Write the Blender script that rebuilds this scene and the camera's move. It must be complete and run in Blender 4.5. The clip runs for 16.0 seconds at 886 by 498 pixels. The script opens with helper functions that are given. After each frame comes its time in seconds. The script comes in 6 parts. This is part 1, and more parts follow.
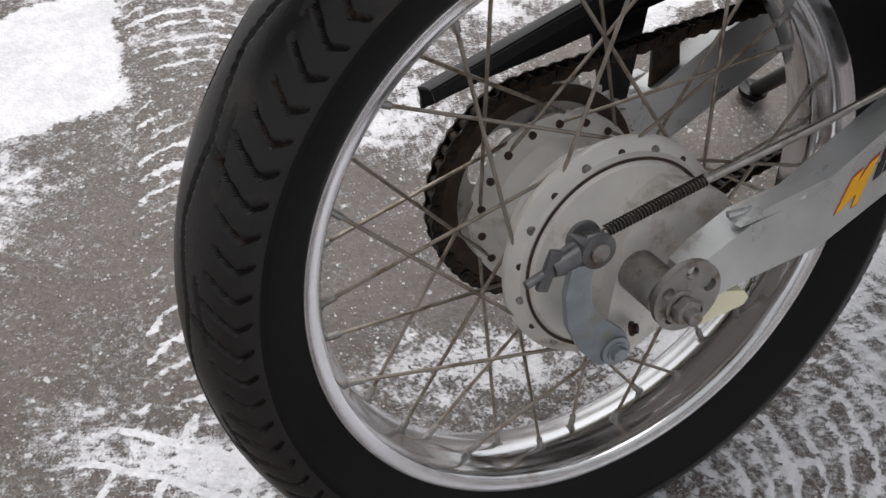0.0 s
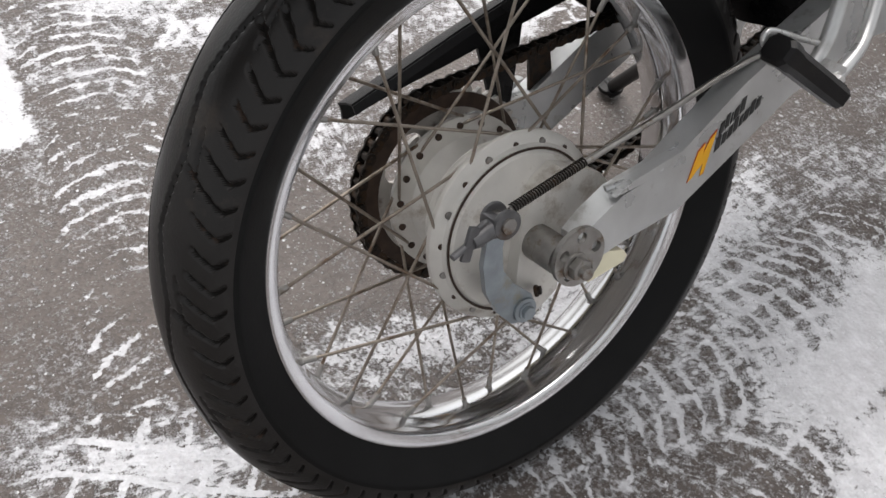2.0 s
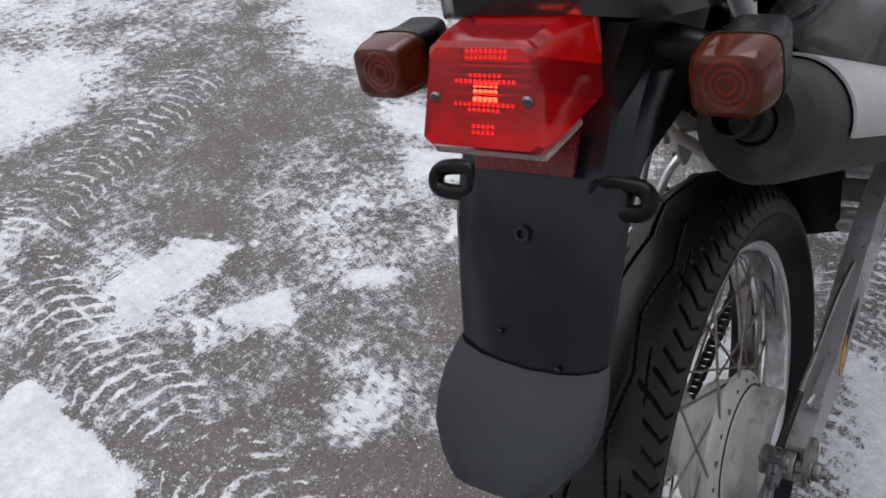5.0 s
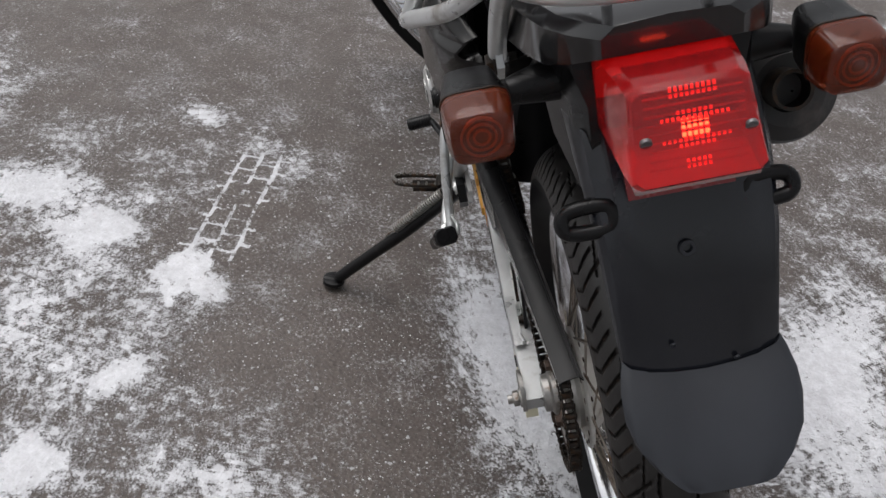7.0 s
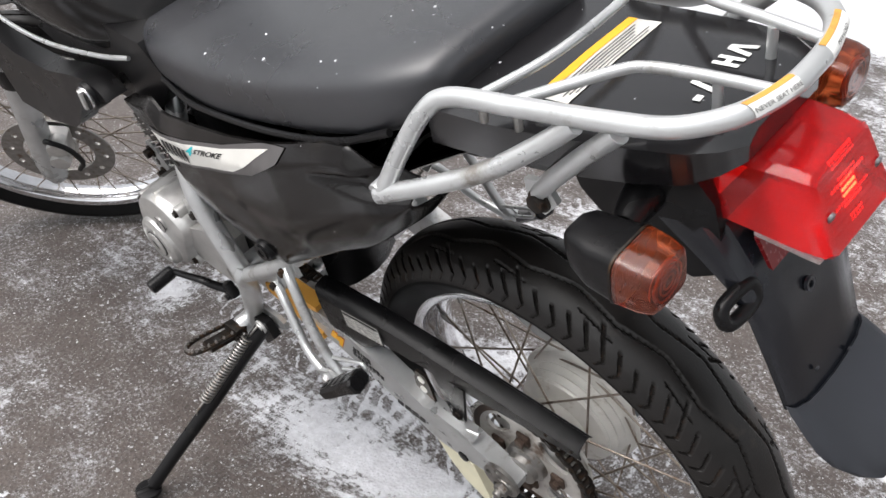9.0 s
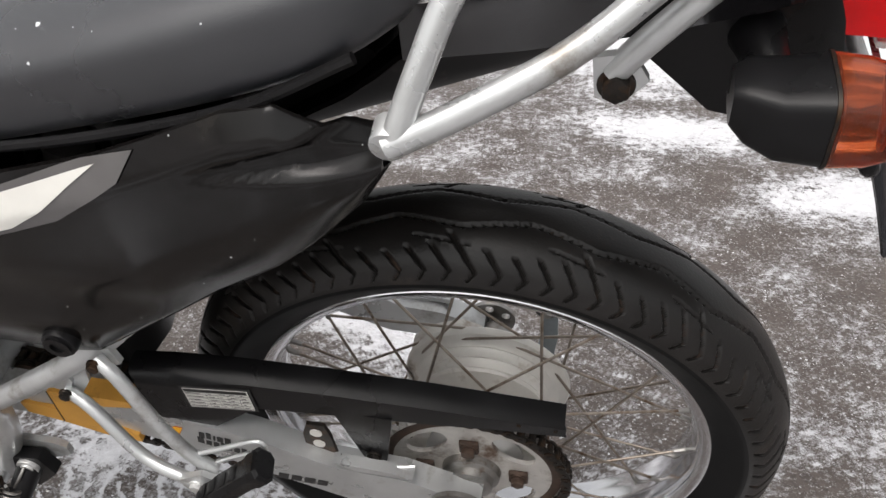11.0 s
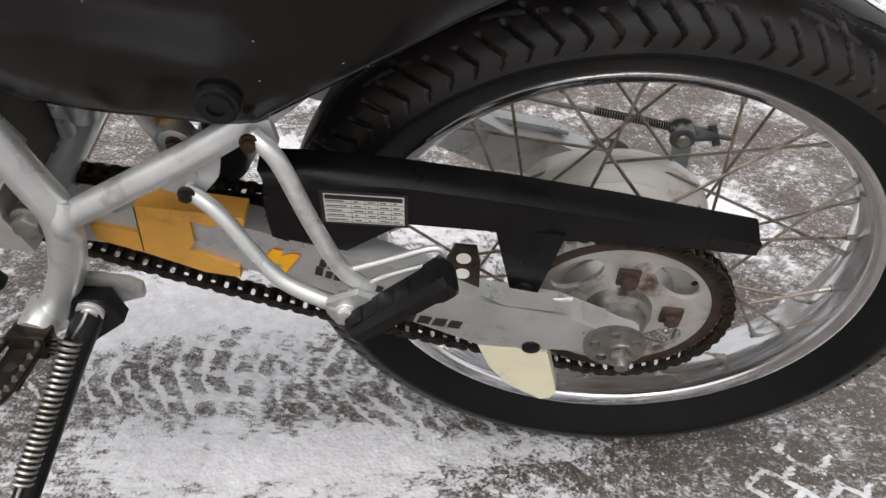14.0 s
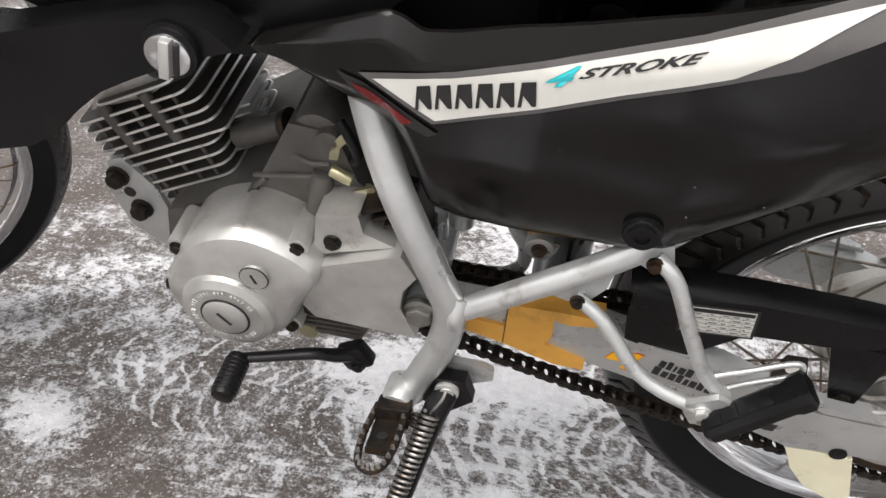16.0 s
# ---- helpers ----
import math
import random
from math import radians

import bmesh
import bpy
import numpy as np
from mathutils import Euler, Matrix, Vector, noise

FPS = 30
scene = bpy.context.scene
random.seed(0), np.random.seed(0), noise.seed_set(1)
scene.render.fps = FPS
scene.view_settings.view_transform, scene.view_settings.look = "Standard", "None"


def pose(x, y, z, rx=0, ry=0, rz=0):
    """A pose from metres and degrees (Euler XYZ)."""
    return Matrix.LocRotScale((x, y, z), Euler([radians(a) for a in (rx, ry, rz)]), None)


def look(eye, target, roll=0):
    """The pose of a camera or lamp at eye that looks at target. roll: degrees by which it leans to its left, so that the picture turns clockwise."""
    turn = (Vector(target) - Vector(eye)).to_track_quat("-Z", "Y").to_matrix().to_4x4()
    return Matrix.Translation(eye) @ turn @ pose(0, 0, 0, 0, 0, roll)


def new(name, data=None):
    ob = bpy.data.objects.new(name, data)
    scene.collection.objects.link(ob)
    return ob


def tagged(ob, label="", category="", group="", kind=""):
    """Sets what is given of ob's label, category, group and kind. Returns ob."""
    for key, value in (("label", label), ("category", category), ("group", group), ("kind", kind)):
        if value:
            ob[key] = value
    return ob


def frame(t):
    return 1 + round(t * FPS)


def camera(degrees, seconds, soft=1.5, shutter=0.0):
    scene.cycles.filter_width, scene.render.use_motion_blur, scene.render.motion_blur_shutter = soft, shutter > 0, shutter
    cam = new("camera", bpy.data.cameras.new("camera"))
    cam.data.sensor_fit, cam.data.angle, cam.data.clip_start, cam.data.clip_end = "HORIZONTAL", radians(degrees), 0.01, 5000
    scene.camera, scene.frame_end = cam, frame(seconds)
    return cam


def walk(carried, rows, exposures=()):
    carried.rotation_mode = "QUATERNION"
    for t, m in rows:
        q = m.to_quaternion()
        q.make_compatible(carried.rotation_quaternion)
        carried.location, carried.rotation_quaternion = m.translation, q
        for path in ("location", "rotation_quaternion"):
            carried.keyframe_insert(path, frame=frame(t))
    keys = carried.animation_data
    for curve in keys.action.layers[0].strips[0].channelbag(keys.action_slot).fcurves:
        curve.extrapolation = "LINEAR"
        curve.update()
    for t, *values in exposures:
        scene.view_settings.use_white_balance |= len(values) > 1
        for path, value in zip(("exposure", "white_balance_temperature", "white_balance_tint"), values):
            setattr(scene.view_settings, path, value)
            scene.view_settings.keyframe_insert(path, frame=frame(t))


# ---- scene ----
# The motorcycle leans on its side stand: its own frame has the rear axle as origin, x ahead, y to its left, z up.
LEAN, AXLE_HEIGHT = 16.46, 0.2998
BIKE = pose(0, 0, AXLE_HEIGHT, -LEAN, 0, 0)

# ---- camera: seconds, eye, target, roll ----
cam = camera(52.40, 16.0)
PATH = [
    (0, (-0.3214, -0.3868, 0.8188), (0.2796, 0.7938, -0.6796), 2.60),
    (0.5, (-0.3244, -0.3992, 0.8062), (0.3591, 0.6972, -0.7205), 5.74),
    (1, (-0.3191, -0.4158, 0.8054), (0.4498, 0.6143, -0.7268), 7.52),
    (1.5, (-0.3407, -0.4380, 0.8335), (0.4879, 0.5844, -0.6725), 7.46),
    (2, (-0.4075, -0.4500, 0.8912), (0.4413, 0.6150, -0.5735), 5.90),
    (2.5, (-0.4688, -0.4568, 0.9608), (0.3955, 0.6709, -0.4468), 5.19),
    (3, (-0.5364, -0.4207, 1.0112), (0.3728, 0.6867, -0.3841), 4.87),
    (3.5, (-0.6137, -0.3467, 1.0699), (0.3337, 0.7493, -0.3089), 2.13),
    (4, (-0.6684, -0.2843, 1.0811), (0.3810, 0.7771, -0.2502), 2.85),
    (4.2, (-0.6991, -0.2459, 1.0920), (0.4334, 0.7558, -0.2172), 2.56),
    (4.7, (-0.7427, -0.1540, 1.1053), (0.5231, 0.7388, -0.1599), 3.11),
    (5.25, (-0.7616, -0.0207, 1.1135), (0.6507, 0.6769, -0.1189), 4.36),
    (5.8, (-0.7677, 0.1244, 1.1139), (0.7657, 0.5529, -0.0964), 6.01),
    (6.3, (-0.7774, 0.2472, 1.1068), (0.8207, 0.3778, -0.0886), 7.58),
    (6.5, (-0.8018, 0.3037, 1.1051), (0.8061, 0.2765, -0.0839), 8.33),
    (7, (-0.8002, 0.4048, 1.0918), (0.7873, 0.0980, -0.0854), 8.98),
    (7.5, (-0.6908, 0.5021, 1.0855), (0.8154, -0.0613, -0.1035), 6.32),
    (8, (-0.6147, 0.5772, 1.0846), (0.8178, -0.1520, -0.1054), 4.93),
    (8.5, (-0.5479, 0.6734, 1.1046), (0.7795, -0.3239, -0.0105), 4.49),
    (9, (-0.4852, 0.7573, 1.1280), (0.6704, -0.4695, 0.0512), 1.43),
    (9.2, (-0.4566, 0.7607, 1.1213), (0.6551, -0.5120, 0.0516), 0.64),
    (9.72, (-0.3616, 0.7748, 1.0929), (0.5377, -0.6396, 0.0380), -0.56),
    (10.25, (-0.2539, 0.7674, 1.0475), (0.4087, -0.7626, -0.0009), -1.06),
    (10.78, (-0.1494, 0.7462, 0.9896), (0.2825, -0.8752, -0.0559), -1.07),
    (11.3, (-0.0640, 0.7191, 0.9234), (0.1733, -0.9719, -0.1180), -0.81),
    (11.5, (-0.0266, 0.6892, 0.8776), (0.1415, -1.0121, -0.1603), 0.48),
    (12, (-0.0067, 0.6598, 0.8058), (0.0780, -1.0500, -0.2283), 0.54),
    (12.5, (-0.0136, 0.6666, 0.7584), (-0.0622, -1.0103, -0.3305), 1.26),
    (13, (0.0339, 0.6919, 0.7412), (-0.1091, -0.9385, -0.4083), 4.17),
    (13.5, (0.0983, 0.7178, 0.7550), (0.0244, -0.9132, -0.4002), 4.53),
    (14, (0.1534, 0.7409, 0.7726), (0.1812, -0.9236, -0.3357), 4.58),
    (14.5, (0.2097, 0.7587, 0.7837), (0.3134, -0.9257, -0.2897), 5.31),
    (15, (0.2711, 0.7757, 0.7974), (0.4571, -0.9069, -0.2676), 4.76),
    (15.5, (0.3174, 0.7991, 0.8212), (0.5514, -0.8896, -0.2246), 4.17),
    (16, (0.3576, 0.8261, 0.8417), (0.6382, -0.8768, -0.1689), 3.71),
]


EXPOSURES = [(0.0, 0.34, 6550, 10), (0.5, 0.38, 6620, 10), (1.0, 0.52, 6660, 10), (2.0, 0.52, 6610, 10), (2.5, 0.45, 6566, 10), (3.5, 0.34, 6308, 10), (4.2, 0.19, 6142, 10), (6.3, -0.16, 6225, 10), (7.0, 0.04, 6445, 10), (7.5, 0.28, 6489, 10), (8.0, 0.54, 6489, 10),
             (8.5, 0.60, 6472, 10), (9.2, 0.72, 6489, 10), (11.3, 0.5, 6648, 10), (12.0, 0.52, 6648, 10), (12.5, 0.64, 6648, 10), (14.0, 0.63, 6665, 10), (15.0, 0.60, 6720, 10), (16.0, 0.80, 6720, 10)]
walk(cam, [(t, look(eye, target, roll)) for t, eye, target, roll in PATH], EXPOSURES)

# ---- light: an overcast winter day ----
world = bpy.data.worlds.new("overcast_sky")
scene.world = world
world.use_nodes = True
wn, wl = world.node_tree.nodes, world.node_tree.links
sky = wn.new("ShaderNodeTexSky")
sky.sky_type, sky.sun_disc = "NISHITA", False
sky.sun_elevation, sky.sun_rotation = radians(62), radians(20)
sky.air_density, sky.dust_density, sky.ozone_density = 1.0, 4.0, 1.0
pale = wn.new("ShaderNodeHueSaturation")
pale.inputs["Saturation"].default_value = 0.12
wl.new(sky.outputs["Color"], pale.inputs["Color"])
wl.new(pale.outputs["Color"], wn["Background"].inputs["Color"])
wn["Background"].inputs["Strength"].default_value = 0.15

sun = new("sun", bpy.data.lights.new("sun", "SUN"))
sun.data.energy, sun.data.angle, sun.data.color = 1.5, radians(60), (1.0, 0.94, 0.92)
sun.matrix_world = pose(0, 0, 5, -16, 12, 0)


# ---- materials ----
def nodes_of(name):
    m = bpy.data.materials.new(name)
    m.use_nodes = True
    return m, m.node_tree.nodes, m.node_tree.links, m.node_tree.nodes["Principled BSDF"]


def surface(name, colour, rough=0.5, metal=0.0, vary=0.15, scale=60.0, bump=0.15, grain=400.0, dirt=None, dirt_amount=0.5, coat=0.0, spec=0.5, island=0.0):
    """A surface with blotches at one scale, grain at a finer one, uneven gloss and, if given, a second colour of dirt in patches."""
    m, n, k, p = nodes_of(name)
    tc = n.new("ShaderNodeTexCoord")
    big, fine = n.new("ShaderNodeTexNoise"), n.new("ShaderNodeTexNoise")
    big.inputs["Scale"].default_value, big.inputs["Detail"].default_value = scale, 6
    fine.inputs["Scale"].default_value, fine.inputs["Detail"].default_value = grain, 3
    for t in (big, fine):
        k.new(tc.outputs["Object"], t.inputs["Vector"])
    lo = [c * (1 - vary) for c in colour]
    hi = [min(1, c * (1 + vary)) for c in colour]
    ramp = n.new("ShaderNodeValToRGB")
    ramp.color_ramp.elements[0].color, ramp.color_ramp.elements[1].color = (*lo, 1), (*hi, 1)
    ramp.color_ramp.elements[0].position, ramp.color_ramp.elements[1].position = 0.3, 0.7
    k.new(big.outputs["Fac"], ramp.inputs["Fac"])
    out = ramp.outputs["Color"]
    if dirt:
        spot = n.new("ShaderNodeTexNoise")
        spot.inputs["Scale"].default_value, spot.inputs["Detail"].default_value, spot.inputs["Roughness"].default_value = scale * 0.6, 9, 0.7
        k.new(tc.outputs["Object"], spot.inputs["Vector"])
        cut = n.new("ShaderNodeMapRange")
        cut.inputs["From Min"].default_value, cut.inputs["From Max"].default_value = 0.62 - 0.25 * dirt_amount, 0.75 - 0.2 * dirt_amount
        k.new(spot.outputs["Fac"], cut.inputs["Value"])
        mix = n.new("ShaderNodeMix")
        mix.data_type = "RGBA"
        mix.inputs["B"].default_value = (*dirt, 1)
        k.new(cut.outputs["Result"], mix.inputs["Factor"])
        k.new(out, mix.inputs["A"])
        out = mix.outputs["Result"]
    k.new(out, p.inputs["Base Color"])
    gloss = n.new("ShaderNodeMapRange")
    gloss.inputs["To Min"].default_value, gloss.inputs["To Max"].default_value = max(0.02, rough - 0.12), min(1, rough + 0.12)
    k.new(big.outputs["Fac"], gloss.inputs["Value"])
    k.new(gloss.outputs["Result"], p.inputs["Roughness"])
    p.inputs["Metallic"].default_value = metal
    p.inputs["Coat Weight"].default_value = coat
    p.inputs["Specular IOR Level"].default_value = spec
    if bump:
        b = n.new("ShaderNodeBump")
        b.inputs["Strength"].default_value, b.inputs["Distance"].default_value = bump, 0.0008
        k.new(fine.outputs["Fac"], b.inputs["Height"])
        k.new(b.outputs["Normal"], p.inputs["Normal"])
    return m


RUBBER = surface("tyre_rubber", (0.0105, 0.0092, 0.0085), 0.37, vary=0.35, scale=22, dirt=(0.035, 0.026, 0.020), dirt_amount=0.2, bump=0.3, spec=0.36)
# Groove faces are darkened for the shade inside them; the brown is dirt.
GROOVE = surface("groove_rubber", (0.008, 0.0068, 0.006), 0.8, vary=0.3, scale=60, dirt=(0.075, 0.048, 0.034), dirt_amount=0.3, spec=0.2)
SIDEWALL = surface("sidewall_rubber", (0.0050, 0.0050, 0.0052), 0.5, vary=0.3, scale=25, spec=0.16)
CHROME = surface("polished_rim", (0.70, 0.70, 0.715), 0.13, 1.0, vary=0.08, scale=25, dirt=(0.36, 0.31, 0.27), dirt_amount=0.12, bump=0.05)
SATIN = surface("satin_aluminium", (0.60, 0.60, 0.59), 0.40, 0.6, vary=0.1, scale=30)
CAST = surface("cast_aluminium", (0.53, 0.525, 0.51), 0.35, 0.7, vary=0.14, scale=35, dirt=(0.33, 0.30, 0.26), dirt_amount=0.15, bump=0.35, grain=900)
HUBCAST = surface("pale_hub_casting", (0.66, 0.64, 0.60), 0.42, 0.25, vary=0.10, scale=30, dirt=(0.34, 0.28, 0.22), dirt_amount=0.3, bump=0.3, grain=900)
SPROCKET = surface("dirty_sprocket_steel", (0.52, 0.50, 0.47), 0.42, 0.5, vary=0.14, scale=40, dirt=(0.12, 0.075, 0.05), dirt_amount=0.42)
DARKCAST = surface("oxidised_casting", (0.115, 0.108, 0.102), 0.6, 0.6, vary=0.25, scale=30, dirt=(0.09, 0.075, 0.06), dirt_amount=0.4, bump=0.4)
PAINT = surface("silver_frame_paint", (0.53, 0.54, 0.54), 0.30, 0.6, vary=0.12, scale=24, bump=0.10, dirt=(0.27, 0.25, 0.225), dirt_amount=0.2)
BLACK = surface("black_plastic", (0.0062, 0.0060, 0.0065), 0.30, vary=0.25, scale=15, bump=0.15, grain=1500, spec=0.20, dirt=(0.03, 0.027, 0.025), dirt_amount=0.06)
# The blue in the next two plastics is sky sheen mixed into the colour.
GREYPLASTIC = surface("grey_black_plastic", (0.021, 0.0232, 0.029), 0.40, vary=0.2, scale=12, bump=0.25, grain=1500, spec=0.42)
GUARD = surface("rear_guard_plastic", (0.0088, 0.0098, 0.0132), 0.23, vary=0.3, scale=14, bump=0.08, grain=900, spec=0.45, dirt=(0.03, 0.03, 0.032), dirt_amount=0.08)
GLOSS = surface("gloss_black_bodywork", (0.0056, 0.0050, 0.0049), 0.19, vary=0.25, scale=10, bump=0.03, coat=0.05, spec=0.30, dirt=(0.02, 0.018, 0.016), dirt_amount=0.08)
STEEL = surface("dull_steel", (0.33, 0.32, 0.305), 0.45, 1.0, vary=0.2, scale=80, dirt=(0.16, 0.10, 0.06), dirt_amount=0.3)
SPOKE = surface("rusty_spoke", (0.30, 0.26, 0.22), 0.45, 0.9, vary=0.25, scale=70, dirt=(0.13, 0.08, 0.05), dirt_amount=0.45)
CHAIN = surface("oily_chain", (0.030, 0.026, 0.023), 0.45, 0.8, vary=0.35, scale=120, dirt=(0.07, 0.04, 0.022), dirt_amount=0.5)
RUSTY = surface("oily_rust", (0.055, 0.034, 0.024), 0.6, 0.3, vary=0.4, scale=90)
ORANGE = surface("orange_plastic", (0.58, 0.29, 0.05), 0.5, vary=0.12, scale=25, dirt=(0.25, 0.13, 0.03), dirt_amount=0.3)
CREAM = surface("cream_nylon", (0.74, 0.70, 0.52), 0.5, vary=0.06, scale=30, dirt=(0.5, 0.44, 0.33), dirt_amount=0.1)
SEATHIDE = surface("seat_vinyl", (0.024, 0.025, 0.029), 0.30, vary=0.15, scale=8, bump=0.35, grain=1800, spec=0.85)
TAILPLASTIC = surface("tail_cover_plastic", (0.0100, 0.0095, 0.0105), 0.14, vary=0.2, scale=10, bump=0.02, spec=0.75, dirt=(0.03, 0.028, 0.028), dirt_amount=0.06)
WHITEDECAL = surface("pale_decal", (0.66, 0.65, 0.61), 0.4, vary=0.05, scale=40, bump=0.0)
GREYDECAL = surface("grey_decal", (0.10, 0.095, 0.095), 0.35, vary=0.08, scale=40, bump=0.0)
INK = surface("black_ink", (0.015, 0.015, 0.015), 0.5, vary=0.05, bump=0.0)
WHITEINK = surface("white_ink", (0.78, 0.78, 0.76), 0.5, vary=0.05, bump=0.0)
YELLOW = surface("amber_decal", (0.85, 0.42, 0.01), 0.4, vary=0.08, bump=0.0)
REDINK = surface("red_edge_decal", (0.45, 0.06, 0.02), 0.4, vary=0.05, bump=0.0)
TEAL = surface("turquoise_decal", (0.02, 0.45, 0.5), 0.4, vary=0.05, bump=0.0)
ZINC = surface("blue_zinc", (0.30, 0.335, 0.36), 0.36, 0.8, vary=0.2, scale=45, dirt=(0.30, 0.28, 0.2), dirt_amount=0.3, bump=0.2)
DARKZINC = surface("dark_zinc", (0.15, 0.15, 0.155), 0.45, 0.75, vary=0.25, scale=80, dirt=(0.10, 0.07, 0.05), dirt_amount=0.25)
BRASS = surface("yellow_zinc", (0.40, 0.37, 0.24), 0.4, 0.8, vary=0.2, scale=60)
REDREFLECT = surface("red_reflector", (0.16, 0.008, 0.01), 0.25, vary=0.15, scale=300, bump=0.3)


def lens_plastic(name, colour, clear=0.72):
    m, n, k, p = nodes_of(name)
    p.inputs["Base Color"].default_value = (*colour, 1)
    p.inputs["Roughness"].default_value = 0.12
    p.inputs["Transmission Weight"].default_value = clear
    p.inputs["IOR"].default_value = 1.35
    p.inputs["Coat Weight"].default_value = 0.3
    tc, w = n.new("ShaderNodeTexCoord"), n.new("ShaderNodeTexNoise")
    w.inputs["Scale"].default_value = 60
    k.new(tc.outputs["Object"], w.inputs["Vector"])
    mix = n.new("ShaderNodeMix")
    mix.data_type = "RGBA"
    mix.inputs["A"].default_value, mix.inputs["B"].default_value = (*[c * 0.85 for c in colour], 1), (*[min(1, c * 1.12) for c in colour], 1)
    k.new(w.outputs["Fac"], mix.inputs["Factor"])
    k.new(mix.outputs["Result"], p.inputs["Base Color"])
    return m


REDLENS = lens_plastic("red_lens", (0.88, 0.016, 0.02))
AMBERLENS = lens_plastic("amber_lens", (0.50, 0.10, 0.03), 0.88)
CLEARLENS = lens_plastic("clear_lens", (0.85, 0.8, 0.78))
BULB, _n, _k, _p = nodes_of("lit_bulb")
_p.inputs["Base Color"].default_value = (1, 0.3, 0.1, 1)
_p.inputs["Emission Color"].default_value = (1.0, 0.36, 0.10, 1)
_p.inputs["Emission Strength"].default_value = 9.0

# Weak emission painted in for the bulb's reflections in the lens, no second bulb.
FACETGLOW, _n, _k, _p = nodes_of("bulb_seen_in_facets")
_p.inputs["Base Color"].default_value = (0.9, 0.05, 0.03, 1)
_p.inputs["Emission Color"].default_value = (1.0, 0.10, 0.05, 1)
_p.inputs["Emission Strength"].default_value = 1.3

# ---- mesh helpers: every shape is made in the motorcycle's own frame ----
def part(name, bm, material, parent, label="", crease=38, thing=None):
    """Links a bmesh as one mesh object under its thing or part."""
    while parent and parent.parent and parent.parent.parent:
        parent = parent.parent
    bmesh.ops.recalc_face_normals(bm, faces=bm.faces)
    me = bpy.data.meshes.new(name)
    bm.to_mesh(me)
    bm.free()
    for f in me.polygons:
        f.use_smooth = True
    me.set_sharp_from_angle(angle=radians(crease))
    me.materials.append(material)
    ob = new(name, me)
    ob.parent = parent
    if label:
        tagged(ob, label)
    return ob


def joined(*many):
    """Several bmeshes as one."""
    out = bmesh.new()
    for b in many:
        me = bpy.data.meshes.new("piece")
        b.to_mesh(me)
        b.free()
        out.from_mesh(me)
        bpy.data.meshes.remove(me)
    return out


def bevelled(bm, width, segments=2, angle=25):
    edges = [e for e in bm.edges if len(e.link_faces) == 2 and e.calc_face_angle(0) > radians(angle)]
    if edges and width:
        bmesh.ops.bevel(bm, geom=edges, offset=width, segments=segments, profile=0.6, affect="EDGES", clamp_overlap=True)
    return bm


def smooth_line(points, steps=6, closed=False):
    """A Catmull-Rom line through the points."""
    p = [Vector(q) for q in points]
    if len(p) < 3 or steps < 2:
        return p
    n, out = len(p), []
    last = n if closed else n - 1
    for i in range(last):
        a = p[(i - 1) % n] if closed or i else p[0] * 2 - p[1]
        b, c = p[i], p[(i + 1) % n]
        d = p[(i + 2) % n] if closed or i < n - 2 else p[-1] * 2 - p[-2]
        for s in range(steps):
            t = s / steps
            out.append(0.5 * (2 * b + (c - a) * t + (2 * a - 5 * b + 4 * c - d) * t * t + (3 * b - a - 3 * c + d) * t ** 3))
    if not closed:
        out.append(p[-1])
    return out


def rings(bm, loops, closed=False, cap=True):
    """Skins rings of vertices of equal count, one after another."""
    rows = [[bm.verts.new(v) for v in loop] for loop in loops]
    pairs = list(zip(rows, rows[1:])) + ([(rows[-1], rows[0])] if closed else [])
    for a, b in pairs:
        for i in range(len(a)):
            j = (i + 1) % len(a)
            bm.faces.new((a[i], a[j], b[j], b[i]))
    if cap and not closed:
        bm.faces.new(rows[0][::-1])
        bm.faces.new(rows[-1])
    return bm


def tube(points, radius, steps=6, seg=12, closed=False, flat=1.0, up=(0, 0, 1)):
    """A bent round bar. radius: one or one per given point."""
    line = smooth_line(points, steps, closed)
    n = len(line)
    many = radius if isinstance(radius, (list, tuple)) else [radius] * len(points)
    loops, side = [], None
    for i, c in enumerate(line):
        a = line[(i - 1) % n] if closed or i else line[0]
        b = line[(i + 1) % n] if closed or i < n - 1 else line[-1]
        ahead = (b - a).normalized()
        if side is None:
            side = ahead.cross(Vector(up))
            side = side if side.length > 0.1 else ahead.cross(Vector((0, 1, 0)))
        side = (side - ahead * side.dot(ahead)).normalized()
        over = ahead.cross(side)
        f = i / max(1, n - (0 if closed else 1)) * (len(many) - 1)
        lo = min(int(f), len(many) - 1)
        hi = min(lo + 1, len(many) - 1)
        r = many[lo] + (many[hi] - many[lo]) * (f - lo)
        loops.append([c + r * (math.cos(k * math.tau / seg) * side + flat * math.sin(k * math.tau / seg) * over) for k in range(seg)])
    return rings(bmesh.new(), loops, closed)


def lathe(profile, n=96, centre=(0, 0, 0), closed=True):
    """Turns a profile of (radius, y) about the y axis."""
    bm = bmesh.new()
    rows = []
    for i in range(n):
        a = i * math.tau / n
        rows.append([bm.verts.new((centre[0] + r * math.cos(a), centre[1] + y, centre[2] + r * math.sin(a))) for r, y in profile])
    m = len(profile)
    for i in range(n):
        a, b = rows[i], rows[(i + 1) % n]
        for j in range(m if closed else m - 1):
            k = (j + 1) % m
            bm.faces.new((a[j], a[k], b[k], b[j]))
    return bm


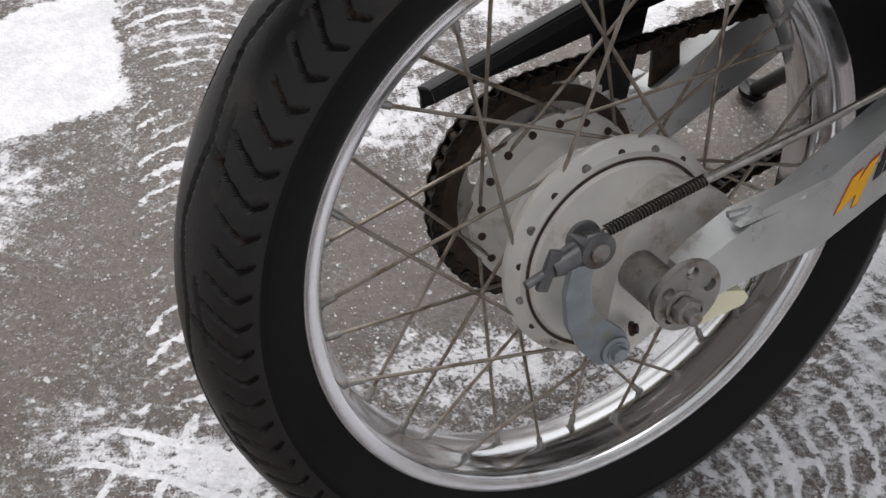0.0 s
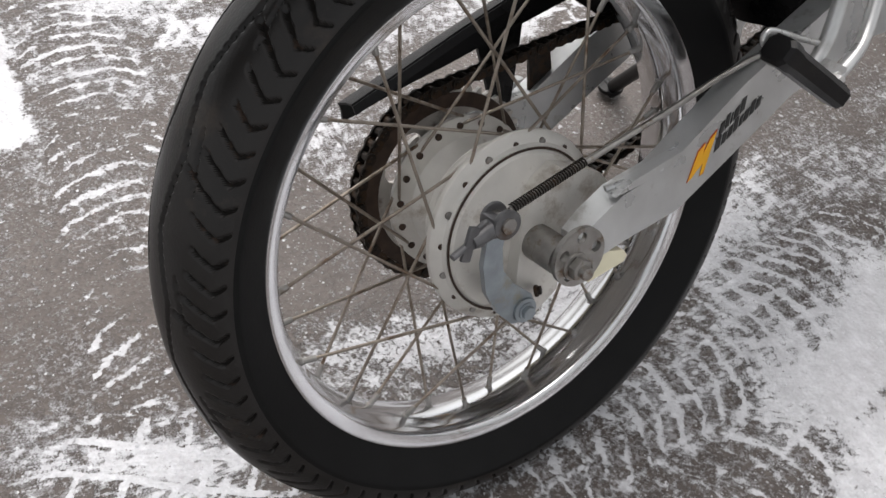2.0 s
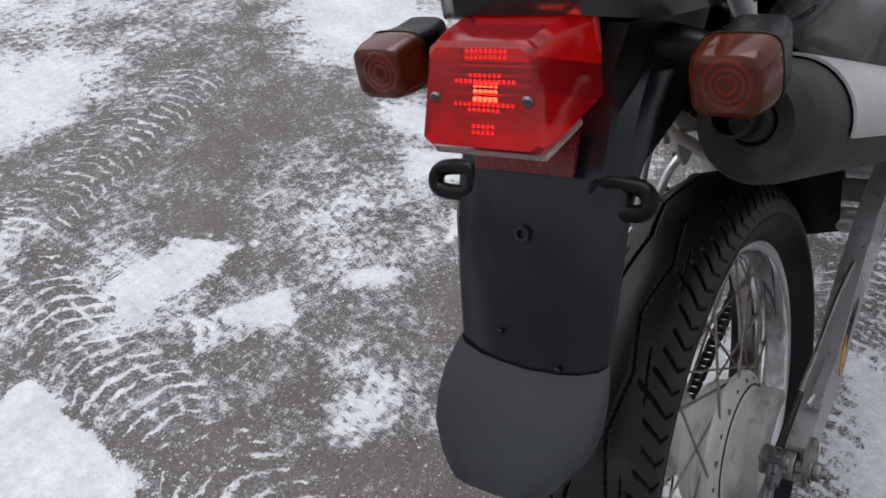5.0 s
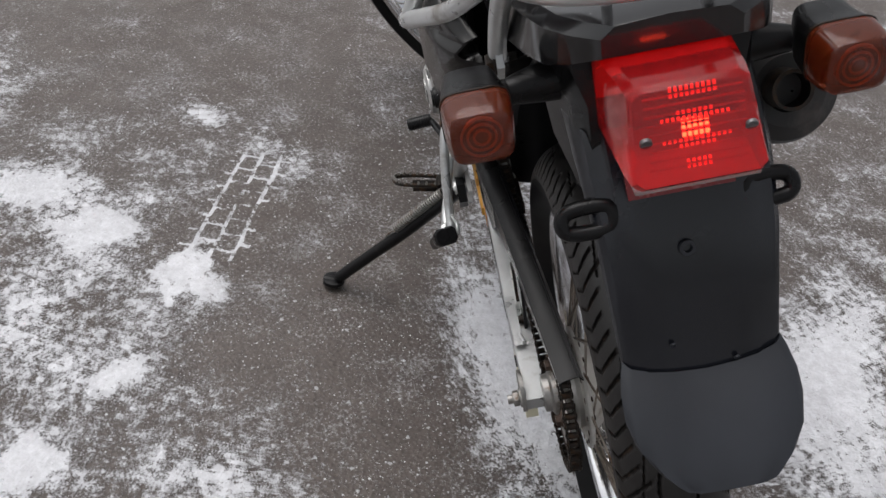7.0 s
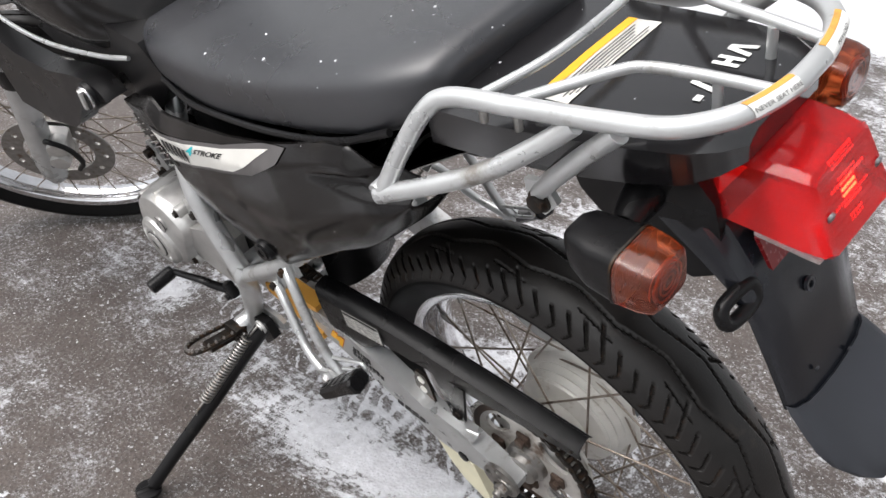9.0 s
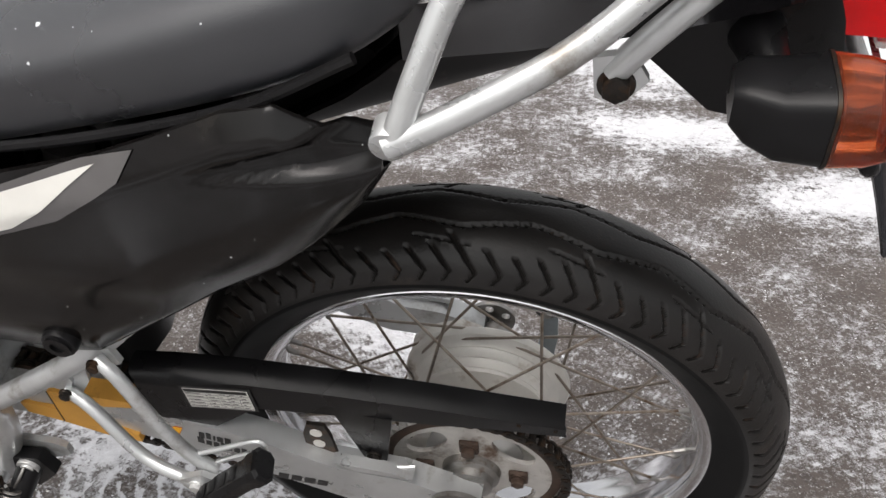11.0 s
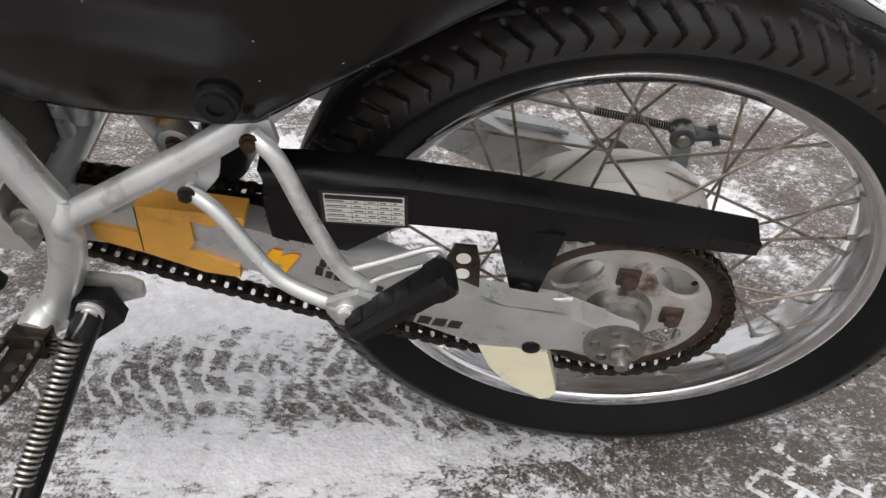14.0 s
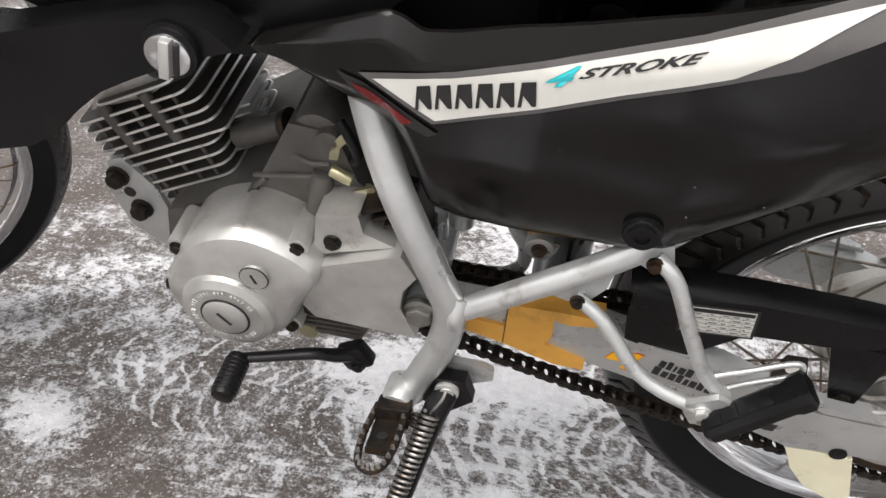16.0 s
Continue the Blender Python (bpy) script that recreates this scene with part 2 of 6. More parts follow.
def prism(outline, y0, y1, bevel=0.002, taper=None):
    """A plate: an outline in x and z, from y0 to y1."""
    bm = bmesh.new()
    back = taper or outline
    rings(bm, [[Vector((x, y0, z)) for x, z in outline], [Vector((x, y1, z)) for x, z in back]])
    return bevelled(bm, bevel)


def block(centre, size, bevel=0.003, turn=(0, 0, 0)):
    bm = bmesh.new()
    bmesh.ops.create_cube(bm, size=1, matrix=pose(*centre, *turn) @ Matrix.Diagonal((*size, 1)))
    return bevelled(bm, bevel)


def rod(a, b, radius, seg=16, bevel=0.0, radius2=None):
    """A straight round bar from a to b."""
    a, b = Vector(a), Vector(b)
    bm = bmesh.new()
    m = Matrix.Translation((a + b) / 2) @ (b - a).to_track_quat("Z", "Y").to_matrix().to_4x4()
    bmesh.ops.create_cone(bm, cap_ends=True, segments=seg, radius1=radius, radius2=radius if radius2 is None else radius2, depth=(b - a).length, matrix=m)
    return bevelled(bm, bevel, 2, 50)


def bolt(at, axis, radius, height=None):
    """A flanged hexagon head."""
    at, axis = Vector(at), Vector(axis).normalized()
    h = height or radius * 0.9
    return joined(rod(at - axis * 0.002, at + axis * h * 0.25, radius * 1.25, 20, 0.0006), rod(at, at + axis * h, radius, 6, radius * 0.12))


def coil(a, b, radius, wire, turns, seg=6, per=14):
    a, b = Vector(a), Vector(b)
    ahead = (b - a).normalized()
    side = ahead.orthogonal().normalized()
    over = ahead.cross(side)
    n = int(turns * per)
    pts = [a + (b - a) * (i / n) + radius * (math.cos(i * math.tau / per) * side + math.sin(i * math.tau / per) * over) for i in range(n + 1)]
    return tube(pts, wire, 1, seg)


def holed_disc(radius, y0, y1, hole, ring, count, centre=(0, 0, 0), bore=0.0, phase=0.0, teeth=0, tooth=0.0, n=144, oval=1.0):
    """A disc about the y axis with a ring of through holes, an optional bore and optional teeth: an outline triangulated with its holes."""
    bm = bmesh.new()
    cx, cy, cz = centre
    loops = []
    outer = []
    for i in range(n):
        a = i * math.tau / n
        r = radius + (tooth * max(-0.3, math.cos(a * teeth)) if teeth else 0)
        outer.append((r * math.cos(a), r * math.sin(a)))
    loops.append(outer)
    if bore:
        loops.append([(bore * math.cos(i * math.tau / 40), bore * math.sin(i * math.tau / 40)) for i in range(40)])
    for k in range(count):
        a = phase + k * math.tau / count
        d, s = Vector((math.cos(a), math.sin(a))), Vector((-math.sin(a), math.cos(a)))
        loops.append([tuple(d * ring + d * hole * math.cos(i * math.tau / 20) + s * hole * oval * math.sin(i * math.tau / 20)) for i in range(20)])
    edges = []
    for loop in loops:
        vs = [bm.verts.new((cx + x, cy + y0, cz + z)) for x, z in loop]
        edges += [bm.edges.new((vs[i], vs[(i + 1) % len(vs)])) for i in range(len(vs))]
    bmesh.ops.triangle_fill(bm, use_beauty=True, use_dissolve=False, edges=edges)
    got = bmesh.ops.extrude_face_region(bm, geom=list(bm.faces))
    bmesh.ops.translate(bm, vec=(0, y1 - y0, 0), verts=[v for v in got["geom"] if isinstance(v, bmesh.types.BMVert)])
    return bm


def loft(sections, steps=1, cap=True):
    """A skin over rings of points."""
    return rings(bmesh.new(), [[Vector(p) for p in s] for s in sections], False, cap)


def group_of(name, parent):
    ob = new(name)
    ob.empty_display_size = 0.05
    ob.parent = parent
    return ob


def thickened(bm, depth):
    """Gives an open sheet a thickness."""
    bmesh.ops.recalc_face_normals(bm, faces=bm.faces)
    bmesh.ops.solidify(bm, geom=list(bm.faces), thickness=depth)
    return bm


def sheet(rows):
    """An open sheet over a grid of points."""
    bm = bmesh.new()
    g = [[bm.verts.new(p) for p in row] for row in rows]
    for a, b in zip(g, g[1:]):
        for i in range(len(a) - 1):
            bm.faces.new((a[i], a[i + 1], b[i + 1], b[i]))
    return bm


def shell(rows, off):
    """A closed skin: the grid of points and the same grid moved by off, joined along the border."""
    bm = bmesh.new()
    off = Vector(off)
    a = [[bm.verts.new(p) for p in row] for row in rows]
    b = [[bm.verts.new(Vector(p) + off) for p in row] for row in rows]
    h, w = len(rows), len(rows[0])
    for i in range(h - 1):
        for j in range(w - 1):
            bm.faces.new((a[i][j], a[i][j + 1], a[i + 1][j + 1], a[i + 1][j]))
            bm.faces.new((b[i + 1][j], b[i + 1][j + 1], b[i][j + 1], b[i][j]))
    for j in range(w - 1):
        bm.faces.new((b[0][j], b[0][j + 1], a[0][j + 1], a[0][j]))
        bm.faces.new((a[h - 1][j], a[h - 1][j + 1], b[h - 1][j + 1], b[h - 1][j]))
    for i in range(h - 1):
        bm.faces.new((a[i][0], a[i + 1][0], b[i + 1][0], b[i][0]))
        bm.faces.new((b[i][w - 1], b[i + 1][w - 1], a[i + 1][w - 1], a[i][w - 1]))
    return bm


def mirrored(bm):
    """The same shape on the other side of the motorcycle."""
    for v in bm.verts:
        v.co.y = -v.co.y
    bmesh.ops.reverse_faces(bm, faces=bm.faces)
    return bm


# ---- ground: wet asphalt with trodden snow ----
def ground_material():
    m, n, k, p = nodes_of("wet_asphalt_and_snow")

    def math_node(op, a, b=None, c=None):
        q = n.new("ShaderNodeMath")
        q.operation = op
        for i, v in enumerate((a, b, c)):
            if v is not None:
                if isinstance(v, (int, float)):
                    q.inputs[i].default_value = v
                else:
                    k.new(v, q.inputs[i])
        return q.outputs[0]

    def noise_node(scale, detail=6, rough=0.6, vector=None):
        q = n.new("ShaderNodeTexNoise")
        q.inputs["Scale"].default_value, q.inputs["Detail"].default_value, q.inputs["Roughness"].default_value = scale, detail, rough
        k.new(vector or tc.outputs["Object"], q.inputs["Vector"])
        return q.outputs["Fac"]

    tc = n.new("ShaderNodeTexCoord")
    xyz = n.new("ShaderNodeSeparateXYZ")
    k.new(tc.outputs["Object"], xyz.inputs[0])
    x, y = xyz.outputs[0], xyz.outputs[1]
    # Snow lies where a patch, roughened by noise, rises over a threshold.
    cover = None
    for cx, cy, ax, ay, turn, amount in SNOW:
        c, s = math.cos(radians(turn)), math.sin(radians(turn))
        dx, dy = math_node("SUBTRACT", x, cx), math_node("SUBTRACT", y, cy)
        u = math_node("DIVIDE", math_node("ADD", math_node("MULTIPLY", dx, c), math_node("MULTIPLY", dy, s)), ax)
        v = math_node("DIVIDE", math_node("SUBTRACT", math_node("MULTIPLY", dy, c), math_node("MULTIPLY", dx, s)), ay)
        d = math_node("SQRT", math_node("ADD", math_node("MULTIPLY", u, u), math_node("MULTIPLY", v, v)))
        blob = math_node("MULTIPLY", math_node("SUBTRACT", 1.40, d), amount * 1.2)
        blob = math_node("MAXIMUM", blob, 0.0)
        cover = blob if cover is None else math_node("MAXIMUM", cover, blob)
    # Farther off the cover goes on in broad drifts.
    away = math_node("SQRT", math_node("ADD", math_node("MULTIPLY", x, x), math_node("MULTIPLY", y, y)))
    away = math_node("MINIMUM", math_node("MAXIMUM", math_node("MULTIPLY", math_node("SUBTRACT", away, 2.0), 0.6), 0.0), 1.0)
    drift = math_node("MAXIMUM", math_node("SUBTRACT", noise_node(0.8, 5, 0.6), 0.44), 0.0)
    cover = math_node("MAXIMUM", cover, math_node("MULTIPLY", math_node("MULTIPLY", drift, 6.0), away))
    rough_edge = math_node("SUBTRACT", noise_node(7.0, 8, 0.68), 0.5)
    crumbs = math_node("SUBTRACT", noise_node(52.0, 7, 0.72), 0.5)
    near = math_node("MINIMUM", cover, 1.0)
    fine = math_node("SUBTRACT", noise_node(210.0, 4, 0.75), 0.5)
    cover = math_node("ADD", cover, math_node("ADD", math_node("MULTIPLY", rough_edge, 2.2), math_node("ADD", math_node("MULTIPLY", crumbs, 2.9), math_node("MULTIPLY", fine, 1.7))))
    # Trodden slabs with straight broken edges.
    for corners, amount in SLABS:
        inside = None
        for (ax, ay), (bx, by) in zip(corners, corners[1:] + corners[:1]):
            length = math.hypot(bx - ax, by - ay)
            nx, ny = (by - ay) / length, (ax - bx) / length
            side = math_node("ADD", math_node("MULTIPLY", math_node("SUBTRACT", x, ax), nx), math_node("MULTIPLY", math_node("SUBTRACT", y, ay), ny))
            inside = side if inside is None else math_node("MINIMUM", inside, side)
        inside = math_node("ADD", inside, math_node("ADD", math_node("MULTIPLY", rough_edge, 0.08), math_node("MULTIPLY", crumbs, 0.02)))
        inside = math_node("MINIMUM", math_node("MAXIMUM", math_node("MULTIPLY", inside, 70.0), 0.0), 1.0)
        cover = math_node("ADD", cover, math_node("MULTIPLY", inside, amount))
    # Tyre tracks: bars of pressed snow across each track.
    for ox, oy, turn, width, pitch, amount, reach in TRACKS:
        c, s = math.cos(radians(turn)), math.sin(radians(turn))
        dx, dy = math_node("SUBTRACT", x, ox), math_node("SUBTRACT", y, oy)
        u = math_node("ADD", math_node("MULTIPLY", dx, c), math_node("MULTIPLY", dy, s))
        v = math_node("SUBTRACT", math_node("MULTIPLY", dy, c), math_node("MULTIPLY", dx, s))
        v = math_node("ADD", v, math_node("MULTIPLY", math_node("SUBTRACT", noise_node(5.0, 2), 0.5), 0.05))
        inside = math_node("MULTIPLY", math_node("LESS_THAN", math_node("ABSOLUTE", v), width), math_node("LESS_THAN", math_node("ABSOLUTE", math_node("ADD", u, math_node("MULTIPLY", rough_edge, 0.2))), reach))
        lean_ = math_node("ADD", u, math_node("MULTIPLY", math_node("MULTIPLY", v, v), 5.5))
        bar = math_node("SINE", math_node("MULTIPLY", math_node("ADD", lean_, math_node("ADD", math_node("MULTIPLY", rough_edge, 0.09), math_node("MULTIPLY", crumbs, 0.03))), math.tau / pitch))
        groove = math_node("SINE", math_node("MULTIPLY", v, math.tau / (width * 0.55)))
        bar = math_node("MAXIMUM", bar, math_node("MULTIPLY", groove, 0.66))
        worn = n.new("ShaderNodeMapRange")
        worn.inputs["From Min"].default_value, worn.inputs["From Max"].default_value = 0.42, 0.60
        k.new(noise_node(6.5, 7, 0.75), worn.inputs["Value"])
        bar = math_node("MULTIPLY", math_node("MAXIMUM", math_node("MULTIPLY", math_node("SUBTRACT", bar, 0.62), amount), -0.45), math_node("MULTIPLY", inside, worn.outputs["Result"]))
        cover = math_node("ADD", cover, bar)
    # Prints of a block tread: a net of thin white ridges.
    for ox, oy, turn, half_u, half_v, pitch in NETS:
        c, s = math.cos(radians(turn)), math.sin(radians(turn))
        dx, dy = math_node("SUBTRACT", x, ox), math_node("SUBTRACT", y, oy)
        u = math_node("ADD", math_node("MULTIPLY", dx, c), math_node("MULTIPLY", dy, s))
        v = math_node("SUBTRACT", math_node("MULTIPLY", dy, c), math_node("MULTIPLY", dx, s))
        place = n.new("ShaderNodeCombineXYZ")
        k.new(math_node("ADD", u, math_node("MULTIPLY", crumbs, 0.032)), place.inputs[0])
        k.new(math_node("ADD", v, math_node("MULTIPLY", rough_edge, 0.03)), place.inputs[1])
        net = n.new("ShaderNodeTexBrick")
        net.inputs["Scale"].default_value = 1.0
        net.inputs["Brick Width"].default_value, net.inputs["Row Height"].default_value = pitch * 1.3, pitch
        net.inputs["Mortar Size"].default_value, net.inputs["Mortar Smooth"].default_value = pitch * 0.11, 0.3
        k.new(place.outputs[0], net.inputs["Vector"])
        inside = math_node("MULTIPLY", math_node("LESS_THAN", math_node("ABSOLUTE", math_node("ADD", u, math_node("MULTIPLY", rough_edge, 0.15))), half_u), math_node("LESS_THAN", math_node("ABSOLUTE", math_node("ADD", v, math_node("MULTIPLY", rough_edge, 0.06))), half_v))
        ridge = math_node("MULTIPLY", math_node("SUBTRACT", math_node("MULTIPLY", net.outputs["Fac"], math_node("MULTIPLY_ADD", noise_node(14.0, 5, 0.72), 3.8, -1.15)), 0.2), inside)
        cover = math_node("ADD", cover, ridge)
    mask = n.new("ShaderNodeMapRange")
    mask.inputs["From Min"].default_value, mask.inputs["From Max"].default_value = 0.46, 0.80
    k.new(cover, mask.inputs["Value"])
    # Thin snow caught between the stones of the asphalt.
    dust = n.new("ShaderNodeMapRange")
    dust.inputs["From Min"].default_value, dust.inputs["From Max"].default_value = 0.545, 0.66
    k.new(math_node("ADD", noise_node(130.0, 4, 0.8), math_node("ADD", math_node("MULTIPLY", rough_edge, 0.5), math_node("MULTIPLY", near, 0.10))), dust.inputs["Value"])
    # Single grains of snow, two sizes, strewn everywhere and thicker in drifts.
    grains = None
    for size, share, reach in ((95.0, 0.10, 0.30), (240.0, 0.16, 0.36)):
        cell = n.new("ShaderNodeTexVoronoi")
        cell.inputs["Scale"].default_value = size
        bend = n.new("ShaderNodeVectorMath")
        bend.operation = "MULTIPLY_ADD"
        wobble = n.new("ShaderNodeTexNoise")
        wobble.inputs["Scale"].default_value = size * 1.6
        k.new(tc.outputs["Object"], wobble.inputs["Vector"])
        k.new(wobble.outputs["Color"], bend.inputs[0])
        bend.inputs[1].default_value = (0.9 / size, 0.9 / size, 0)
        k.new(tc.outputs["Object"], bend.inputs[2])
        k.new(bend.outputs[0], cell.inputs["Vector"])
        pick = n.new("ShaderNodeSeparateColor")
        k.new(cell.outputs["Color"], pick.inputs[0])
        lot = math_node("LESS_THAN", pick.outputs[0], math_node("ADD", share, math_node("ADD", math_node("MULTIPLY", rough_edge, 0.35), math_node("MULTIPLY", near, 0.10))))
        edge = math_node("MULTIPLY", math_node("SUBTRACT", math_node("MULTIPLY_ADD", pick.outputs[1], reach, 0.12), cell.outputs["Distance"]), 8.0)
        grain = math_node("MULTIPLY", lot, math_node("MINIMUM", math_node("MAXIMUM", edge, 0.0), 1.0))
        grains = grain if grains is None else math_node("MAXIMUM", grains, grain)
    snow = math_node("MAXIMUM", mask.outputs["Result"], math_node("MAXIMUM", math_node("MULTIPLY", dust.outputs["Result"], 0.42), math_node("MULTIPLY", grains, 0.72)))
    stone = n.new("ShaderNodeTexVoronoi")
    stone.inputs["Scale"].default_value = 170.0
    k.new(tc.outputs["Object"], stone.inputs["Vector"])
    tar = n.new("ShaderNodeValToRGB")
    tar.color_ramp.elements[0].color, tar.color_ramp.elements[1].color = (0.024, 0.0182, 0.0160, 1), (0.125, 0.103, 0.090, 1)
    k.new(math_node("MULTIPLY_ADD", stone.outputs["Color"], 0.45, math_node("MULTIPLY", noise_node(14.0, 6), 0.6)), tar.inputs["Fac"])
    white = n.new("ShaderNodeValToRGB")
    white.color_ramp.elements[0].color, white.color_ramp.elements[1].color = (0.38, 0.38, 0.40, 1), (0.68, 0.69, 0.715, 1)
    white.color_ramp.elements[0].position, white.color_ramp.elements[1].position = 0.3, 0.65
    k.new(math_node("MULTIPLY_ADD", noise_node(55.0, 8, 0.75), 0.55, math_node("MULTIPLY", noise_node(9.0, 6, 0.7), 0.45)), white.inputs["Fac"])
    mix = n.new("ShaderNodeMix")
    mix.data_type = "RGBA"
    k.new(snow, mix.inputs["Factor"])
    k.new(tar.outputs["Color"], mix.inputs["A"])
    k.new(white.outputs["Color"], mix.inputs["B"])
    k.new(mix.outputs["Result"], p.inputs["Base Color"])
    wet = n.new("ShaderNodeMapRange")
    wet.inputs["To Min"].default_value, wet.inputs["To Max"].default_value = 0.24, 0.85
    k.new(math_node("MAXIMUM", snow, noise_node(3.0, 4)), wet.inputs["Value"])
    k.new(wet.outputs["Result"], p.inputs["Roughness"])
    height = math_node("ADD", math_node("MULTIPLY", snow, 0.7), math_node("MULTIPLY", stone.outputs["Distance"], 0.35))
    height = math_node("ADD", height, math_node("MULTIPLY", noise_node(90.0, 6), 0.5))
    bump = n.new("ShaderNodeBump")
    bump.inputs["Strength"].default_value, bump.inputs["Distance"].default_value = 0.65, 0.006
    k.new(height, bump.inputs["Height"])
    k.new(bump.outputs["Normal"], p.inputs["Normal"])
    return m


# Patches: centre, half axes, turn, amount.
SNOW_NEAR = [
    (-0.43, 0.80, 0.20, 0.16, 60, 0.5), (-0.46, 0.58, 0.20, 0.12, 70, 0.5), (0.70, 0.79, 0.10, 0.065, 60, 1.0), (0.53, 0.585, 0.075, 0.055, 40, 0.7), (0.02, 0.95, 0.21, 0.13, 47, 0.45), (0.58, 0.62, 0.10, 0.07, 50, 0.5), (0.03, 0.50, 0.12, 0.07, 0, 0.7),
    (0.83, 0.95, 0.15, 0.12, 76, 0.85), (0.28, 0.70, 0.10, 0.05, 138, 0.8), (0.34, 0.04, 0.36, 0.10, 4, 0.88), (0.58, -0.20, 0.16, 0.13, 0, 1.0), (0.11, 0.76, 0.15, 0.10, 52, 0.5),
    (0.09, 0.53, 0.16, 0.08, 91, 0.65), (1.00, 0.48, 0.15, 0.08, 20, 0.6), (-0.34, 0.10, 0.16, 0.07, 147, 0.85), (0.20, 0.01, 0.30, 0.05, 8, 0.8),
    (0.48, -0.22, 0.26, 0.12, 2, 1.1), (0.95, -0.15, 0.2, 0.12, 20, 0.5), (1.2, -0.35, 0.2, 0.12, 20, 0.5), (0.70, 0.0, 0.2, 0.1, 0, 0.45), (0.40, -0.05, 0.3, 0.08, 0, 0.5), (1.03, 0.0, 0.12, 0.07, 155, 0.75), (-0.01, 0.08, 0.17, 0.06, 151, 0.7), (1.17, 0.65, 0.11, 0.07, 34, 0.6),
]
SNOW_FAR = [
    (0.30, -0.58, 0.45, 0.15, 151, 0.9), (-0.28, -0.62, 0.17, 0.13, 119, 0.75), (-0.68, -1.15, 0.28, 0.15, 12, 0.9), (-0.26, -1.45, 0.32, 0.15, 174, 0.8),
    (-0.68, -2.25, 1.1, 0.55, 11, 1.2), (0.86, -2.85, 0.9, 0.5, 29, 1.1), (0.10, 1.85, 0.55, 0.26, 170, 1.3), (0.68, 0.85, 0.16, 0.10, 15, 0.7),
    (1.25, 1.45, 0.45, 0.30, 35, 1.0), (-1.3, 1.3, 0.7, 0.5, 60, 0.8), (0.39, -0.30, 0.30, 0.08, 26, 0.7), (0.62, -0.9, 0.3, 0.12, 20, 0.5), (-0.1, 1.28, 0.25, 0.12, 20, 0.6),
]
# Thin broad cover, broken up by wear.
SNOW_THIN = [(0.45, 0.85, 0.75, 0.33, 10, 0.46), (0.95, 0.75, 0.5, 0.3, 60, 0.28), (-0.1, 1.0, 0.6, 0.5, 60, 0.45), (0.35, -0.12, 0.9, 0.24, 4, 0.48), (-0.55, -0.45, 0.6, 0.5, 20, 0.30), (1.1, -0.25, 0.55, 0.4, 10, 0.42), (0.1, -1.4, 1.6, 1.1, 10, 0.28), (0.2, 2.3, 2.0, 1.0, 10, 0.62), (-1.4, 0.3, 0.9, 0.8, 10, 0.45)]
SNOW = SNOW_NEAR + SNOW_FAR + SNOW_THIN
# Tracks: their middle, heading, half width, pitch of the bars, amount, half length.
TRACKS = [(-0.17, 0.80, 80.0, 0.085, 0.034, 2.5, 0.7), (0.42, -0.110, 1.0, 0.085, 0.030, 1.6, 0.52), (0.12, 1.37, 16.0, 0.085, 0.034, 2.3, 0.6), (0.45, -0.24, 10.0, 0.06, 0.032, 1.3, 0.6)]

# Slabs: corners, clockwise from above, and amount.
SLABS = [([(-0.55, 0.93), (-0.239, 0.999), (-0.272, 0.675), (-0.403, 0.659), (-0.572, 0.696)], 0.95), ([(-0.06, 0.95), (-0.033, 1.071), (0.158, 1.077), (0.25, 0.93)], 0.6),
         ([(-0.10, 0.80), (0.007, 0.877), (0.176, 0.801), (0.123, 0.735)], 0.45), ([(0.48, 0.64), (0.565, 0.70), (0.685, 0.60), (0.60, 0.56)], 0.6)]

# Block prints: centre, heading, half length, half width, pitch.
NETS = [(-0.33, 0.06, -38.0, 0.13, 0.075, 0.040), (0.80, 0.545, -12.0, 0.20, 0.065, 0.042), (-0.47, -0.01, 15.0, 0.12, 0.055, 0.038)]

ground_bm = bmesh.new()
R_FAR = 400.0
edges_x = [-R_FAR, -30, -6, -3, -1.5, -0.75, 0, 0.75, 1.5, 3, 6, 30, R_FAR]
g_rows = [[ground_bm.verts.new((gx, gy, 0)) for gx in edges_x] for gy in edges_x]
for ra, rb in zip(g_rows, g_rows[1:]):
    for i in range(len(ra) - 1):
        ground_bm.faces.new((ra[i], ra[i + 1], rb[i + 1], rb[i]))
ground = part("ground", ground_bm, ground_material(), None)


def snow_at(x, y):
    best = 0.0
    for cx, cy, ax, ay, turn, amount in SNOW:
        c, sn = math.cos(radians(turn)), math.sin(radians(turn))
        u, v = ((x - cx) * c + (y - cy) * sn) / ax, ((y - cy) * c - (x - cx) * sn) / ay
        best = max(best, (1.35 - math.hypot(u, v)) * amount)
    return best


crumb_co, crumb_faces = [], []
rng = random.Random(7)
while len(crumb_co) < 6 * 16000:
    cx, cy = rng.uniform(-1.0, 1.5), rng.uniform(-1.3, 1.5)
    w = snow_at(cx, cy) + 1.2 * noise.noise((cx * 5, cy * 5, 0.3))
    if rng.random() > max(0.22, min(1.0, w)):
        continue
    r = 0.0005 + 0.0020 * rng.random() ** 4
    b = len(crumb_co)
    t = rng.uniform(0, math.tau)
    for k in range(4):
        q = r * rng.uniform(0.7, 1.5)
        crumb_co.append((cx + q * math.cos(t + k * math.tau / 4), cy + q * math.sin(t + k * math.tau / 4), 0.0004))
    crumb_co += [(cx, cy, r * rng.uniform(0.5, 1.0)), (cx, cy, -0.001)]
    for k in range(4):
        crumb_faces += [(b + k, b + (k + 1) % 4, b + 4), (b + (k + 1) % 4, b + k, b + 5)]
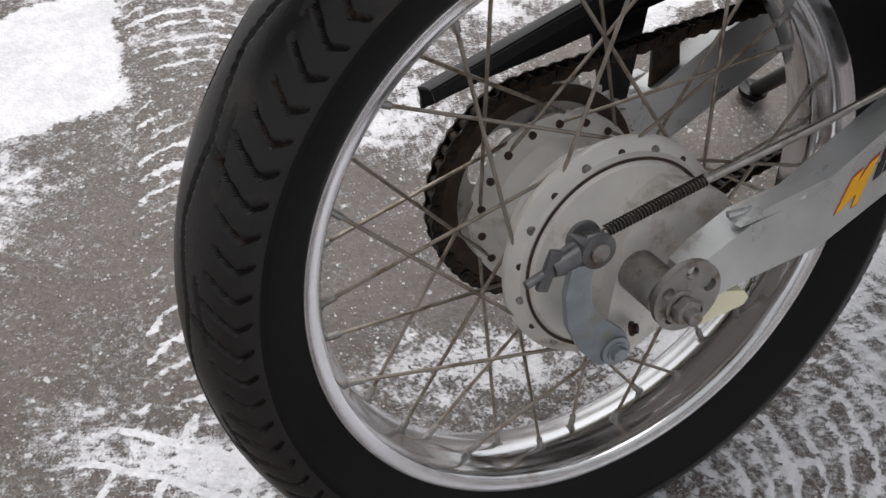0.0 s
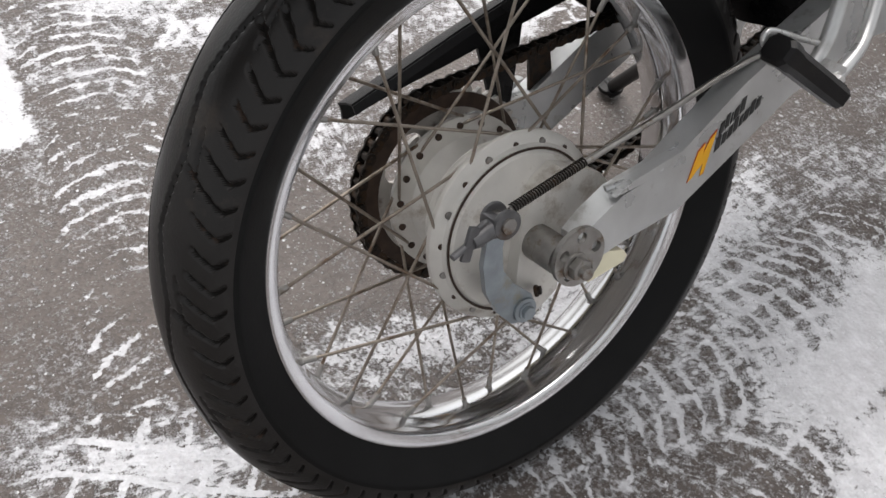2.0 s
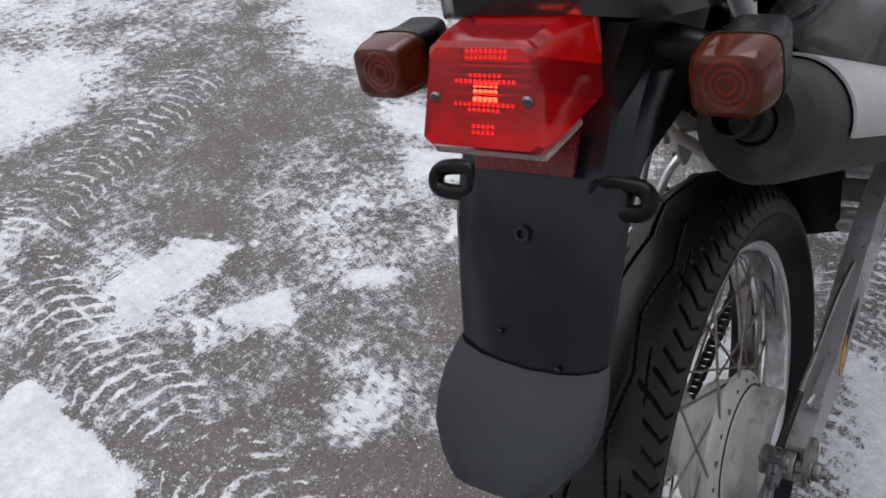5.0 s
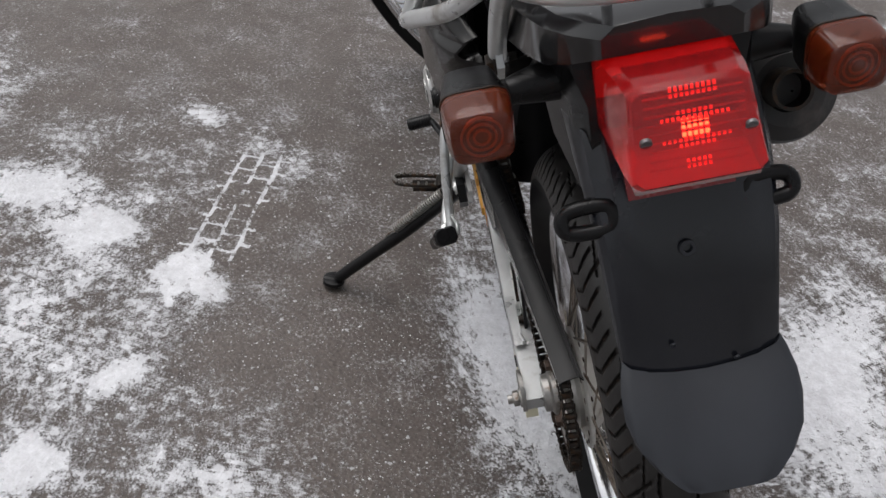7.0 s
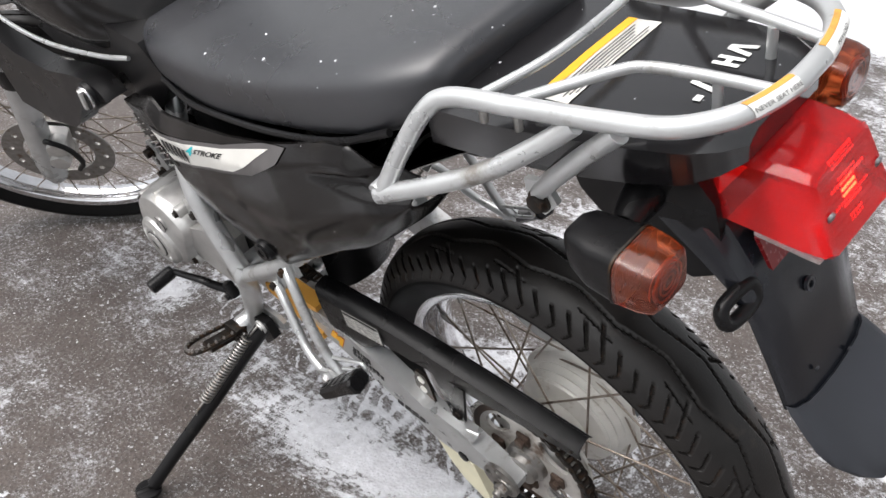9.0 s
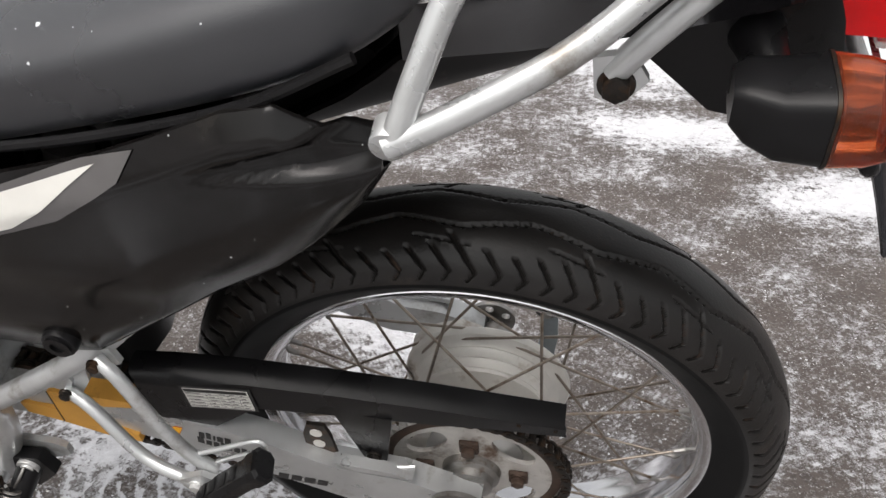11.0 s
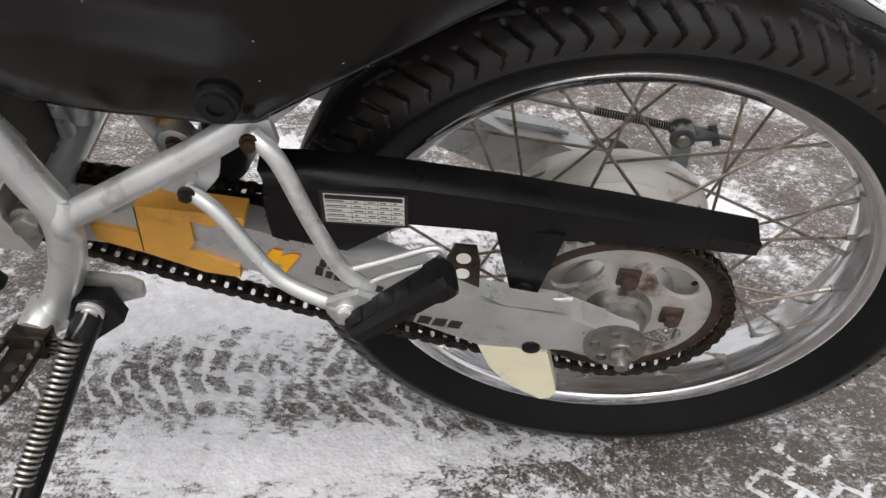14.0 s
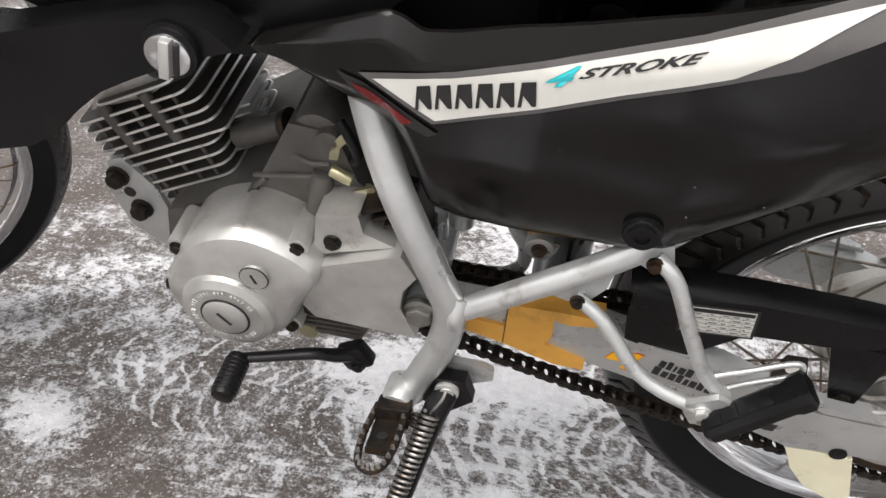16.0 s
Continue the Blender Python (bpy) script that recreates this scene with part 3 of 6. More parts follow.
crumb_me = bpy.data.meshes.new("snow_crumbs")
crumb_me.from_pydata(crumb_co, [], crumb_faces)
crumb_me.materials.append(surface("snow_grain", (0.62, 0.63, 0.65), 0.7, vary=0.12, scale=8, bump=0.0))
tagged(new("snow_crumbs", crumb_me), "loose grains of snow scattered over the asphalt", "snow", "", "stuff")
tagged(ground, "wet dark asphalt with patches of trodden snow and tyre tracks", "ground", "", "structure")

# ---- the motorcycle ----
bike = new("motorcycle")
bike.matrix_world = BIKE
tagged(bike, "black and silver trail motorcycle leaning on its side stand", "motorcycle")

# -- rear wheel --
TYRE_R, RIM_R = 0.3155, 0.2415
rear_wheel = group_of("rear_wheel", bike)
tagged(rear_wheel, "spoked rear wheel with chrome rim and worn road tyre")


def tyre_mesh(r_out, r_bead, half, n=1600, tread=True, chevrons=85):
    """A tyre about the y axis whose tread grooves are cut into the mesh: slanted bars from each shoulder with a hook, and two wavy grooves near the crown."""
    prof = []
    m = 150
    for j in range(m + 1):
        s = -1 + 2 * j / m
        a = s * radians(118)
        y = half * math.sin(a) * (1.0 if abs(a) < radians(90) else 1.0 - 0.34 * (abs(a) - radians(90)) / radians(28))
        mid = r_bead + 0.42 * (r_out - r_bead)
        r = mid + (r_out - mid) * math.cos(a) ** 1.0 if abs(a) < radians(90) else mid - (mid - r_bead) * (abs(a) - radians(90)) / radians(28)
        prof.append((r, y, a))
    co, faces, cut, kind = [], [], [], []
    for i in range(n):
        th = i * math.tau / n
        for r, y, a in prof:
            deep = 0.0
            if tread and abs(a) < radians(88):
                q = abs(a) / radians(88)
                side = 1 if y > 0 else -1
                u = th / math.tau * chevrons + (0.5 if side < 0 else 0.0)
                # bar: runs in from the shoulder and hooks at its inner end; every fifth one reaches on towards the crown
                lean_u = u - (2.5 * q if q < 0.74 else 2.5 * 0.74 - 2.2 * (q - 0.74))
                which = int(math.floor(lean_u + 0.5)) % 5
                near = abs((lean_u + 0.5) % 1 - 0.5) * math.tau * r_out / chevrons
                start = (0.30, 0.46, 0.50, 0.46, 0.42)[which]
                fade = min(1.0, max(0.0, (q - start) / 0.03)) * min(1.0, max(0.0, (0.90 - q) / 0.05))
                half_w = 0.0036 - 0.0010 * q
                deep = 0.0042 * fade * min(1.0, max(0.0, (half_w - near) / 0.0011))
                # a long hook that runs along the tyre from the head of each fifth bar
                if which in (0, 4) and abs(q - 0.40) < 0.06:
                    hook = 0.40 + 0.05 * ((lean_u + 1.5) % 5 - 1.0)
                    deep = max(deep, 0.0030 * min(1.0, max(0.0, (0.020 - abs(q - hook)) / 0.010)))
                wave = 0.19 + 0.060 * (2 / math.pi) * math.asin(math.sin(th * chevrons / 5 + (1.5 if side < 0 else 0)))
                deep = max(deep, 0.0040 * min(1.0, max(0.0, (0.026 - abs(q - wave)) / 0.012)))
            rr = r - deep
            co.append((rr * math.cos(th), y * (1 - deep * 2), rr * math.sin(th)))
            cut.append(2 if abs(a) > radians(84) else 1 if deep > 0.0020 else 0)
    w = m + 1
    for i in range(n):
        for j in range(m):
            a, b = i * w + j, ((i + 1) % n) * w + j
            faces.append((a, a + 1, b + 1, b))
            four = [cut[q] for q in faces[-1]]
            kind.append(2 if min(four) == 2 else 1 if sum(v == 1 for v in four) > 2 else 0)
    return co, faces, kind


def tyre(parent, label, n=1600, tread=True, r_out=TYRE_R, r_bead=0.2385, half=0.0555, centre=(0, 0, 0), chevrons=85):
    co, faces, kind = tyre_mesh(r_out, r_bead, half, n, tread, chevrons=chevrons)
    me = bpy.data.meshes.new("tyre")
    me.from_pydata(co, [], faces)
    for mat in (RUBBER, GROOVE, SIDEWALL):
        me.materials.append(mat)
    for f in me.polygons:
        f.material_index = kind[f.index]
        f.use_smooth = True
    me.set_sharp_from_angle(angle=radians(60))
    ob = new("tyre", me)
    ob.parent = parent
    ob.location = centre
    tagged(ob, label)
    return ob


tyre(rear_wheel, "worn black road tyre with slanted grooves")


def rim_profile(r, half):
    d = r - 0.2415
    side = [(0.2415, half), (0.2400, half + 0.0016), (0.2375, half + 0.0016), (0.2290, half - 0.002), (0.2262, half - 0.006), (0.2255, half - 0.013), (0.2225, half - 0.021), (0.2205, 0.006)]
    back = [(0.2240, 0.006), (0.2280, half - 0.016), (0.2320, half - 0.008), (0.2390, half - 0.004)]
    near = [(a + d, y) for a, y in side] + [(a + d, -y) for a, y in side[::-1]]
    far = [(a + d, -y) for a, y in back] + [(a + d, y) for a, y in back[::-1]]
    return near + far


part("rim", lathe(rim_profile(RIM_R, 0.0334), 160), CHROME, rear_wheel, "polished chrome rim with rust specks", 30)

hub_profile = [(0.016, 0.050), (0.077, 0.050), (0.079, 0.048), (0.079, 0.044), (0.060, 0.039), (0.044, 0.020), (0.046, 0.008), (0.070, 0.000),
               (0.0715, -0.003), (0.070, -0.006), (0.074, -0.010), (0.076, -0.013), (0.074, -0.016), (0.079, -0.020), (0.081, -0.023), (0.079, -0.026), (0.083, -0.030),
               (0.091, -0.033), (0.0925, -0.036), (0.0925, -0.040), (0.090, -0.043), (0.083, -0.046), (0.081, -0.049), (0.079, -0.049), (0.079, -0.040), (0.016, -0.040)]
hub = part("hub", lathe(hub_profile, 96), HUBCAST, rear_wheel, "pale cast drum hub with spoke holes", 30)

NIP0 = -113.2
for kk in range(36):
    side = -1 if kk % 2 else 1
    lead = 1 if (kk // 2) % 2 else -1
    th = radians(NIP0 + 10 * kk)
    hub_r, hub_y = (0.0835, -0.0385) if side < 0 else (0.071, 0.047)
    off = radians((51.2 if lead > 0 else 68.7) if side < 0 else 60) * lead
    a = Vector((hub_r * math.cos(th + off), hub_y - (0.0055 * lead if side < 0 else 0.003 * lead), hub_r * math.sin(th + off)))
    b = Vector((0.2225 * math.cos(th), side * 0.006, 0.2225 * math.sin(th)))
    d = (b - a).normalized()
    spoke = part("spoke", rod(a, b, 0.00155, 8), SPOKE, rear_wheel, "")
    part("nipple", joined(rod(b - d * 0.014, b + d * 0.001, 0.0029, 8, 0.0005), rod(b - d * 0.002, b + d * 0.003, 0.0045, 10, 0.0008)), STEEL, spoke)
    if side < 0 and lead > 0:
        part("spoke_hole", rod((a.x, -0.0458, a.z), (a.x, -0.0430, a.z), 0.0030, 12), RUSTY, hub)
    elif side < 0:
        part("spoke_head", rod((a.x, -0.0468, a.z), (a.x, -0.0425, a.z), 0.0037, 12, 0.0012), STEEL, hub)
    else:
        part("spoke_hole", rod((a.x, 0.0490, a.z), (a.x, 0.0506, a.z), 0.0032, 12), RUSTY, hub)
        part("spoke_hole", rod((a.x, 0.0405, a.z), (a.x, 0.0450, a.z), 0.0034, 12), RUSTY, hub)

# -- sprocket and chain --
sprocket = group_of("rear_sprocket", bike)
part("toothed_ring", holed_disc(0.0955, 0.0695, 0.0745, 0.0155, 0.063, 4, bore=0.030, phase=radians(45), teeth=48, tooth=0.004, n=576, oval=1.75), SPROCKET, sprocket, "pale steel sprocket with oily rim")
part("oily_rim", lathe([(0.0835, 0.0690), (0.0935, 0.0690), (0.0935, 0.0750), (0.0835, 0.0750)], 90), RUSTY, sprocket)
part("oily_back", lathe([(0.0790, 0.0686), (0.0930, 0.0686), (0.0930, 0.0692), (0.0790, 0.0692)], 90), RUSTY, sprocket)
part("carrier", lathe([(0.012, 0.050), (0.050, 0.050), (0.052, 0.056), (0.044, 0.062), (0.040, 0.0695), (0.012, 0.0695)], 48), CAST, sprocket)
part("bearing_cap", lathe([(0.010, 0.0745), (0.031, 0.0745), (0.030, 0.083), (0.025, 0.086), (0.024, 0.094), (0.016, 0.096), (0.010, 0.096)], 40), STEEL, sprocket, "", 30)
for kk in range(4):
    a = radians(90 * kk)
    part("sprocket_bolt", joined(block((0.049 * math.cos(a), 0.077, 0.049 * math.sin(a)), (0.020, 0.005, 0.020), 0.002, (0, -90 * kk, 0)), bolt((0.049 * math.cos(a), 0.079, 0.049 * math.sin(a)), (0, 1, 0), 0.0075, 0.008)), RUSTY, sprocket)

CH_Y, F_C, F_R, R_R = 0.074, Vector((0.535, 0.082)), 0.040, 0.0985


def chain_line():
    """The pitch line of the chain in x and z: round the rear sprocket, along the top, round the front one and back with a little sag."""
    pts = []
    d = F_C
    t0 = math.atan2(d.y, d.x)
    tilt = math.acos((R_R - F_R) / d.length)
    a_top, a_bot = t0 + tilt, t0 - tilt
    for i in range(80):
        a = a_top + (math.tau - 2 * tilt) * i / 79
        pts.append(Vector((R_R * math.cos(a), R_R * math.sin(a))))
    b0, b1 = pts[-1], F_C + F_R * Vector((math.cos(a_bot), math.sin(a_bot)))
    for i in range(1, 40):
        s = i / 40
        pts.append(b0.lerp(b1, s) + Vector((0, -0.016 * math.sin(math.pi * s))))
    for i in range(20):
        a = a_bot + 2 * tilt * i / 19
        pts.append(F_C + F_R * Vector((math.cos(a), math.sin(a))))
    c0 = pts[-1]
    for i in range(1, 40):
        pts.append(c0.lerp(pts[0], i / 40))
    return pts


def even(points, step):
    out, acc, n = [points[0]], 0.0, len(points)
    for i in range(n):
        a, b = points[i], points[(i + 1) % n]
        length = (b - a).length
        while acc + length >= step * len(out):
            out.append(a.lerp(b, (step * len(out) - acc) / length))
        acc += length
    return out[:-1] if (out[-1] - out[0]).length < step * 0.6 else out


chain = group_of("drive_chain", bike)
tagged(chain, "oily rusted roller chain")
def link_plate(y, tall, waist):
    """One side plate: two round eyes and a narrow waist."""
    eye = [(0.00635 + tall * math.cos(radians(a)), tall * math.sin(radians(a))) for a in (-100, -60, -20, 20, 60, 100)]
    return prism(eye + [(0.0, waist)] + [(-u, -v) for u, v in eye] + [(0.0, -waist)], y, y + 0.0015, 0)


link_out = joined(*[link_plate(y, 0.0056, 0.0040) for y in (-0.0080, 0.0065)], *[rod((u, -0.009, 0), (u, 0.009, 0), 0.0024, 8) for u in (-0.00635, 0.00635)])
link_in = joined(*[link_plate(y, 0.0058, 0.0044) for y in (-0.0062, 0.0047)], rod((-0.00635, -0.0048, 0), (-0.00635, 0.0048, 0), 0.0044, 8), rod((0.00635, -0.0048, 0), (0.00635, 0.0048, 0), 0.0044, 8))
m_out, m_in = [], []
for bmesh_, store in ((link_out, m_out), (link_in, m_in)):
    ob = part("chain_link", bmesh_, CHAIN, chain)
    store.append(ob.data)
    bpy.data.objects.remove(ob)
stations = even(chain_line(), 0.0127)
for i, a in enumerate(stations):
    b = stations[(i + 1) % len(stations)]
    ob = new("chain_link", m_out[0] if i % 2 else m_in[0])
    ob.parent = chain
    mid = (a + b) / 2
    ob.matrix_local = pose(mid.x, CH_Y, mid.y, 0, -math.degrees(math.atan2(b.y - a.y, b.x - a.x)), 0)

# -- brake on the right of the rear hub --
brake = group_of("drum_brake", bike)
part("brake_plate", lathe([(0.014, -0.046), (0.0765, -0.046), (0.0775, -0.0495), (0.075, -0.052), (0.060, -0.0535), (0.040, -0.056), (0.030, -0.058), (0.014, -0.058)], 80), HUBCAST, brake, "cream-grey brake backing plate", 25)
part("anchor_boss", prism([(-0.012, 0.030), (0.010, 0.054), (0.030, 0.062), (0.055, 0.052), (0.075, 0.040), (0.088, 0.022), (0.060, 0.016), (0.034, 0.004), (0.020, -0.010), (0.022, -0.062), (-0.004, -0.076), (-0.03, -0.066), (-0.022, -0.02)], -0.072, -0.050, 0.005), HUBCAST, brake)
part("drum_seam", lathe([(0.0780, -0.0492), (0.0800, -0.0492), (0.0800, -0.0502), (0.0780, -0.0502)], 80), RUSTY, brake)
part("spacer", rod((0, -0.056, 0), (0, -0.108, 0), 0.0165, 28, 0.002), STEEL, brake, "dull steel axle spacer")
lever_bm = prism([(-0.040, -0.066), (-0.055, -0.046), (-0.068, -0.016), (-0.0735, 0.018), (-0.0725, 0.048), (-0.067, 0.066), (-0.052, 0.066), (-0.055, 0.030), (-0.051, 0.002), (-0.037, -0.021), (-0.017, -0.043), (-0.012, -0.058), (-0.022, -0.069)], -0.083, -0.077, 0.0012)
for v in lever_bm.verts:
    v.co.y -= 0.024 * max(0.0, (v.co.z + 0.056) / 0.118) ** 1.5
part("brake_lever", lever_bm, ZINC, brake, "blue-tinged zinc brake lever")
part("lever_clamp", joined(rod((-0.026, -0.070, -0.056), (-0.026, -0.0865, -0.056), 0.0125, 24, 0.002), bolt((-0.026, -0.0865, -0.056), (0, -1, 0), 0.0068)), ZINC, brake)
part("clamp_bolt", bolt((-0.008, -0.080, -0.046), (0.6, -0.6, 0.2), 0.0045), CHAIN, brake)
part("clevis", joined(rod((-0.060, -0.0935, 0.062), (-0.060, -0.0975, 0.062), 0.0128, 26, 0.001), rod((-0.060, -0.1105, 0.062), (-0.060, -0.1150, 0.062), 0.0128, 26, 0.001), block((-0.068, -0.104, 0.0615), (0.010, 0.020, 0.017), 0.003, (0, 8, 0))), DARKZINC, brake, "dark zinc clevis on the lever")
part("lever_pin", rod((-0.060, -0.088, 0.062), (-0.060, -0.1175, 0.062), 0.0068, 20, 0.001), STEEL, brake)
part("wing_nut", joined(rod((-0.071, -0.106, 0.0605), (-0.092, -0.109, 0.0575), 0.0088, 16, 0.001, 0.0062), block((-0.0945, -0.110, 0.0575), (0.009, 0.0045, 0.030), 0.0018, (0, 24, 0)), block((-0.088, -0.110, 0.0575), (0.016, 0.0042, 0.012), 0.0015, (0, 10, 0)), rod((-0.060, -0.104, 0.063), (-0.112, -0.1115, 0.0535), 0.003, 10)), DARKZINC, brake, "dark grey adjuster nut")
part("brake_rod", tube([(-0.050, -0.104, 0.067), (0.03, -0.103, 0.080), (0.12, -0.104, 0.094), (0.22, -0.106, 0.112), (0.38, -0.116, 0.120)], 0.0029, 3, 10), STEEL, brake)
part("return_spring", coil((-0.048, -0.104, 0.068), (0.030, -0.103, 0.081), 0.0038, 0.00075, 30), CHAIN, brake, "thin dark return spring")

# -- swinging arm --
swingarm = group_of("swingarm", bike)
tagged(swingarm, "silver painted box-section swinging arm with amber logo")
arm_out = [(0.012, 0.018), (0.030, 0.030), (0.060, 0.043), (0.106, 0.048), (0.205, 0.100), (0.320, 0.143), (0.440, 0.163), (0.500, 0.155), (0.508, 0.110), (0.470, 0.088), (0.380, 0.090), (0.270, 0.066), (0.126, 0.001), (0.060, -0.004), (0.022, -0.010), (0.010, 0.0)]
arm_right = part("arm", mirrored(prism(arm_out, 0.092, 0.118, 0.0035)), PAINT, swingarm, "silver painted box-section arm")
arm_left_out = [(-0.016, 0.010), (0.022, 0.023), (0.060, 0.040), (0.13, 0.048), (0.205, 0.085), (0.320, 0.118), (0.440, 0.123), (0.500, 0.128), (0.508, 0.110), (0.470, 0.085), (0.380, 0.082), (0.270, 0.048), (0.124, -0.016), (0.042, -0.012), (-0.010, -0.014)]
arm_left = part("arm", prism(arm_left_out, 0.092, 0.1175, 0.0035), PAINT, swingarm, "silver painted box-section arm")
for sgn in (1, -1):
    part("weld_bead", tube([(0.050, sgn * 0.105, 0.0475), (0.075, sgn * 0.110, 0.0485), (0.106, sgn * 0.116, 0.050)], 0.0028, 4, 8), PAINT, swingarm)
    part("gusset", prism([(0.050, 0.044), (0.108, 0.047), (0.130, 0.060), (0.100, 0.056), (0.070, 0.052)], sgn * 0.112 - 0.006, sgn * 0.112 + 0.006, 0.002), PAINT, swingarm)
part("cross_tube", rod((0.375, -0.10, 0.100), (0.375, 0.10, 0.100), 0.018, 20, 0.002), PAINT, swingarm)
part("pivot_tube", rod((0.483, -0.125, 0.125), (0.483, 0.128, 0.125), 0.016, 20, 0.002), PAINT, swingarm)
part("guard_stay", prism([(0.130, 0.045), (0.162, 0.040), (0.160, 0.082), (0.154, 0.100), (0.136, 0.100), (0.132, 0.082)], 0.098, 0.102, 0.001), CHAIN, swingarm, "black perforated guard stay")
for zz in (0.066, 0.086):
    part("stay_hole", rod((0.146, 0.1015, zz), (0.146, 0.1032, zz), 0.0062, 16), WHITEDECAL, swingarm)


def adjuster(sgn):
    """A round snail plate with holes, the axle nut and a cream pointer."""
    bm = joined(holed_disc(0.0275, -0.0025, 0.0025, 0.0052, 0.0185, 5, centre=(0.006, sgn * 0.1205, 0.006), phase=radians(10), n=60))
    plate = part("adjuster_plate", bm, STEEL, swingarm, "perforated zinc adjuster plate")
    part("axle_nut", joined(rod((0, sgn * 0.122, 0), (0, sgn * 0.125, 0), 0.0130, 28, 0.001), rod((0, sgn * 0.1255, 0), (0, sgn * 0.1335, 0), 0.0108, 6, 0.0012), rod((0, sgn * 0.13, 0), (0, sgn * 0.1405, 0), 0.0060, 16, 0.001)), STEEL, swingarm)
    part("end_cap", prism([(0.02, -0.030), (0.062, -0.027), (0.066, -0.022), (0.062, -0.015), (0.040, -0.006), (0.018, -0.012)], sgn * 0.112 - 0.005, sgn * 0.112 + 0.005, 0.003), CREAM, swingarm, "cream plastic end cap") if sgn < 0 else None
    return plate


adjuster(-1)
adjuster(1)
part("axle", rod((0, -0.130, 0), (0, 0.134, 0), 0.0075, 16, 0.001), STEEL, rear_wheel)
part("chain_slider", prism([(0.126, -0.017), (0.090, -0.016), (0.062, -0.020), (0.045, -0.084), (0.049, -0.097), (0.058, -0.101), (0.092, -0.080), (0.112, -0.052)], 0.100, 0.117, 0.004), CREAM, bike, "cream nylon chain slider")
part("slider_bolt", rod((0.078, 0.112, -0.012), (0.078, 0.1195, -0.012), 0.0085, 20, 0.001), BLACK, bike)
part("chain_guide", prism([(0.447, 0.108), (0.4386, 0.110), (0.409, 0.105), (0.4055, 0.137), (0.360, 0.1365), (0.3200, 0.134), (0.3203, 0.1245), (0.3503, 0.1205), (0.3640, 0.125), (0.3639, 0.1009), (0.3699, 0.0879), (0.350, 0.079), (0.3311, 0.071), (0.3314, 0.0581), (0.3605, 0.0609), (0.4076, 0.080), (0.4452, 0.0915)], 0.100, 0.1215, 0.003), ORANGE, bike, "worn orange plastic chain guide")
part("guide_window", prism([(0.437, 0.1125), (0.404, 0.136), (0.403, 0.108), (0.436, 0.1075)], 0.098, 0.118, 0.0005), PAINT, bike)
part("guide_seam", prism([(0.4062, 0.1365), (0.4052, 0.1365), (0.4082, 0.082), (0.4092, 0.082)], 0.1210, 0.1220, 0), INK, bike)
part("rub_strip", prism([(0.482, 0.117), (0.482, 0.096), (0.430, 0.092), (0.300, 0.070), (0.296, 0.086), (0.380, 0.101), (0.430, 0.109)], 0.058, 0.090, 0.003), RUSTY, bike, "oily rubber strip under the chain")

# amber arrow mark and slanted letter blocks on the arms
def mark(sgn, x0, z0, slope, scale, y):
    flip = 1 if sgn < 0 else -1
    def at(u, v):
        return (x0 + flip * u * scale, z0 + v * scale + slope * u * scale * flip)
    a = [(0, 0), (0.55, 0.95), (0.95, 1.0), (0.82, 0.62), (1.25, 1.0), (1.6, 1.05), (1.15, 0.1), (0.95, -0.35), (0.72, -0.3), (0.85, 0.15), (0.5, 0.1), (0.28, 0.0)]
    edge = [(u * 1.06 - 0.04, v * 1.1 - 0.03) for u, v in a]
    part("logo_edge", prism([at(*q) for q in edge], y, y + sgn * 0.0004, 0), REDINK, arm_right if sgn < 0 else arm_left)
    part("logo", prism([at(*q) for q in a], y + sgn * 0.0004, y + sgn * 0.0008, 0), YELLOW, arm_right if sgn < 0 else arm_left)
    # slanted blocks stand for the product name
    gap = 0.0 if sgn < 0 else 0.55
    for row, (u0, widths) in enumerate(((1.75 + gap, (0.26, 0.22, 0.10, 0.28, 0.28)), (1.55 + gap, (0.30, 0.26, 0.26, 0.24, 0.18, 0.28, 0.26, 0.26)))):
        u = u0
        for i, wide in enumerate(widths):
            v, tall = 0.72 - row * 0.62, (0.46, 0.56, 0.42)[(i + row) % 3]
            q = [(u, v), (u + wide, v), (u + wide + 0.10, v + tall), (u + 0.10, v + tall)]
            part("letter_block", prism([at(*w) for w in q], y, y + sgn * 0.0005, 0), INK, arm_right if sgn < 0 else arm_left)
            u += wide + 0.09


mark(-1, 0.136, 0.026, 0.48, 0.021, -0.1182)
mark(1, 0.313, 0.079, 0.32, 0.021, 0.1177)
for i in range(4):
    bx, bz = 0.196 - i * 0.0137, 0.0125 - 0.0016 * i
    part("letter_block", prism([(bx, bz), (bx - 0.0108, bz - 0.001), (bx - 0.0140, bz + 0.0095), (bx - 0.0032, bz + 0.0105)], 0.1177, 0.1182, 0), INK, arm_left)

# -- chain guard --
guard = group_of("chain_guard", bike)
tagged(guard, "black chain guard with a printed data label")


def guard_y(x):
    return 0.082 + 0.094 * (x + 0.09)


top_edge = [(-0.094, 0.115), (-0.03, 0.130), (0.03, 0.144), (0.117, 0.162), (0.20, 0.176), (0.263, 0.183), (0.305, 0.184)]
bot_edge = [(-0.096, 0.098), (-0.03, 0.107), (0.03, 0.112), (0.117, 0.122), (0.196, 0.130), (0.252, 0.088), (0.300, 0.112)]
rows_out = [[(x, guard_y(x), z) for x, z in bot_edge]]
for v in (0.5, 0.8, 0.93):
    rows_out.append([(a[0] + (b[0] - a[0]) * v, guard_y(a[0]) + 0.002 * v, b[1] + (a[1] - b[1]) * v) for a, b in zip(top_edge, bot_edge)])
rows_out.append([(x, guard_y(x) - 0.003, z) for x, z in top_edge])
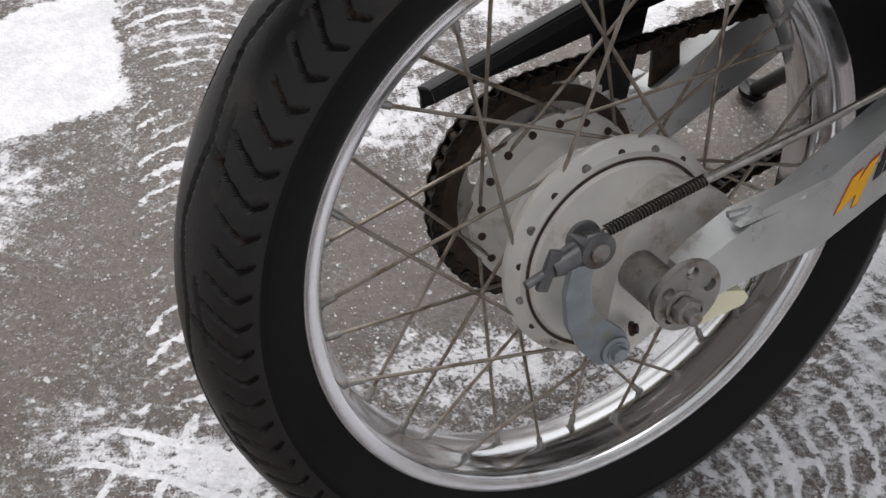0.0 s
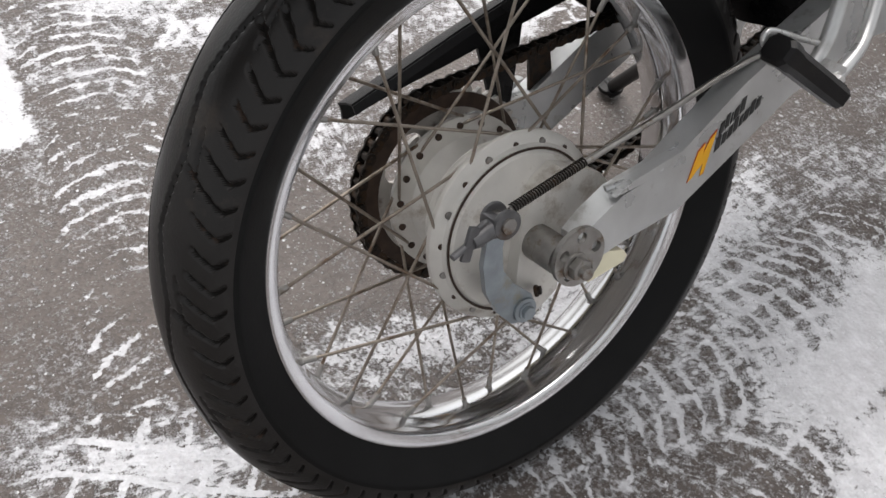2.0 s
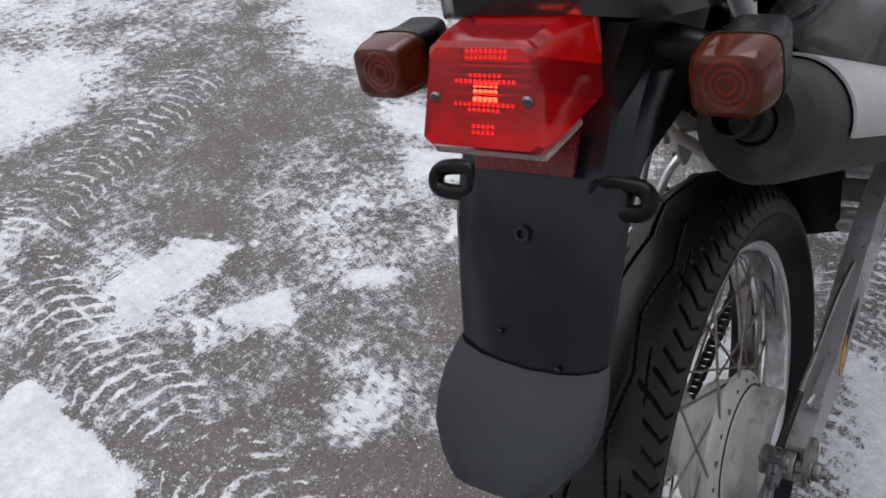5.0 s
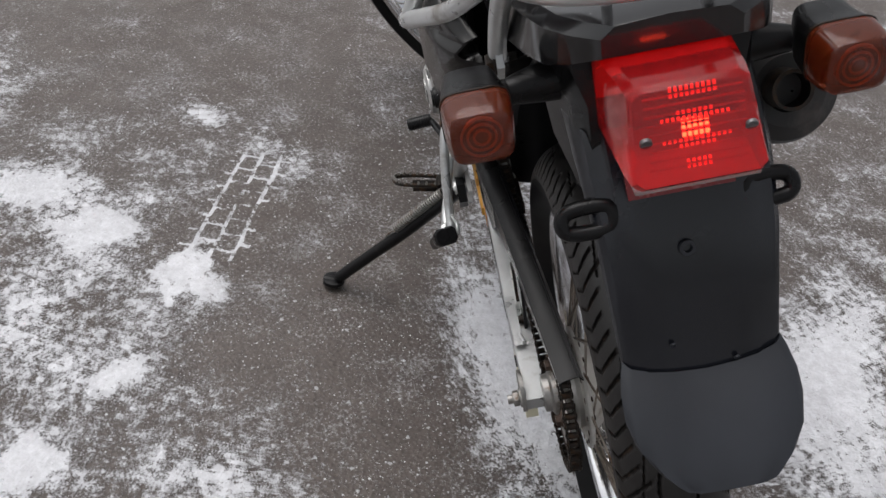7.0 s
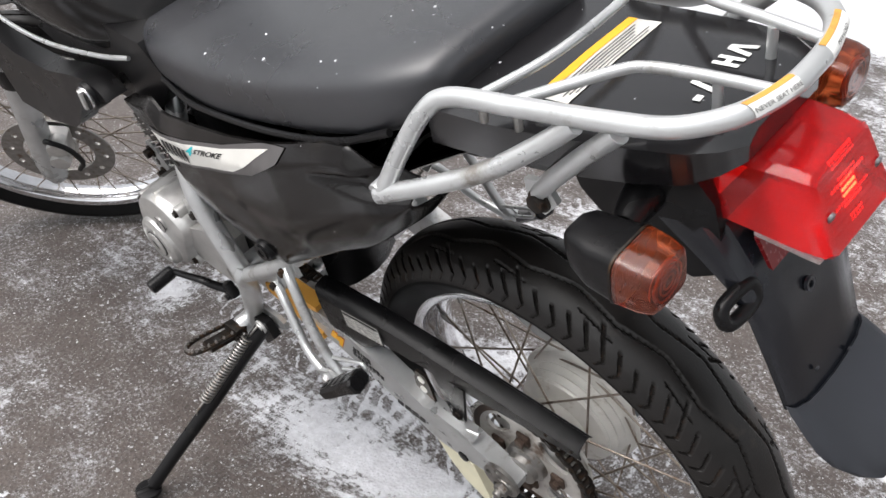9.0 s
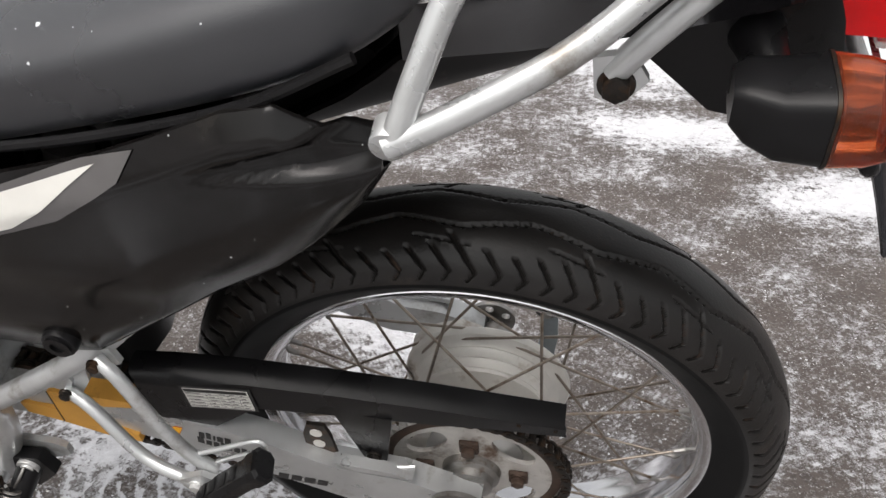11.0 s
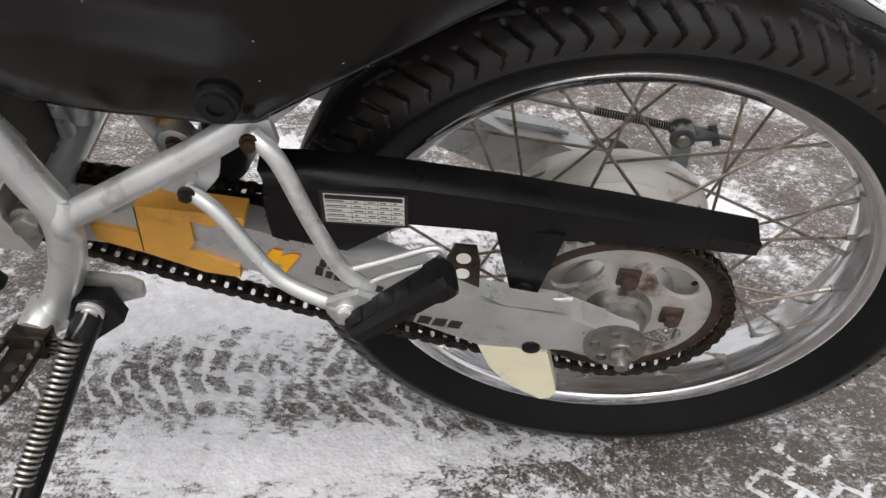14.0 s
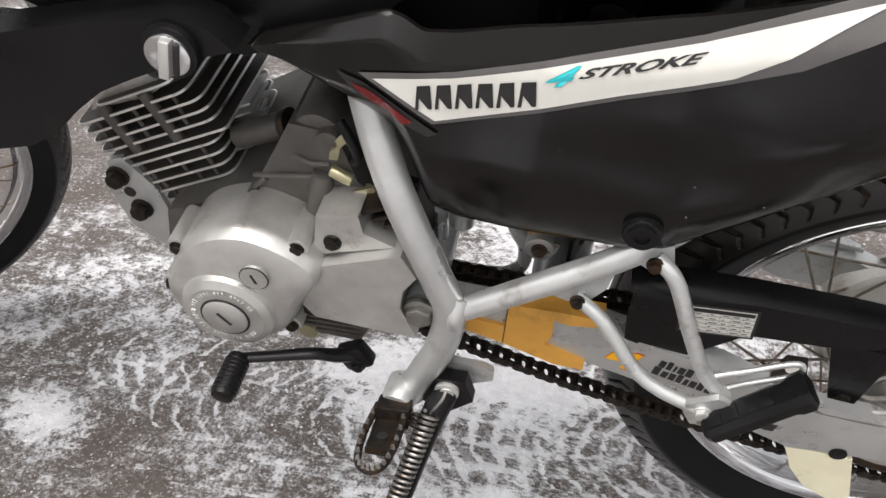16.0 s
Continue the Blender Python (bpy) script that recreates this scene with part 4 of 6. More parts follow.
rows_out.append([(x, guard_y(x) - 0.012, z + 0.003) for x, z in top_edge])
rows_out.append([(x, guard_y(x) - 0.021, z + 0.004) for x, z in top_edge])
rows_out.append([(x, guard_y(x) - 0.025, z - 0.003) for x, z in top_edge])
part("guard_shell", shell(rows_out, (0, -0.003, -0.0012)), BLACK, guard, "", 50)
part("guard_flap", prism([(0.124, 0.126), (0.102, 0.040), (0.092, 0.036), (0.080, 0.042), (0.066, 0.122)], 0.0955, 0.0995, 0.0015), BLACK, guard)
part("flap_bolt", bolt((0.092, 0.1005, 0.050), (0, 1, 0), 0.006), CHAIN, guard)
for x, z in ((-0.052, 0.118), (-0.086, 0.110), (0.30, 0.16)):
    part("rivet", rod((x, guard_y(x) + 0.0005, z), (x, guard_y(x) + 0.0030, z), 0.0022, 12, 0.0006), CHAIN, guard)


def on_guard(u, v, lift=0.0):
    """A place on the label: u from its front, v from its foot, 0 to 1."""
    x = 0.2590 + (0.1935 - 0.2590) * u - 0.001 * (1 - v)
    z = 0.131 + 0.036 * v + (0.002 - 0.004 * u)
    return (x, guard_y(x) + 0.0024 + lift, z)


def label_quad(u0, v0, u1, v1, material, lift, name):
    bm = bmesh.new()
    a = [on_guard(u0, v0, lift), on_guard(u1, v0, lift), on_guard(u1, v1, lift), on_guard(u0, v1, lift)]
    rings(bm, [[Vector(p) for p in a], [Vector(p) + Vector((0, 0.0003, 0)) for p in a]])
    part(name, bm, material, guard)


label_quad(-0.01, -0.02, 1.01, 1.02, INK, 0.0, "label_border")
label_quad(0.035, 0.06, 0.965, 0.94, WHITEDECAL, 0.0004, "data_label")
label_quad(0.05, 0.79, 0.95, 0.92, INK, 0.0008, "label_heading")
for i in range(5):
    label_quad(0.04, 0.10 + i * 0.145, 0.96, 0.108 + i * 0.145, GREYDECAL, 0.0008, "label_rule")
    for j, (a, b) in enumerate(((0.06, 0.30), (0.38, 0.49), (0.54, 0.63), (0.68, 0.79), (0.84, 0.94))):
        label_quad(a, 0.145 + i * 0.145, b - 0.03 * ((i + j) % 3), 0.172 + i * 0.145, GREYDECAL, 0.0008, "label_text_bar")
for u in (0.35, 0.51, 0.655, 0.81):
    label_quad(u, 0.1, u + 0.004, 0.80, GREYDECAL, 0.0009, "label_rule")

# -- frame, rests, stand --
frame_tubes = group_of("frame", bike)
tagged(frame_tubes, "silver painted tubular frame")
for sgn in (1, -1):
    part("upright_tube", tube([(0.545, sgn * 0.082, 0.400), (0.526, sgn * 0.112, 0.345), (0.510, sgn * 0.130, 0.300), (0.493, sgn * 0.140, 0.255), (0.468, sgn * 0.142, 0.185), (0.455, sgn * 0.142, 0.140), (0.464, sgn * 0.142, 0.085), (0.482, sgn * 0.142, 0.040), (0.497, sgn * 0.144, 0.004)], [0.0145, 0.0145, 0.0145, 0.0145, 0.0145, 0.0150, 0.0150, 0.0145, 0.0140], 6, 18), PAINT, frame_tubes)
    part("brace_tube", tube([(0.452, sgn * 0.142, 0.140), (0.385, sgn * 0.142, 0.188), (0.310, sgn * 0.138, 0.242), (0.24, sgn * 0.12, 0.30)], 0.0110, 5, 16), PAINT, frame_tubes)
    part("weld_collar", tube([(0.447, sgn * 0.142, 0.160), (0.449, sgn * 0.150, 0.142), (0.450, sgn * 0.142, 0.122)], 0.010, 4, 10), PAINT, frame_tubes)
    part("gusset_plate", prism([(0.385, 0.188), (0.318, 0.236), (0.325, 0.200), (0.340, 0.178), (0.356, 0.178)], sgn * 0.140 - 0.002, sgn * 0.140 + 0.002, 0.001), PAINT, frame_tubes)
    part("bolt_tab", prism([(0.3737, 0.186), (0.3406, 0.213), (0.3393, 0.2018), (0.345, 0.190), (0.355, 0.186), (0.3627, 0.1889)], sgn * 0.144 - 0.002, sgn * 0.144 + 0.002, 0.001), PAINT, frame_tubes)
    part("lug", prism([(0.318, 0.246), (0.282, 0.262), (0.278, 0.240), (0.296, 0.232)], sgn * 0.142 - 0.003, sgn * 0.142 + 0.003, 0.001), PAINT, frame_tubes)
part("pivot_bolt", joined(bolt((0.483, 0.138, 0.128), (0, 1, 0), 0.0125, 0.010), rod((0.483, 0.134, 0.128), (0.483, 0.139, 0.128), 0.0155, 28, 0.001)), STEEL, frame_tubes)


def rest_bracket(sgn, peg=True):
    """The passenger's foot rest: two bent tubes, a plate, a folded rubber peg and a wire hook."""
    g = group_of("passenger_rest", bike)
    part("front_tube", tube([(0.350, sgn * 0.147, 0.190), (0.338, sgn * 0.150, 0.184), (0.322, sgn * 0.156, 0.1726), (0.2927, sgn * 0.168, 0.1362), (0.270, sgn * 0.175, 0.122), (0.232, sgn * 0.181, 0.110)], 0.0062, 6, 14), PAINT, g)
    part("rear_tube", tube([(0.294, sgn * 0.150, 0.252), (0.276, sgn * 0.158, 0.238), (0.256, sgn * 0.166, 0.190), (0.236, sgn * 0.170, 0.146), (0.2145, sgn * 0.172, 0.123)], 0.0066, 6, 14), PAINT, g)
    part("end_plate", prism([(0.246, 0.120), (0.222, 0.134), (0.207, 0.126), (0.216, 0.106), (0.226, 0.094), (0.238, 0.094), (0.246, 0.108)], sgn * 0.182 - 0.003, sgn * 0.182 + 0.003, 0.001), PAINT, g)
    part("bracket_bolt", bolt((0.347, sgn * 0.152, 0.190), (0, sgn, 0), 0.0052), CHAIN, g)
    part("bracket_bolt", bolt((0.294, sgn * 0.156, 0.250), (0, sgn, 0), 0.0055), CHAIN, g)
    part("peg_bolt", bolt((0.231, sgn * 0.185, 0.113), (0, sgn, 0), 0.0062), SATIN, g)
    a, b = Vector((0.226, sgn * 0.194, 0.102)), Vector((0.156, sgn * 0.180, 0.162))
    ahead = (b - a).normalized()
    m = Matrix.Translation((a + b) / 2) @ ahead.to_track_quat("X", "Z").to_matrix().to_4x4()
    length = (b - a).length
    eight = [(math.copysign(0.0132 if k % 4 in (0, 3) else 0.0085, math.cos(radians(22.5 + 45 * k))), math.copysign(0.0055 if k % 4 in (0, 3) else 0.0100, math.sin(radians(22.5 + 45 * k)))) for k in range(8)]
    rings_ = [[m @ Vector((u * length, w * f, h * f)) for w, h in eight] for u, f in ((-0.50, 0.72), (-0.46, 0.92), (-0.10, 1.0), (0.30, 1.02), (0.36, 1.16), (0.47, 1.18), (0.50, 0.95))]
    peg_ob = part("rubber_peg", bevelled(loft(rings_), 0.0012), BLACK, g, "black rubber foot peg with shallow slots", 30)
    for i in range(4):
        bm = bmesh.new()
        bmesh.ops.create_cube(bm, size=1, matrix=m @ Matrix.Translation((length * (-0.36 + i * 0.165), 0, 0.0096)) @ Matrix.Diagonal((0.0115, 0.0132, 0.0022, 1)))
        part("rib", bevelled(bm, 0.0009), BLACK, peg_ob)
    part("peg_stub", rod(a + Vector((0.004, -sgn * 0.014, -0.006)), a + ahead * 0.02, 0.006, 12, 0.001), BRASS, g)
    part("wire_hook", tube([(0.232, sgn * 0.168, 0.140), (0.205, sgn * 0.166, 0.152), (0.170, sgn * 0.163, 0.168), (0.162, sgn * 0.163, 0.162), (0.170, sgn * 0.164, 0.152), (0.20, sgn * 0.166, 0.137), (0.222, sgn * 0.168, 0.123)], 0.0027, 5, 10), PAINT, g)
    return g


rest_bracket(1)
rest_bracket(-1)


def rider_peg(sgn):
    """A folding steel rest with a serrated edge."""
    g = group_of("rider_foot_rest", bike)
    part("clevis", rod((0.497, sgn * 0.142, 0.016), (0.500, sgn * 0.172, 0.006), 0.0165, 20, 0.003), PAINT, g)
    part("hinge", block((0.500, sgn * 0.178, 0.004), (0.034, 0.022, 0.024), 0.004), CHAIN, g)
    rail = [(0.488, sgn * 0.178, 0.010), (0.487, sgn * 0.222, 0.010), (0.491, sgn * 0.254, 0.010), (0.503, sgn * 0.263, 0.010), (0.515, sgn * 0.254, 0.010), (0.519, sgn * 0.222, 0.010), (0.516, sgn * 0.178, 0.010)]
    part("serrated_loop", tube(rail, 0.0036, 5, 8), CHAIN, g, "worn serrated steel loop")
    part("tread_plate", prism([(0.490, -0.004), (0.515, -0.004), (0.515, 0.003), (0.490, 0.003)], sgn * 0.175, sgn * 0.230, 0.001), CHAIN, g)
    # A black disc painted for the shade in the hole.
    part("plate_hole", rod((0.503, sgn * 0.212, 0.0032), (0.503, sgn * 0.212, 0.0042), 0.0052, 14), INK, g)
    line = smooth_line(rail, 6)
    for i in range(2, len(line) - 2, 2):
        part("tooth", rod(line[i], line[i] + Vector((0, 0, 0.0075)), 0.0032, 5, 0.0, 0.0015), STEEL, g)
    part("peg_spring", coil((0.478, sgn * 0.176, 0.006), (0.478, sgn * 0.19, 0.0), 0.006, 0.0011, 4), CHAIN, g)
    # the rest hangs a little above level
    g.matrix_local = Matrix.Translation((0.503, sgn * 0.174, 0.014)) @ Matrix.Rotation(radians(14 * sgn), 4, "X") @ Matrix.Translation((-0.500, -sgn * 0.178, -0.004))


rider_peg(1)
rider_peg(-1)

stand = group_of("side_stand", bike)
tagged(stand, "black steel side stand with a coil spring")
foot = Vector((0.538, 0.412, -0.1783))
part("stand_plate", prism([(0.470, 0.058), (0.424, 0.056), (0.414, 0.050), (0.414, 0.036), (0.446, 0.020), (0.470, -0.004), (0.494, -0.030), (0.500, 0.020)], 0.128, 0.135, 0.0015), PAINT, stand)
part("pivot_head", prism([(0.468, 0.048), (0.438, 0.050), (0.430, 0.020), (0.462, -0.012), (0.480, 0.010)], 0.138, 0.152, 0.004), BLACK, stand)
part("pivot_pin", joined(rod((0.455, 0.130, 0.034), (0.455, 0.158, 0.034), 0.0072, 18, 0.001), rod((0.455, 0.150, 0.034), (0.455, 0.156, 0.034), 0.012, 20, 0.001)), SATIN, stand)
part("leg", tube([(0.456, 0.147, 0.030), (0.470, 0.180, 0.0), (0.494, 0.258, -0.064), (0.519, 0.342, -0.126), (0.535, 0.400, -0.169)], [0.0135, 0.0125, 0.0115, 0.011, 0.011], 4, 16), BLACK, stand)
part("foot_plate", rod(foot + Vector((0.004, 0.018, 0.006)), foot + Vector((-0.002, -0.012, -0.004)), 0.010, 12, 0.002), BLACK, stand)
part("foot_disc", rod(foot, foot + Vector((0.0, -0.0022, 0.0075)), 0.021, 24, 0.002), BLACK, stand)
part("stand_spring", coil((0.466, 0.174, 0.024), (0.496, 0.272, -0.054), 0.0078, 0.0018, 24), STEEL, stand, "grey coil spring")
part("spring_hook", tube([(0.455, 0.158, 0.040), (0.458, 0.166, 0.034), (0.467, 0.173, 0.021)], 0.0016, 3, 8), STEEL, stand)
part("spring_hook", tube([(0.496, 0.272, -0.054), (0.502, 0.290, -0.069), (0.505, 0.292, -0.082)], 0.0016, 3, 8), STEEL, stand)

lever = group_of("gear_lever", bike)
part("lever_arm", tube([(0.552, 0.140, 0.048), (0.566, 0.150, 0.056), (0.584, 0.160, 0.067), (0.62, 0.168, 0.064), (0.652, 0.174, 0.060)], [0.0085, 0.008, 0.0068, 0.0062, 0.006], 5, 12, flat=0.75), BLACK, lever, "black gear change lever")
part("lever_hub", joined(block((0.549, 0.138, 0.046), (0.030, 0.016, 0.028), 0.004, (0, 30, 0)), bolt((0.545, 0.146, 0.040), (0, 1, 0), 0.006)), BLACK, lever)
toe = part("toe_rubber", rod((0.653, 0.172, 0.060), (0.655, 0.218, 0.056), 0.0112, 20, 0.003), BLACK, lever, "ribbed rubber toe piece")
for i in range(8):
    part("rib", rod((0.6532 + i * 0.0002, 0.178 + i * 0.0046, 0.0596 - i * 0.0004), (0.6533 + i * 0.0002, 0.1803 + i * 0.0046, 0.0594 - i * 0.0004), 0.0122, 18, 0.0006), BLACK, toe)
# -- engine --
engine = group_of("engine", bike)
tagged(engine, "silver air-cooled single-cylinder engine with finned barrel")
part("crankcase", prism([(0.500, 0.060), (0.480, 0.12), (0.500, 0.20), (0.545, 0.235), (0.560, 0.285), (0.600, 0.290), (0.640, 0.215), (0.690, 0.185), (0.735, 0.165), (0.745, 0.11), (0.72, 0.06), (0.66, 0.040), (0.56, 0.035)], -0.10, 0.095, 0.012), DARKCAST, engine, "oxidised dark crankcase")
part("starter_boss", rod((0.578, 0.02, 0.277), (0.578, 0.092, 0.277), 0.023, 24, 0.008), DARKCAST, engine)
cover_out = [(0.712, 0.150), (0.722, 0.120), (0.704, 0.085), (0.655, 0.066), (0.610, 0.086), (0.588, 0.130), (0.568, 0.168), (0.578, 0.190), (0.610, 0.208), (0.640, 0.213), (0.676, 0.200), (0.700, 0.176)]
mid_c = Vector((0.645, 0.135))


def ring_of(outline, scale, y):
    return [Vector((mid_c.x + (x - mid_c.x) * scale, y, mid_c.y + (z - mid_c.y) * scale)) for x, z in outline]


cover_smooth = [(p.x, p.y) for p in smooth_line([Vector((x, z, 0)) for x, z in cover_out], 4, True)]
part("generator_cover", loft([ring_of(cover_smooth, 1.0, 0.090), ring_of(cover_smooth, 1.0, 0.140), ring_of(cover_smooth, 0.985, 0.148), ring_of(cover_smooth, 0.92, 0.156), ring_of(cover_smooth, 0.80, 0.160), ring_of(cover_smooth, 0.3, 0.162)]), CAST, engine, "silver generator cover", 28)
boss = Vector((0.657, 0.0, 0.118))
part("round_boss", lathe([(0.001, 0.155), (0.046, 0.155), (0.043, 0.167), (0.036, 0.171), (0.001, 0.172)], 64, (boss.x, 0, boss.z)), CAST, engine, "", 28)
part("large_plug", lathe([(0.001, 0.170), (0.0215, 0.170), (0.0215, 0.1732), (0.0195, 0.1745), (0.001, 0.1745)], 48, (boss.x, 0, boss.z)), CAST, engine)
part("plug_groove", lathe([(0.0215, 0.1712), (0.0235, 0.1712), (0.0235, 0.1724), (0.0215, 0.1724)], 48, (boss.x, 0, boss.z)), INK, engine)
# The slot is a black bar in place of its shade.
part("plug_slot", block((boss.x, 0.1748, boss.z), (0.003, 0.001, 0.018), 0.0004, (0, 40, 0)), INK, engine)
part("small_plug", lathe([(0.001, 0.155), (0.0125, 0.155), (0.0125, 0.1655), (0.001, 0.1660)], 36, (0.624, 0, 0.170)), CAST, engine)
part("plug_groove", lathe([(0.0118, 0.1640), (0.0135, 0.1640), (0.0135, 0.1650), (0.0118, 0.1650)], 36, (0.624, 0, 0.170)), INK, engine)
# Again a black bar instead of a shaded slot.
part("plug_slot", block((0.624, 0.1662, 0.170), (0.0022, 0.001, 0.011), 0.0003, (0, 20, 0)), INK, engine)
for i in range(44):
    # raised cast marks round the plug, too small to read
    a = radians(-150 + i * 7.0)
    if i % 9 in (0, 5):
        continue
    r = 0.0305
    part("cast_mark", block((boss.x + r * math.cos(a), 0.1716, boss.z + r * math.sin(a)), (0.0016, 0.0012, 0.0030 + 0.0012 * (i % 3)), 0.0003, (0, 90 - math.degrees(a), 0)), SATIN, engine)
for x, z in ((0.702, 0.174), (0.638, 0.205), (0.588, 0.196), (0.718, 0.122), (0.606, 0.088)):
    part("cover_boss", rod((x, 0.10, z), (x, 0.146, z), 0.0098, 18, 0.002), CAST, engine)
    part("cover_bolt", bolt((x, 0.146, z), (0, 1, 0), 0.0055, 0.005), CHAIN, engine)
part("sprocket_cover", prism([(0.585, 0.150), (0.578, 0.172), (0.497, 0.203), (0.484, 0.178), (0.497, 0.158), (0.500, 0.135), (0.486, 0.096), (0.520, 0.098), (0.582, 0.104), (0.596, 0.124)], 0.10, 0.144, 0.009), CAST, engine, "cream-silver sprocket cover")
part("upper_cover", prism([(0.580, 0.176), (0.572, 0.226), (0.535, 0.231), (0.532, 0.212), (0.505, 0.200)], 0.09, 0.132, 0.005), CAST, engine)
part("cover_bolt", bolt((0.560, 0.133, 0.196), (0, 1, 0), 0.0065, 0.005), CHAIN, engine)
part("cover_bolt", bolt((0.588, 0.138, 0.108), (0, 1, 0), 0.0055, 0.005), CHAIN, engine)
for i in range(3):
    part("breather_slot", block((0.525 - i * 0.010, 0.10, 0.232 - i * 0.006), (0.024, 0.05, 0.0035), 0.001, (0, 25, 0)), CHAIN, engine)
part("sump", prism([(0.53, 0.085), (0.61, 0.085), (0.66, 0.07), (0.64, 0.05), (0.55, 0.045)], 0.02, 0.12, 0.004), DARKCAST, engine)
for i in range(5):
    part("sump_rib", block((0.585, 0.121, 0.055 + i * 0.007), (0.075, 0.004, 0.0028), 0.0008), DARKCAST, engine)
part("drain_plug", rod((0.600, 0.10, 0.052), (0.602, 0.124, 0.050), 0.0105, 14, 0.002), BRASS, engine)

part("clutch_housing", rod((0.574, 0.098, 0.243), (0.586, 0.104, 0.182), 0.0095, 20, 0.002, 0.0110), DARKCAST, engine)
part("case_seam", tube([(0.600, 0.094, 0.256), (0.585, 0.098, 0.252), (0.568, 0.096, 0.252)], 0.0024, 4, 8), DARKCAST, engine)
part("case_seam", tube([(0.640, 0.094, 0.226), (0.612, 0.097, 0.232), (0.584, 0.097, 0.236)], 0.0026, 4, 8), DARKCAST, engine)
part("case_seam", tube([(0.646, 0.094, 0.190), (0.640, 0.097, 0.214), (0.628, 0.096, 0.226)], 0.0030, 4, 8), DARKCAST, engine)
part("case_boss", joined(rod((0.640, 0.085, 0.206), (0.640, 0.104, 0.206), 0.0085, 18, 0.002), bolt((0.640, 0.104, 0.206), (0, 1, 0), 0.0045, 0.004)), DARKCAST, engine)
part("case_boss", rod((0.566, 0.085, 0.279), (0.566, 0.101, 0.279), 0.011, 18, 0.003), DARKCAST, engine)

# barrel and head: stacks of fins along the cylinder's forward-leaning axis
AX, FX = Vector((0.436, 0, 0.900)), Vector((-0.900, 0, 0.436))
BASE = Vector((0.736, -0.003, 0.215))


def fin(s, f0, f1, half_y, thick, name, material, round_=0.012, parent=None):
    """A plate across the cylinder at s along its axis, from f0 to f1 fore and aft."""
    m = Matrix((FX, Vector((0, 1, 0)), AX)).transposed().to_4x4()
    m.translation = BASE + AX * s + FX * ((f0 + f1) / 2)
    bm = bmesh.new()
    bmesh.ops.create_cube(bm, size=1, matrix=Matrix.Diagonal((f1 - f0, 2 * half_y, thick, 1)))
    up = [e for e in bm.edges if abs((e.verts[0].co - e.verts[1].co).z) > thick * 0.5]
    bmesh.ops.bevel(bm, geom=up, offset=round_, segments=3, profile=0.5, affect="EDGES")
    bmesh.ops.transform(bm, matrix=m, verts=bm.verts)
    return part(name, bm, material, parent or engine)


def edged_fin(s, f0, f1, half_y, name, round_=0.012):
    """A dull casting with a bright machined edge."""
    ob = fin(s, f0, f1, half_y, 0.0032, name, DARKCAST, round_)
    fin(s + 0.0004, f0 - 0.0008, f1 + 0.0008, half_y + 0.0010, 0.0023, "fin_edge", FINS, round_, ob)


FINS = surface("cast_fins", (0.80, 0.79, 0.78), 0.34, 0.75, vary=0.15, scale=40, dirt=(0.12, 0.11, 0.10), dirt_amount=0.3, bump=0.3)
fin(-0.030, -0.044, 0.034, 0.046, 0.085, "barrel", DARKCAST, 0.03)
fin(0.030, -0.055, 0.048, 0.047, 0.062, "cylinder_head", DARKCAST, 0.02)
for i in range(6):
    edged_fin(-0.0080 - i * 0.0121, -0.0655 + 0.0035 * i, 0.053 - 0.0026 * i, 0.066, "barrel_fin")
edged_fin(0.0025, -0.074, 0.071, 0.067, "head_joint", 0.006)
for i in range(4):
    edged_fin(0.0140 + i * 0.0112, -0.077, 0.066 if i < 3 else 0.058, 0.066, "head_fin")
edged_fin(0.0590, -0.044, 0.050, 0.064, "head_top")
# Two dark bars run along the axis across the head fins.
for f in (-0.036, 0.014):
    m = BASE + AX * 0.030 + FX * f + Vector((0, 0.0625, 0))
    part("dark_fin_bar", rod(m - AX * 0.026, m + AX * 0.028, 0.0062, 12), DARKCAST, engine)
for i in range(5):
    for f in (-0.046 + 0.004 * i, -0.012 + 0.009 * i, 0.030 - 0.002 * i):
        m = BASE + AX * (-0.0080 - (i + 1) * 0.0121) + FX * f + Vector((0, 0.0630, 0))
        part("fin_tie", rod(m, m + AX * 0.0121, 0.0020, 6), DARKCAST, engine)
for i in range(3):
    for f in (-0.060, -0.014, 0.034):
        m = BASE + AX * (0.0140 + i * 0.0112) + FX * (f + 0.003 * i) + Vector((0, 0.0630, 0))
        part("fin_tie", rod(m, m + AX * 0.0112, 0.0020, 6), DARKCAST, engine)
part("rocker_cover", prism([(0.812, 0.238), (0.800, 0.262), (0.784, 0.282), (0.768, 0.290), (0.745, 0.288), (0.728, 0.280), (0.750, 0.262)], -0.05, 0.052, 0.010), CAST, engine, "pale rounded rocker cover")
part("inlet_pipe", rod((0.672, 0.048, 0.228), (0.622, 0.052, 0.251), 0.0125, 22, 0.003), DARKCAST, engine)
part("inlet_clip", rod((0.6225, 0.052, 0.2508), (0.6150, 0.0525, 0.2542), 0.0155, 20, 0.002), CHAIN, engine)
for i in range(8):
    # the narrow rear of the cylinder
    a = Vector((0.664, 0.008, 0.252)).lerp(Vector((0.672, 0.008, 0.182)), i / 7) - FX * 0.018
    part("rear_fin", block(a, (0.040, 0.048, 0.0026), 0.0006, (0, 26, 0)), FINS, engine)
part("engine_mount", prism([(0.804, 0.190), (0.788, 0.196), (0.760, 0.162), (0.742, 0.080), (0.756, 0.070), (0.800, 0.105), (0.812, 0.150)], 0.060, 0.066, 0.0015), PAINT, bike, "grey engine mounting plate")
